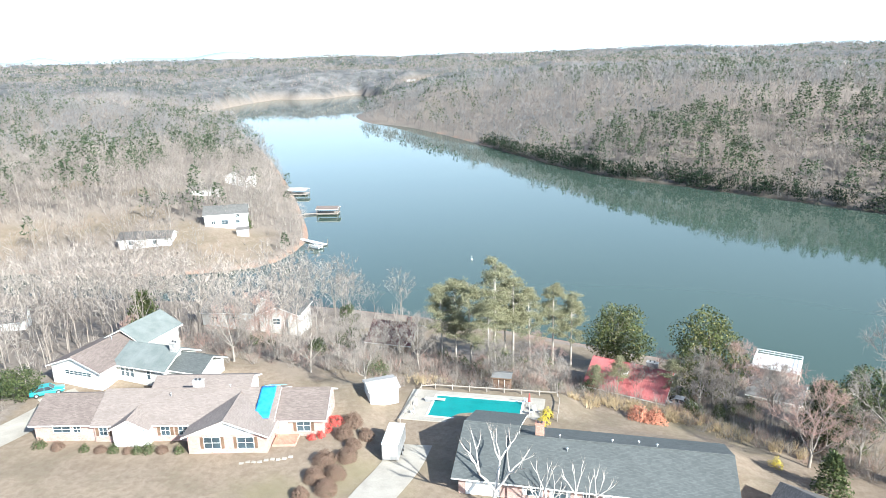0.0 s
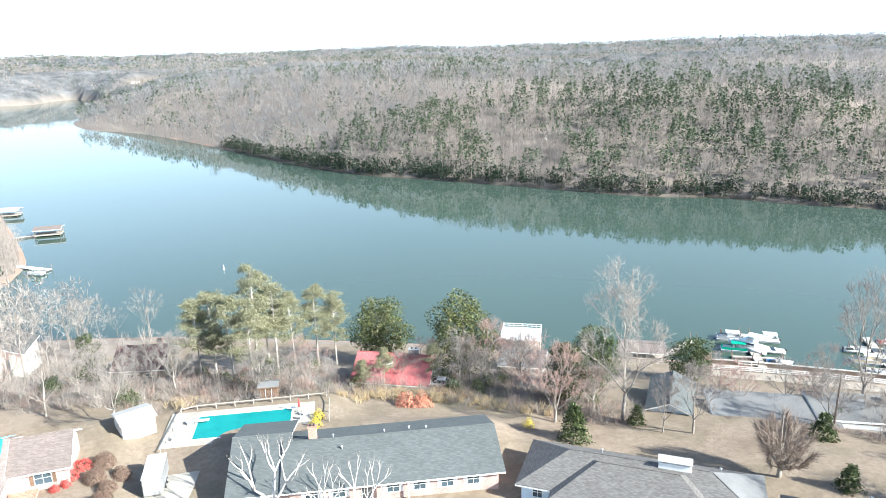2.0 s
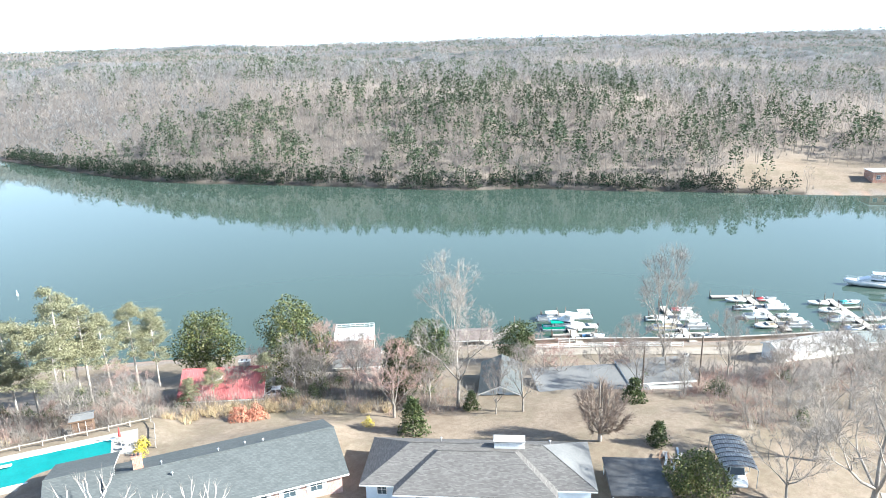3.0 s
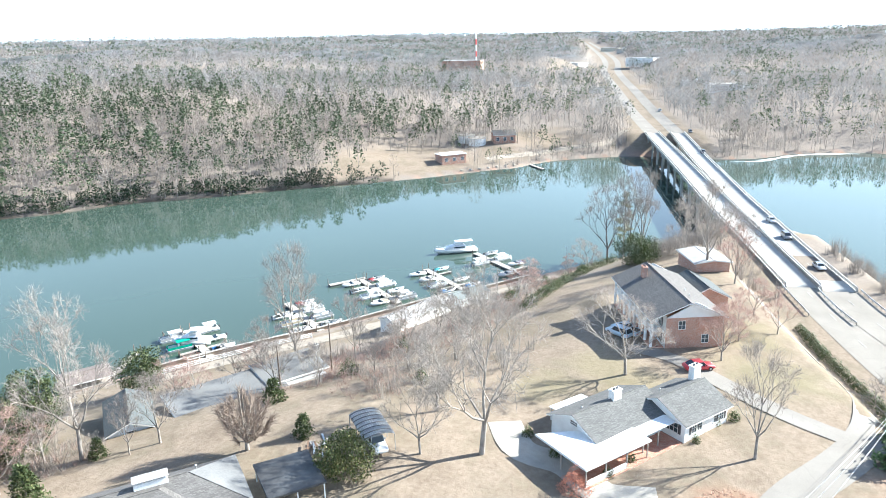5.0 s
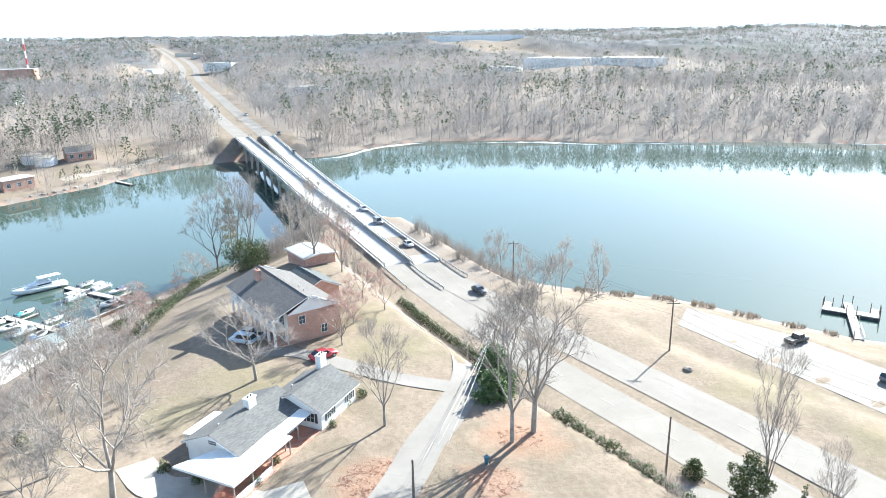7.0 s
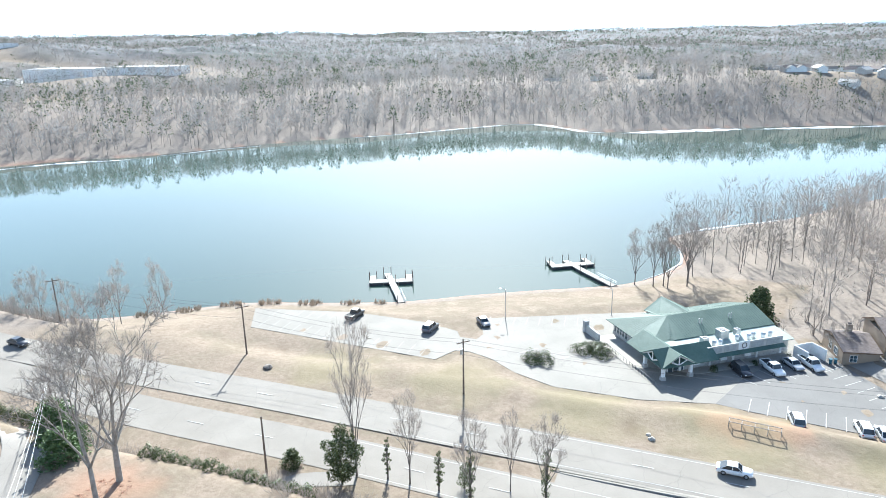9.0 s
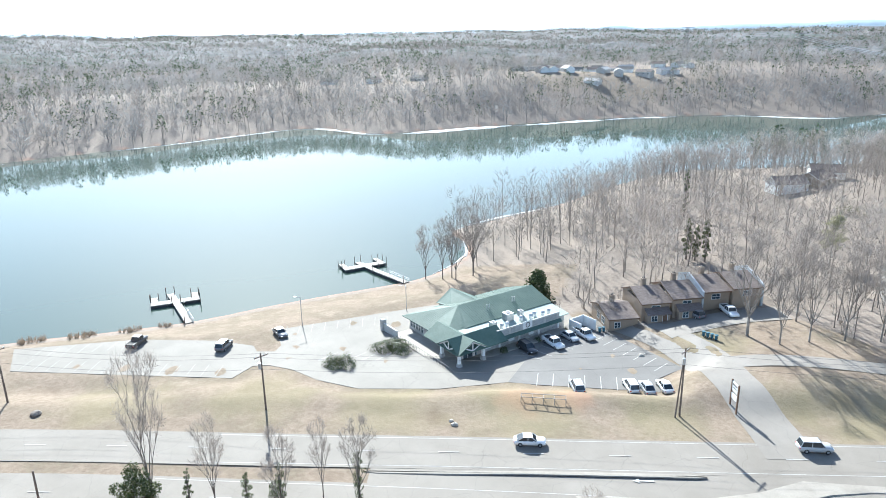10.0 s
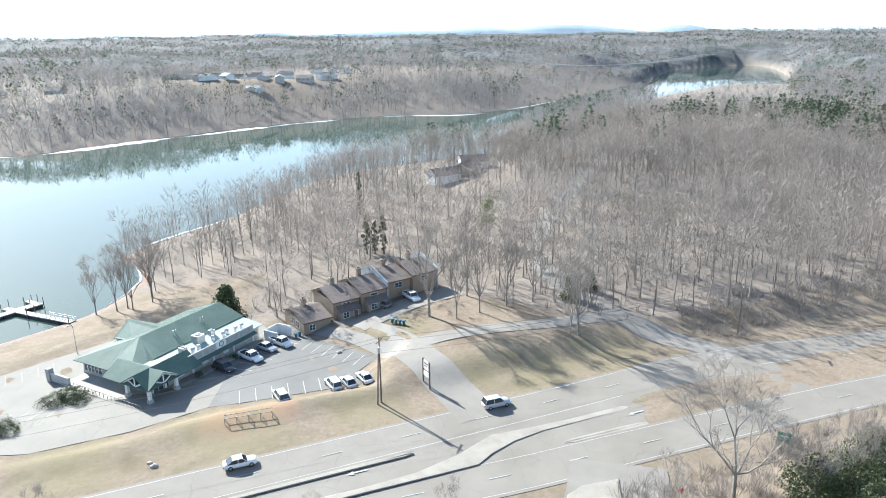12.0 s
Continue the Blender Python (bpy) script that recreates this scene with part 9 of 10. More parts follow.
for k, (x, y, tall, wide) in enumerate([(-44, -66, 8.0, 7), (-50, -68, 7.5, 7), (-39, -61, 5, 5), (-56, -74, 7, 6), (-48, -60, 9, 7)]):
    evergreen(20 + k, 10, IVY, "ivy-covered tree mass beside the road", tall, wide, x, y, 420, 0.4, group="ivy covered trees")
for k, (x, y, tall, wide) in enumerate([(48.9, -57.6, 9.0, 1.5), (53.8, -57.0, 6.5, 1.3), (42.0, -64.4, 8.5, 1.7), (60.6, -54.2, 7.0, 1.1), (51.5, -59.5, 4.0, 2.0)]):
    evergreen(30 + k, 9, IVY, "thin roadside tree wrapped in ivy", tall, wide, x, y, 110, 0.2, group="ivy covered trees")
for k, (x, y, tall) in enumerate([(14.6, -180.5, 12), (10, -179.8, 12), (20.5, -232, 17), (12.4, -180.2, 10)]):
    evergreen(40 + k, 9, IVY, "tree trunk thick with dark ivy in the grove", tall, 2.4, x, y, 200, 0.35, group="ivy covered trees")
evergreen(50, 6, LEAF, "olive evergreen shrub mass by the drive", 4.0, 6.5, -62, 95, 420, 0.35, "evergreen_shrub", "garden shrubs", category="shrub")
evergreen(51, 6, NEEDLE, "yellow green evergreen by the house wall", 4.0, 5.0, -66, 92, 420, 0.35, "evergreen_shrub", "garden shrubs", category="shrub")


CEDAR = island("sunlit cedar sprays", [(0.05, 0.09, 0.035), (0.1, 0.15, 0.06), (0.075, 0.12, 0.05), (0.15, 0.2, 0.09)], 0.6, 0.2)


def cedar(seed, x, y, tall, wide, label, leaf=LEAF):
    r, wood, crown_ = np.random.RandomState(seed), Stuff(), Stuff()
    limb(wood, np.array([0, 0, -0.3]), np.array([0, 0, tall * 0.9]), tall * 0.02, tall * 0.005, 6)
    for k in range(int(60 + tall * 14)):
        u = r.uniform(0, 1) ** 1.25
        ang, rr = r.uniform(0, 6.283), wide * (1.03 - u) ** 0.75 * r.uniform(0.55, 1.0)
        tuft(crown_, np.array([math.cos(ang) * rr, math.sin(ang) * rr, tall * (0.04 + 0.95 * u)]), wide * 0.32, 13, r, 0)
    ob = tree_from("conifer", wood, crown_, BARK_DARK, leaf, label, group="conifers")
    ob.matrix_world = pose(x, y, ground_z(x, y))


for k, (x, y, tall, wide, label) in enumerate([(44.9, 69.6, 5.2, 2.0, "young conifer on the lawn"), (66.4, 46.6, 3.0, 1.4, "small bushy conifer on the lawn"), (92.5, -25, 4.6, 2.6, "dark cedar at the street corner"), (95.5, -26, 6.0, 3.0, "dark cedar beside the hedge"), (99.5, -26.4, 6.4, 3.2, "tall cedar by the hedge"), (86.5, -23.2, 4.2, 2.6, "young cedar at the street"), 
                                               (89.5, -25.6, 3.6, 2.4, "low cedar at the street corner"), (43.8, -147, 7.4, 3.4, "broad conifer behind the restaurant"), (-57, 128, 9.5, 3.4, "dark conifer behind the teal roof"), (57.0, 72.4, 3.0, 1.2, "little conifer in the border"), (-70, 252, 6.5, 2.4, "conifer on the point's lawn"),
                                               (72.8, -47.4, 2.4, 1.6, "round evergreen near the utility pole"), (76, 58, 3.6, 1.8, "small evergreen by the marina wall"), (-34, -60, 6, 2.6, "dark conifer above the crossing"), (-32, -142, 5, 1.8, "evergreen sapling at the wood's edge"), (-38, -146, 4, 1.6, "evergreen at the side road")]):
    cedar(300 + k, x, y, tall, wide, label, CEDAR if 80 < x < 110 else LEAF)


# ---- shrubs ----
def shrub_mesh(seed, tall, wide, count, size, material, lumpy=1.0):
    r, st = np.random.RandomState(seed), Stuff()
    d = r.normal(size=(count, 3))
    d[:, 2] = np.abs(d[:, 2])
    d /= np.linalg.norm(d, axis=1)[:, None]
    lump = 1 + lumpy * (0.14 * np.sin(d[:, 0] * 5 + seed) + 0.12 * np.sin(d[:, 1] * 6 + 2 * seed) + 0.1 * np.sin(d[:, 2] * 7))
    p = d * (wide / 2, wide / 2, tall) * (r.uniform(0.72, 1.0, count) * lump)[:, None]
    e = r.normal(size=(count, 3))
    e /= np.linalg.norm(e, axis=1)[:, None]
    g = np.cross(e, d)
    s = size * r.uniform(0.6, 1.3, count)[:, None]
    st.add(np.stack([p - e * s * 0.5, p + e * s * 0.5, p + g * s], 1).reshape(-1, 3), np.arange(count * 3).reshape(-1, 3))
    for k in range(5):
        a = r.uniform(0, 6.283)
        limb(st, np.array([0, 0, -0.2]), np.array([math.cos(a) * wide * 0.25, math.sin(a) * wide * 0.25, tall * 0.6]), 0.03, 0.01)
    return st.mesh("shrub", [material])


def shrubs(meshes, spots, label, group, low=0.85, high=1.15):
    r = np.random.RandomState(len(spots))
    for k, (x, y) in enumerate(spots):
        ob = new("shrub", meshes[k % len(meshes)])
        s = r.uniform(low, high)
        ob.matrix_world = pose(x, y, ground_z(x, y) - 0.03, 0, 0, r.uniform(0, 360)) @ Matrix.Diagonal((s, s * r.uniform(0.9, 1.1), s * r.uniform(0.9, 1.1), 1))
        tagged(ob, label, "shrub", group)


brown_ball = [shrub_mesh(s, 1.55, 2.7, 2600, 0.12, BROWN_LEAF, 0.3) for s in range(3)]
shrubs(brown_ball, [(-11.8, 83.9), (-12.6, 80.8), (-9.8, 81.0), (-11.2, 78.2), (-14.2, 74.9), (-11.6, 75.6), (-12.6, 72.4), (-15.0, 71.8), (-13.3, 69.4), (-16.0, 68.2)], "round clipped russet shrub on bare earth", "round russet shrubs")
green_ball = [shrub_mesh(s + 5, 1.3, 1.6, 900, 0.12, LEAF) for s in range(3)]
olive_ball = [shrub_mesh(s + 8, 1.2, 1.5, 700, 0.12, IVY) for s in range(3)]
shrubs(olive_ball, [(-51.6, 80.4), (-45.3, 79.2), (-41.4, 78.8), (-38.3, 78.4), (-36.9, 78.4), (-33.0, 78.2)], "clipped green shrub along the brick front", "front wall shrubs")
shrubs(brown_ball[:2], [(-49.1, 80.0), (-43.2, 79.0), (-39.6, 78.6), (-35.2, 78.4)], "brown winter shrub along the brick front", "front wall shrubs", 0.5, 0.65)
shrubs([shrub_mesh(11, 1.3, 2.4, 900, 0.16, RED_LEAF)], [(-14.2, 84.2), (-15.4, 82.4)], "bright red winter shrub at the gable end", "red shrubs")
shrubs([shrub_mesh(12, 0.8, 1.2, 500, 0.14, RED_LEAF)], [(-16.7, 80.4), (-15.6, 80.9)], "small red shrub in the drive bed", "red shrubs")
shrubs([shrub_mesh(13, 1.2, 1.9, 800, 0.12, GOLD_LEAF)], [(13.9, 84.6), (14.7, 86.8), (13.4, 82.8)], "golden yellow clipped shrub beside the pool", "golden shrubs")
shrubs([shrub_mesh(14, 2.0, 3.8, 1500, 0.2, RUST_LEAF)], [(28.4, 89.4), (30.4, 88.6)], "rust red brush at the garden edge", "rust shrubs")
shrubs([shrub_mesh(15, 2.6, 4.2, 1800, 0.14, RUST_LEAF)], [(68.6, 12.2)], "reddish bare shrub beside the carport", "rust shrubs")
shrubs([shrub_mesh(16, 1.4, 2.0, 800, 0.12, GOLD_LEAF), shrub_mesh(17, 1.3, 2.0, 900, 0.12, IVY)], [(41.5, 75.6)], "yellow green shrub on the back lawn", "lawn shrubs")
shrubs([shrub_mesh(18, 2.4, 3.4, 1400, 0.18, LEAF)], [(24.2, 102), (38, 94.5)], "dark evergreen shrub by the red roofed house", "lake house shrubs")
shrubs([shrub_mesh(19, 2.1, 4.9, 2400, 0.16, LEAF)], [(68.2, -98.4), (66.4, -99.4), (61.4, -110.6), (59.6, -109.0), (63.2, -108.2)], "dark spreading shrub in the car park bed", "car park shrubs")
shrubs(green_ball, [(41.0, -116.4), (36.6, -124.2), (33.0, -131.8), (39.0, -120)], "clipped shrub against the restaurant wall", "wall shrubs", 0.7, 1.0)
shrubs(green_ball, [(86.4, -0.8), (84.6, 0.2), (83.4, -0.4), (88.8, -2.4), (90.6, -4.8), (76.6, 6.8), (74.6, 15.6), (72.6, 9.0), (77.6, 20.0)], "clipped shrub against the white house", "house shrubs", 0.7, 1.1)


def hedge(points, gap, tall, wide, label, group, material=LEAF):
    meshes = [shrub_mesh(s + 60, tall, wide, 700, 0.16, material) for s in range(3)]
    line = resample(smooth_line(points, 1.0), gap)
    shrubs(meshes, [tuple(p) for p in line], label, group, 0.85, 1.2)


hedge([(142, -17.5), (131, -20.5), (121, -24.0), (112, -27.2), (104, -28.6)], 1.8, 1.5, 2.2, "clipped hedge shrub between lane and main road", "hedge by the lane")
hedge([(80, -31), (74, -33.6), (66, -36.8), (58, -40.5)], 1.9, 1.5, 2.1, "rounded hedge shrub above the road", "hedge above the road")
hedge([(130.8, 34.6), (140.5, 33.2), (152, 32.2), (163, 31.2), (176, 28.4), (188, 24.5)], 2.3, 2.2, 3.0, "rounded hedge shrub on the hillside", "hedge above the marina")
hedge([(-62, -216), (-73, -214), (-86, -212)], 2.6, 5.0, 4.0, "tall dark evergreen hedge in the clearing", "far hedge")
hedge([(-24, -236), (-30, -233)], 2.6, 4.0, 4.0, "dark evergreen by the lane's end", "far hedge")


# ---- brush, reeds and fallen leaves ----
def thicket(spots, gap, seed, name, protos, material, label, category="brush", low=0.6, high=1.3):
    r = np.random.RandomState(seed)
    pts = []
    for sx, sy, sr in spots:
        n = int(3.1 * sr * sr / gap / gap)
        a, q = r.uniform(0, 6.283, n), np.sqrt(r.uniform(0, 1, n)) * sr
        pts.append(np.stack([sx + np.cos(a) * q, sy + np.sin(a) * q], 1))
    pts = np.vstack(pts)
    keep = from_shore(pts[:, 0], pts[:, 1]) > 0.5
    for line in (EAST_LINE, WEST_LINE):
        keep &= near_line(pts[:, 0], pts[:, 1], line)[0] > 7
    pts = pts[keep]
    pts = np.column_stack([pts, height(pts[:, 0], pts[:, 1])])
    scatter(protos, pts, r.uniform(0, 6.283, len(pts)), r.uniform(low, high, len(pts)), name, [material], label, category)


stems = [brush_clump(s + 80, 2.0, 1.9, 18, 0.024).arrays() for s in range(4)]
tall_stems = [brush_clump(s + 90, 4.6, 1.7, 22, 0.03).arrays() for s in range(4)]
SLOPE = [(-45, 115, 12), (-30, 112, 9), (-18, 112, 11), (-4, 108, 11), (8, 104, 9), (20, 103, 9), (32, 98, 7), (42, 90, 8), (50, 84, 7), (56, 80, 7), (40, 100, 8), (-8, 122, 12), (15, 110, 8), (50, 96, 8)]
MARINA_SLOPE = [(80, 76, 6), (90, 68, 8), (99, 62, 8), (108, 57, 8), (117, 51, 8), (127, 45, 8), (137, 40, 7), (85, 60, 6), (92, 52, 6), (84, 45, 7), (150, 42, 6), (162, 38, 5), (176, 33, 5)]
thicket(SLOPE, 1.6, 71, "thicket", stems, TWIG_PALE, "tangle of pale winter brush below the gardens", low=0.3, high=1.0)
thicket(SLOPE, 4.2, 72, "thicket", tall_stems, TWIG_PALE, "tall pale saplings on the slope to the lake", low=0.35, high=1.0)
thicket(SLOPE, 3.0, 70, "thicket", stems, PINK_TWIG, "reddish brush below the gardens", low=0.5, high=1.2)
thicket(MARINA_SLOPE, 1.7, 73, "thicket", stems, PINK_TWIG, "brown brush on the bank above the marina", low=0.4, high=1.0)
thicket(MARINA_SLOPE, 4.4, 74, "thicket", tall_stems, TWIG_PALE, "bare saplings above the marina", low=0.35, high=1.1)
thicket([(86, 37, 6), (96, 35, 6), (105, 31, 5)], 3.0, 75, "thicket", tall_stems, TWIG_PALE, "pale saplings beside the open lawn")
thicket([(160, -46, 7), (170, -42, 7), (182, -38, 7), (194, -34, 7), (176, -12, 6), (190, 4, 8), (176, 10, 7), (204, -6, 8), (160, -10, 5), (200, 12, 7)], 1.9, 76, "thicket", tall_stems, TWIG, "thin brush round the bridge approach")
thicket([(157, -66, 3), (152, -74, 3), (147, -83, 3), (141, -90, 3), (133, -96, 3), (126, -103, 2.5), (120, -108, 2)], 0.7, 77, "reeds", [brush_clump(s, 1.3, 0.4, 12, 0.03).arrays() for s in range(3)], REED, "dry reeds at the water's edge", "reeds")
thicket([(36, 92, 4), (31, 92, 4), (40, 86, 3), (46, 82, 3), (26, 96, 4), (-2, 100, 3), (22, 94, 3)], 0.9, 78, "tall_grass", [brush_clump(s + 7, 1.3, 0.7, 14, 0.03).arrays() for s in range(3)], STRAW, "clumps of tall dry grass at the garden edge", "grass")
thicket([(62, -42, 5), (70, -40, 5), (80, -35, 4), (54, -46, 5), (46, -52, 6), (38, -57, 5), (-30, -72, 7), (-40, -76, 6), (-52, -82, 6), (88, -31, 4)], 1.2, 79, "thicket", stems, TWIG, "low brown brush on the road bank")
thicket([(-60, -130, 8), (-72, -134, 8), (-84, -138, 8), (-98, -142, 9), (-112, -148, 9)], 1.6, 80, "thicket", stems, TWIG, "brown brush along the road cutting")
thicket([(70.4, -4.6, 4.2), (69, -1, 2.6), (72, -8, 2.4), (66.8, -18.2, 3.2), (75.5, -24, 3)], 0.55, 81, "fallen_leaves", [brush_clump(s + 3, 0.1, 0.4, 12, 0.03).arrays() for s in range(3)], FALLEN_LEAF, "drifts of fallen russet leaves under the tall trees", "leaves")

# small trees and bushes in the brush below the gardens and above the marina
r_wild = random.Random(12)
ragged = [shrub_mesh(s + 30, 2.2, 3.0, 1100, 0.16, LEAF if s % 2 else IVY) for s in range(4)]
wild_spots = []
for sx, sy, sr in SLOPE + MARINA_SLOPE:
    for k in range(3):
        a, q = r_wild.uniform(0, 6.283), sr * math.sqrt(r_wild.uniform(0, 1))
        x, y = sx + math.cos(a) * q, sy + math.sin(a) * q
        if from_shore(np.array([x]), np.array([y]))[0] < 3:
            continue
        if k < 2:
            plant_bare((1, 0, 3)[r_wild.randrange(3)], x, y, r_wild.uniform(3.5, 7.5), "small leafless tree in the winter brush", r_wild.uniform(0.9, 1.3))
        else:
            wild_spots.append((x, y))
wild_spots += [(4, 115), (8, 117.5), (12, 117), (16, 121), (1, 119), (20, 119), (47, 101), (49, 99), (39, 101), (56, 90), (-22, 118), (-30, 116)]
shrubs(ragged, wild_spots, "ragged evergreen bush in the winter brush", "wild bushes", 0.6, 1.4)


# ---- poles, wires and signs ----
def utility_pole(x, y, tall, turn, label, transformer=False, arm=True):
    p = thing("utility_pole", x, y, ground_z(x, y), turn, label, "utility pole", "utility poles")
    part("pole", rod((0, 0, -0.5), (0, 0, tall), 0.17, 0.11, 10), POLE_WOOD, p)
    if arm:
        a = part("crossarm", boxed(-1.2, 1.2, -0.06, 0.06, tall - 0.7, tall - 0.55), POLE_WOOD, p)
        for k in (-1.1, -0.5, 0.5, 1.1):
            part("insulator", rod((k, 0, tall - 0.55), (k, 0, tall - 0.32), 0.05, 0.03, 6), WHITE, a)
    if transformer:
        t = part("transformer", rod((0.4, 0.1, tall - 2.6), (0.4, 0.1, tall - 1.6), 0.24, 0.24, 12), METAL, p)
        part("bushing", rod((0.4, 0.1, tall - 1.6), (0.4, 0.1, tall - 1.35), 0.05, 0.04, 6), WHITE, t)
    return p


def wire(a, b, sag, label, thick=0.018, material=None):
    """A cable that sags between two points, as one swept tube."""
    a, b = np.array(a, float), np.array(b, float)
    u = np.linspace(0, 1, 17)[:, None]
    p = a + (b - a) * u - np.array([0, 0, 4 * sag]) * u * (1 - u)
    side = np.cross(b - a, (0, 0, 1))
    side /= np.linalg.norm(side)
    up = np.cross(side, (b - a) / np.linalg.norm(b - a))
    rings = np.stack([p + (side * x + up * z) * thick for x, z in ((1, 0), (0, 1), (-1, 0), (0, -1))], 1).reshape(-1, 3)
    faces = [(k * 4 + q, k * 4 + (q + 1) % 4, k * 4 + 4 + (q + 1) % 4, k * 4 + 4 + q) for k in range(16) for q in range(4)]
    ob = new("overhead_wire", mesh_of("overhead_wire", rings, faces, [material or DARK_METAL], True))
    return tagged(ob, label, "wire", "overhead wires")


poles = [(149.7, -45.0, 10.2), (108.6, -63.1, 10.1), (67.9, -78.4, 10.0), (7.1, -102.8, 11.7), (-61.5, -123.4, 11.0)]
for k, (x, y, t) in enumerate(poles):
    utility_pole(x, y, t, 70, ("wooden utility pole beside the bank", "wooden utility pole on the tan verge", "utility pole with a small transformer", "tall double-stayed utility pole by the drive", "utility pole carrying a street light")[k], k in (2, 3))
for (x0, y0, t0), (x1, y1, t1) in zip(poles, poles[1:]):
    for o, d in ((-1.0, 0), (1.0, 0), (0.0, -2.4)):
        wire((x0 + o * 0.34, y0 + o * 0.94, ground_z(x0, y0) + t0 - 0.4 + d), (x1 + o * 0.34, y1 + o * 0.94, ground_z(x1, y1) + t1 - 0.4 + d), 1.0, "thin power line above the verge" if d == 0 else "low telephone cable above the verge")
stay = part("brace_pole", rod((7.7, -102.2, ground_z(7.7, -102.2) - 0.3), (7.25, -102.7, ground_z(7.1, -102.8) + 9.6), 0.14, 0.1, 8), POLE_WOOD)
tagged(stay, "leaning brace pole beside the utility pole", "pole")
utility_pole(73.6, -43.8, 9.0, 20, "plain wooden pole in the road bank", arm=False)
utility_pole(65.9, -8.6, 5.2, 20, "short wooden pole at the street", arm=False)
utility_pole(101.5, -27.5, 10.5, 20, "wooden pole hidden by the cedars")
# White material puts the sun's glint into the colour of these three wires.
for o in (0, 0.7, 1.3):
    wire((101.5, -27.5 + o * 0.6, ground_z(101.5, -27.5) + 10 - o), (63, -12 + o * 2, ground_z(65, -10) + 8.5 - o), 0.5, "sunlit service wire over the street", 0.02, WHITE)
utility_pole(95.5, 60.0, 9.0, 40, "grey pole on the marina bank", arm=False)
utility_pole(83.4, 62.2, 7.5, 40, "short pole by the marina building", arm=False)


def lamp_post(x, y, tall, label):
    p = thing("lamp_post", x, y, ground_z(x, y), 30, label, "lamp post", "lamp posts")
    part("pole", rod((0, 0, -0.3), (0, 0, tall), 0.09, 0.06, 8), METAL, p)
    a = part("arm", rod((0, 0, tall - 0.1), (1.0, 0, tall + 0.1), 0.04, 0.04, 6), METAL, p)
    part("lamp_head", boxed(0.8, 1.4, -0.14, 0.14, tall + 0.05, tall + 0.18, bevel=0.03), METAL, a)


lamp_post(85.5, -112.8, 6.5, "grey lamp post by the shore car park")
lamp_post(69, -129.5, 6.0, "slim lamp post behind the restaurant")
lamp_post(183, 37, 6.5, "lamp post on the marina bank")


def pylon_sign():
    s = thing("roadside_sign", -0.4, -107.4, ground_z(-0.4, -107.4), 118, "tall roadside sign frame with pale panels by the drive", "sign")
    for x in (-1.1, 1.1):
        part("post", boxed(x - 0.12, x + 0.12, -0.12, 0.12, -0.4, 4.8, bevel=0.02), BROWN_WOOD, s)
    b = part("board", boxed(-1.0, 1.0, -0.06, 0.06, 3.0, 4.6, bevel=0.02), WHITE, s)
    part("line", boxed(-0.7, 0.7, -0.075, 0.075, 4.05, 4.25), DARK_METAL, b)
    part("line", boxed(-0.5, 0.5, -0.075, 0.075, 3.6, 3.75), DARK_METAL, b)
    part("lower_board", boxed(-1.0, 1.0, -0.06, 0.06, 1.7, 2.6, bevel=0.02), WHITE, s)


pylon_sign()


def stop_sign(x, y, turn):
    s = thing("stop_sign", x, y, ground_z(x, y), turn, "red octagonal stop sign on a thin post", "road sign", "road signs")
    part("post", boxed(-0.03, 0.03, -0.03, 0.03, -0.3, 2.0), METAL, s)
    p = part("plate", rod((0, -0.05, 2.3), (0, -0.03, 2.3), 0.38, 0.38, 8), surface("red sign face", (0.45, 0.02, 0.025), (0.5, 0.03, 0.03), 2, 8, 0.4, 0), s)
    word = bpy.data.curves.new("lettering", "FONT")
    word.body, word.size, word.align_x, word.align_y, word.extrude = "STOP", 0.26, "CENTER", "CENTER", 0.004
    word.materials.append(WHITE)
    w = new("lettering", word)
    w.parent = p
    w.matrix_local = pose(0, -0.06, 2.3, 90, 0, 0)


stop_sign(-22.6, -71.0, 0)
stop_sign(-30.6, -70.6, 10)
g = thing("highway_sign", -50, -83.4, ground_z(-50, -83.4), 150, "green road sign half hidden by ivy", "road sign", "road signs")
part("post", boxed(-0.05, 0.05, -0.05, 0.05, -0.3, 3.6), METAL, g)
part("plate", boxed(-0.9, 0.9, -0.1, -0.05, 2.4, 4.0, bevel=0.02), surface("green sign face", (0.0, 0.24, 0.13), (0.01, 0.3, 0.17), 2, 8, 0.4, 0), g)
part("line", boxed(-0.6, 0.6, -0.115, -0.09, 3.3, 3.5), WHITE, g)


def rail_frame(x, y, turn):
    f = thing("hitching_rail", x, y, ground_z(x, y), turn, "weathered wooden rail frame on the verge", "rail")
    for k in range(5):
        for s in (-0.6, 0.6):
            part("post", boxed(k * 1.8 - 0.05, k * 1.8 + 0.05, s - 0.05, s + 0.05, -0.3, 0.95), TIMBER, f)
        part("cross_rail", boxed(k * 1.8 - 0.04, k * 1.8 + 0.04, -0.6, 0.6, 0.75, 0.83), TIMBER, f)
    for s in (-0.6, 0.6):
        part("long_rail", boxed(0, 7.2, s - 0.04, s + 0.04, 0.85, 0.94), TIMBER, f)


rail_frame(31.2, -97.2, 196)


def boulder(x, y, size, label, material=STONE):
    r = np.random.RandomState(int(x * 10) % 999)
    bm = bmesh.new()
    bmesh.ops.create_icosphere(bm, subdivisions=2, radius=size)
    for v in bm.verts:
        v.co *= 1 + r.normal() * 0.1
        v.co.z *= 0.6
    b = part("boulder", bm, material)
    b.location = (x, y, ground_z(x, y) + size * 0.15)
    tagged(b, label, "rock", "loose rocks")


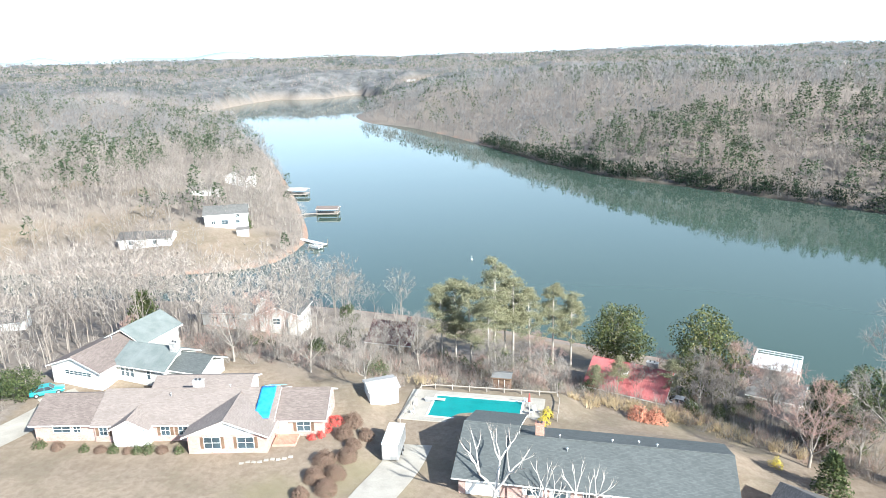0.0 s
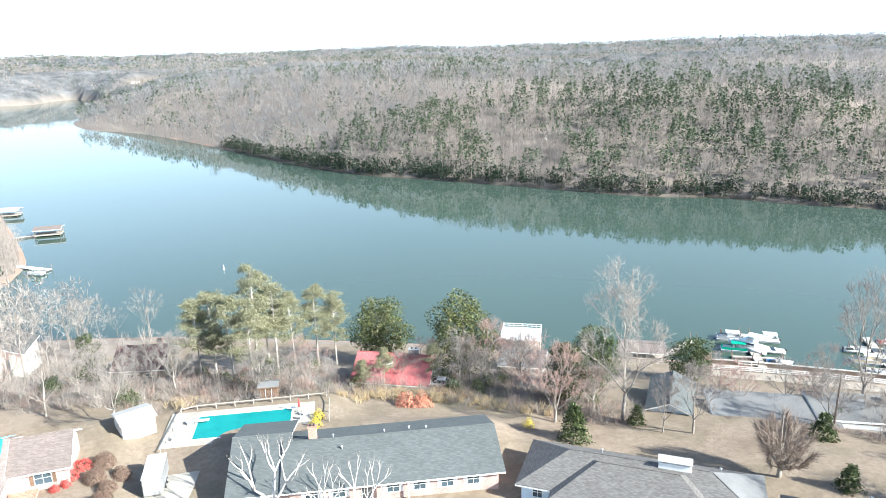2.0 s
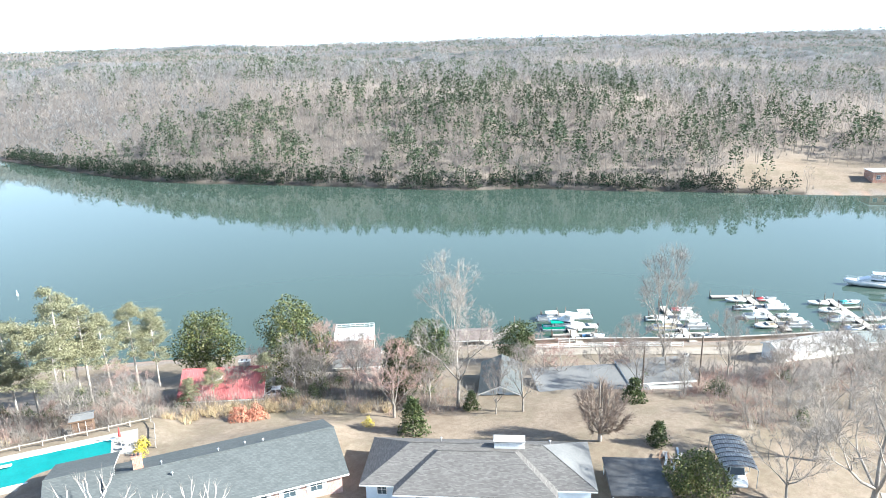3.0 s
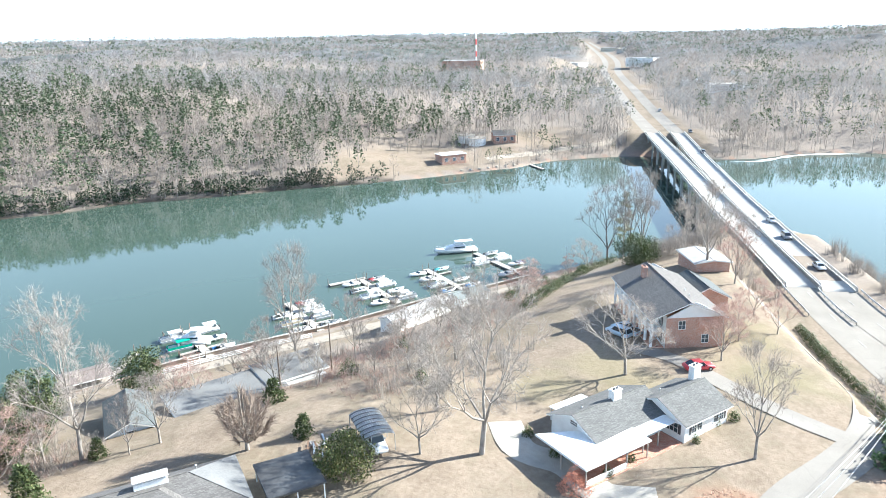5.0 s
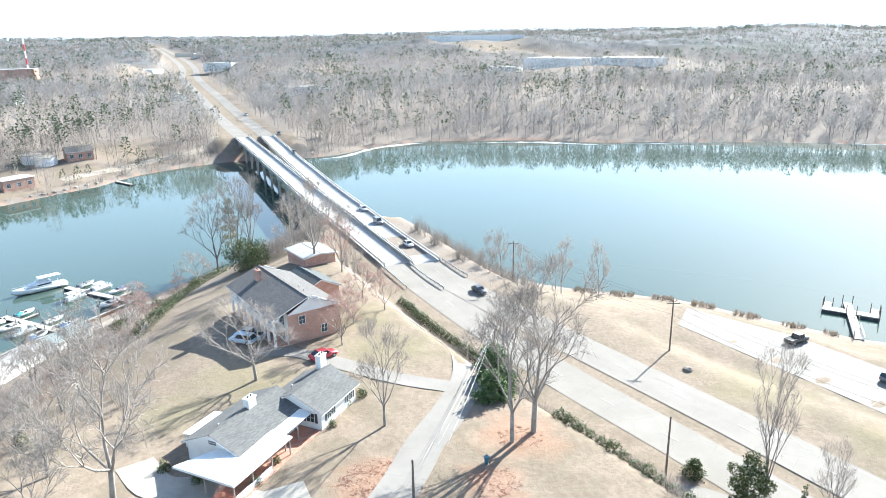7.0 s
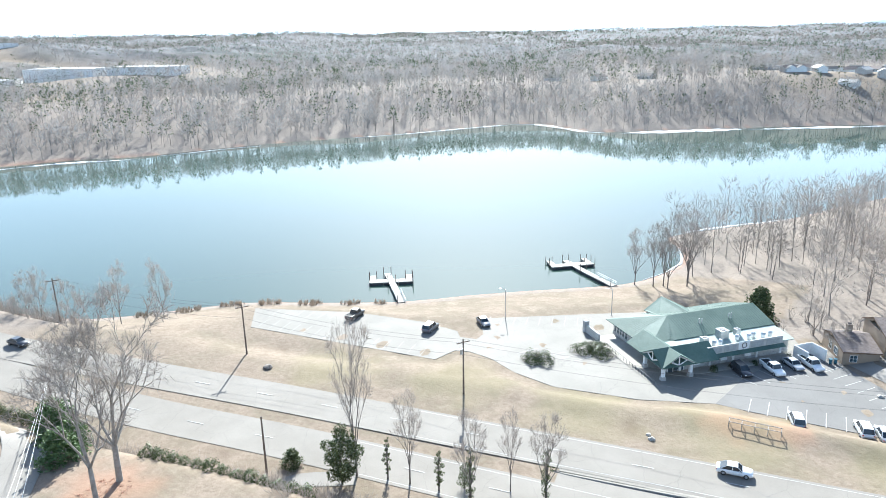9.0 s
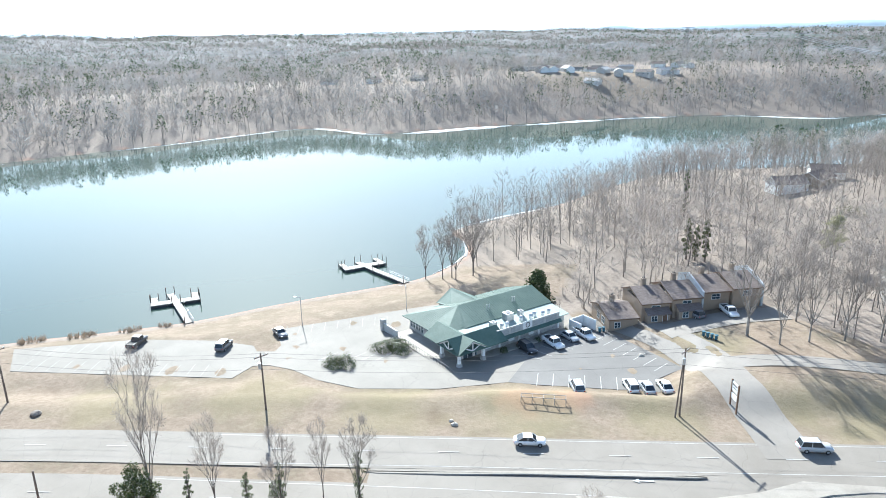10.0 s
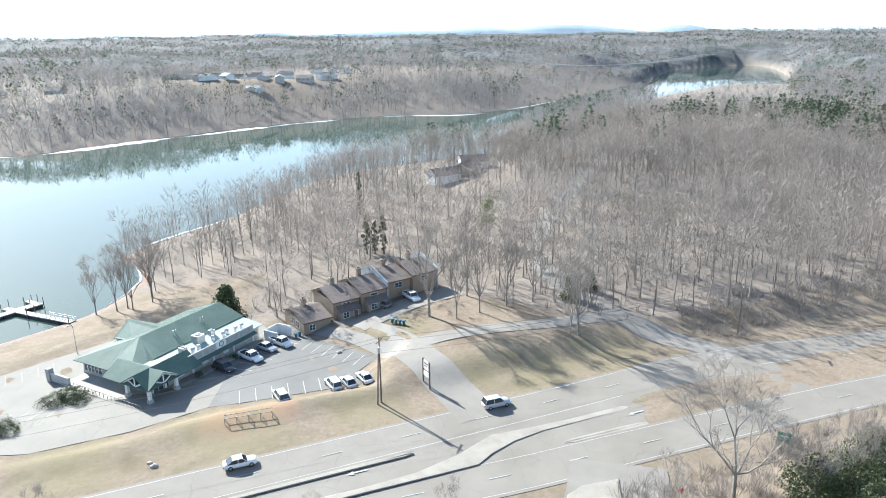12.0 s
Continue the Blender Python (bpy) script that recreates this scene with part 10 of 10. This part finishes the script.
boulder(100.4, -62.2, 0.85, "dark boulder in the verge ditch", surface("dark rock", (0.17, 0.145, 0.12), (0.29, 0.25, 0.21), 1.5, 6, 0.9, 0.05))
boulder(38.4, -86.6, 0.55, "pale concrete block on the verge", CONCRETE)
boulder(39.3, -87.4, 0.4, "small broken concrete lump", CONCRETE)
boulder(16.5, -125, 0.6, "pale rock in the grass strip", CONCRETE)
for k in range(7):
    boulder(318 + k * 3.6, 117.5 - k * 3.4, 0.8, "pale riprap stone on the far shore", CONCRETE)


def turn_arrow(x, y, turn, name="turn_arrow"):
    """A painted left-turn arrow."""
    bm = bmesh.new()
    v = [bm.verts.new((a, b, 0)) for a, b in ((-1.4, -0.1), (0.6, -0.1), (0.6, -0.35), (1.5, 0.1), (0.6, 0.55), (0.6, 0.2), (-1.4, 0.2))]
    bm.faces.new(v)
    a = part(name, bm, PAINT)
    a.matrix_world = pose(x, y, road_z(EAST_FINE, x) + 0.03, 0, 0, turn)
    tagged(a, "white painted turn arrow on the asphalt", "road marking", kind="structure")


turn_arrow(-23.6, -106.0, 200)
turn_arrow(-33.4, -96.8, 20)
turn_arrow(9.5, -83.8, 20)


# ---- across the water ----
BAR = surface("pale mud bar", (0.55, 0.54, 0.52), (0.72, 0.71, 0.69), 0.15, 2, 0.7, 0.01)


def mud_bar(x0, y0, x1, y1, off, wide, seed):
    """A pale flat of mud that follows the shore from one place to another, off metres out in the water."""
    r = np.random.RandomState(seed)
    a, b = (int(np.argmin(np.hypot(SHORE[:, 0] - x, SHORE[:, 1] - y))) for x, y in ((x0, y0), (x1, y1)))
    line = smooth_line(SHORE[min(a, b):max(a, b) + 1], 3.0)
    n = len(line)
    d = np.gradient(line, axis=0)
    d /= np.linalg.norm(d, axis=1)[:, None]
    out = np.stack([-d[:, 1], d[:, 0]], 1)
    mid = line[n // 2] + out[n // 2] * 5
    if not inside_lake(mid[:1], mid[1:])[0]:
        out = -out
    slow = np.convolve(r.normal(size=n + 12), np.ones(13) / 13, "valid") * 3
    half = wide * np.clip(0.75 + 0.5 * slow + 0.25 * r.normal(size=n), 0.12, 1.6) * np.clip(np.minimum(np.arange(n), n - 1 - np.arange(n)) / 5, 0.05, 1)
    at = line + out * (off + 1.5 * np.convolve(r.normal(size=n + 8), np.ones(9) / 9, "valid"))[:, None]
    rows = [np.column_stack([at + out * (half * k)[:, None], np.full(n, z)]) for k, z in ((-1, -0.2), (-0.8, 0.1), (0.8, 0.12), (1, -0.2))]
    i = np.arange(n - 1)
    faces = np.vstack([np.stack([i + q * n, i + 1 + q * n, i + 1 + (q + 1) * n, i + (q + 1) * n], 1) for q in range(3)])
    ob = new("mud_bar", mesh_of("mud_bar", np.vstack(rows), faces, [BAR], True))
    tagged(ob, "pale mud bar along the far shore", "mud bar", kind="structure")


for k, bar in enumerate([(426, -68, 390, -14, 4, 1.6), (400, -22, 388, 0, 7, 3.0), (422, -97, 390, -174, 9, 3.2), (388, -180, 372, -240, 4, 1.2), (350, -290, 300, -412, 2, 1.0), (298, -414, 232, -410, 3, 3.0), (225, -415, 165, -482, 5, 4.5),
                         (168, -480, 104, -543, 8, 5.5), (110, -540, 60, -570, 5, 3.0), (40, -585, -53, -600, 6, 2.4), (-70, -620, -130, -700, 3, 1.5), (-40, -390, -70, -480, 1, 0.8), (79, -165, 84, -198, 0.5, 0.7), (92, -206, 69, -256, 0.5, 0.7)]):
    mud_bar(*bar, k)


def hall(name, x, y, turn, w, d, tall, wall, roof, label, rise=0.0, windows=4, category="building", group=""):
    """A plain far building: walls, roof and a row of windows."""
    h = thing(name, x, y, ground_z(x, y), turn, label, category, group)
    if rise:
        walls(h, 0, w, 0, d, tall, rise, wall, base=-4)
        ridge_roof(h, 0, w, 0, d, tall, rise, roof, "x", 0.5)
    else:
        part("wall", boxed(0, w, 0, d, -4, tall, bevel=0.05), wall, h)
        part("roof", boxed(-0.3, w + 0.3, -0.3, d + 0.3, tall, tall + 0.35, bevel=0.05), roof, h)
    for k in range(windows):
        opening(h, "front", 0, w * (k + 0.5) / windows, min(1.6, w / windows * 0.6), tall * 0.35, tall * 0.7)
    return h


hall("pump_house", 320.5, 128.6, -42, 13.5, 8, 4.6, BRICK, WHITE, "small red brick pump house on the far shore", 0, 3)
hall("brick_hall", 371, 117.5, -62, 12, 9, 5.2, BRICK, SHINGLE_ASH, "red brick hall with a pale gabled roof", 2.0, 3)
for x, y in ((376, 136), (371, 127.5)):
    t = thing("storage_tank", x, y, ground_z(x, y), 0, "round white storage tank at the waterworks", "tank", "waterworks tanks")
    part("shell", rod((0, 0, -2), (0, 0, 3.6), 5.0, 5.0, 28), WHITE, t)
    part("rim", rod((0, 0, 3.6), (0, 0, 3.85), 5.15, 5.15, 28), CONCRETE, t)
jetty([(345, 90), (334, 80.5)], 0.8, "short timber fishing pier on the far shore", 0.6, TIMBER)
for x, y, turn, w, d, tall, wall, label in [(713, 272, 118, 64, 18, 6, WHITE, "long low white school building"), (842, 280, 96, 48, 20, 10, BRICK, "red brick school hall with a flat roof"), (984, 178, 66, 54, 24, 7, WHITE, "pale store beside the highway"),
                                            (640, -16, 117, 38, 14, 4.5, WHITE, "low white roadside store among trees"), (652, 102, 100, 14, 10, 5, WHITE, "small pale shop by the highway"),
                                            (702, -378, 36, 72, 34, 8, WHITE, "very long white warehouse in a clearing"), (772, -330, 36, 76, 40, 9, WHITE, "white warehouse at the wood's edge"), (842, -262, 60, 40, 30, 7, WHITE, "white factory hall by the yard"),
                                            (1150, -336, 101, 150, 50, 11, WHITE, "long white warehouse on the hill"), (1250, -160, 5, 60, 30, 10, WHITE, "white hall on the far ridge")]:
    hall("warehouse", x, y, turn, w, d, tall, wall, MEMBRANE, label, 0, 8, group="far buildings")
r_far = random.Random(5)
far_words = ("small pale house on the far hillside", "white house among distant trees", "brown roofed house in the far suburb", "pale gabled house in the far suburb")
far_roofs = (SHINGLE_ASH, SHINGLE_LIGHT, SHINGLE_BROWN, MEMBRANE)


def suburb(cx, cy, rx, ry, count):
    for k in range(count):
        x, y = cx + r_far.uniform(-rx, rx), cy + r_far.uniform(-ry, ry)
        hall("far_house", x, y, r_far.uniform(0, 360), r_far.uniform(10, 15), 8, 3.2, SIDING if k % 3 else STUCCO, far_roofs[k % 4], far_words[k % 4], 2.0, 3, "house", "far suburb houses")


for k in range(18):
    x = 980 + k * 42
    side = (-1, 1)[k % 2]
    hall("roadside_store", x, float(np.interp(x, EAST_LINE[::-1, 0], EAST_LINE[::-1, 1])) + 9 + side * r_far.uniform(42, 78), r_far.uniform(0, 90), r_far.uniform(22, 44), r_far.uniform(14, 22), r_far.uniform(4.5, 8), (WHITE, STUCCO, CREAM)[k % 3], MEMBRANE, ("pale flat roofed store along the highway", "white shop front in the far town")[k % 2], 0, 5, group="far town buildings")
suburb(150, -680, 80, 70, 30)
suburb(20, 1250, 110, 70, 18)
suburb(-420, 1480, 80, 60, 5)
suburb(330, -560, 40, 20, 3)
suburb(600, 190, 40, 40, 4)
suburb(760, 20, 60, 30, 5)
for x, y, turn, label in ((-12, -270, 30, "small white house at the lane's end"), (-18, -281, 60, "brown cottage beyond the grove"), (-27, -290, 10, "pale cottage near the shore")):
    hall("far_house", x, y, turn, 11, 8, 3.0, SIDING_TAN if "brown" in label else SIDING, SHINGLE_BROWN, label, 2.0, 3, "house", "lane end houses")


def lattice_tower(x, y, tall, label):
    t = thing("transmission_tower", x, y, ground_z(x, y), 20, label, "tower", "transmission towers")
    bm = bmesh.new()
    for sx in (-1, 1):
        for sy in (-1, 1):
            tube(bm, (sx * 3, sy * 3, -1), (sx * 0.7, sy * 0.7, tall), 0.16, 0.1, 4)
    for k in range(8):
        u, v = k / 8, (k + 1) / 8
        a, b = 3 - 2.3 * u, 3 - 2.3 * v
        for s in (-1, 1):
            tube(bm, (-a, s * a, tall * u), (b, s * b, tall * v), 0.08, 0.08, 4)
            tube(bm, (s * a, -a, tall * u), (s * b, b, tall * v), 0.08, 0.08, 4)
    part("frame", bm, GREY_FLAT, t)
    for z in (0.78, 0.88, 0.98):
        part("crossarm", boxed(-6, 6, -0.25, 0.25, tall * z - 0.3, tall * z, bevel=0.05), GREY_FLAT, t)


for x, y, tall, label in ((92, 640, 25, "steel transmission tower above the far wood"), (40, 700, 24, "steel transmission tower near the bend"), (330, 470, 26, "steel transmission tower on the far ridge"), (-20, -680, 36, "steel transmission tower over the south shore"), (80, -760, 36, "steel transmission tower on the south hill")):
    lattice_tower(x, y, tall, label)
for o in (-5, 0, 5):
    wire((-20 + o, -680, ground_z(-20, -680) + 33), (-230 + o, -560, ground_z(-230, -560) + 30), 14, "high voltage line sagging over the river", 0.12, METAL)
mast = thing("radio_mast", 842, 290, ground_z(842, 290), 0, "tall red and white radio mast over the town", "mast")
for k in range(6):
    part("mast_section", rod((0, 0, k * 7), (0, 0, k * 7 + 7), 0.8, 0.8, 6), WHITE if k % 2 else CUSHION, mast)


# low hills on the horizon; the blue of distance haze is put into their colour
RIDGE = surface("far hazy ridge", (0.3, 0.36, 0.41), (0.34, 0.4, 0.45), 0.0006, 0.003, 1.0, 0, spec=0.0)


def far_ridge(turn0, turn1, peaks, seed, words):
    """A range of hills along the edge of sight."""
    r = np.random.RandomState(seed)
    a = np.radians(np.linspace(turn0, turn1, 90))
    u = np.linspace(0, 1, 90)
    z = np.zeros(90)
    for at, size, tall in peaks:
        z = np.maximum(z, tall * np.exp(-((u - at) / size) ** 2))
    z += np.convolve(r.normal(size=90), np.ones(7) / 7, "same") * 5
    z = 40 + z * np.clip(np.minimum(u, 1 - u) * 8, 0, 1)
    x, y = -np.sin(a), np.cos(a)
    verts, faces = [], []
    for rad, k in ((4450, 0.0), (4560, 0.7), (4640, 1.0), (4760, 0.3)):
        verts.append(np.stack([x * rad, y * rad, 20 + (z - 20) * k], 1))
    for row in range(3):
        for k in range(89):
            b = row * 90 + k
            faces.append((b, b + 1, b + 91, b + 90))
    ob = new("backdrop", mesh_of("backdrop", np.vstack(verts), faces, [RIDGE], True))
    tagged(ob, words, "hills", kind="structure")


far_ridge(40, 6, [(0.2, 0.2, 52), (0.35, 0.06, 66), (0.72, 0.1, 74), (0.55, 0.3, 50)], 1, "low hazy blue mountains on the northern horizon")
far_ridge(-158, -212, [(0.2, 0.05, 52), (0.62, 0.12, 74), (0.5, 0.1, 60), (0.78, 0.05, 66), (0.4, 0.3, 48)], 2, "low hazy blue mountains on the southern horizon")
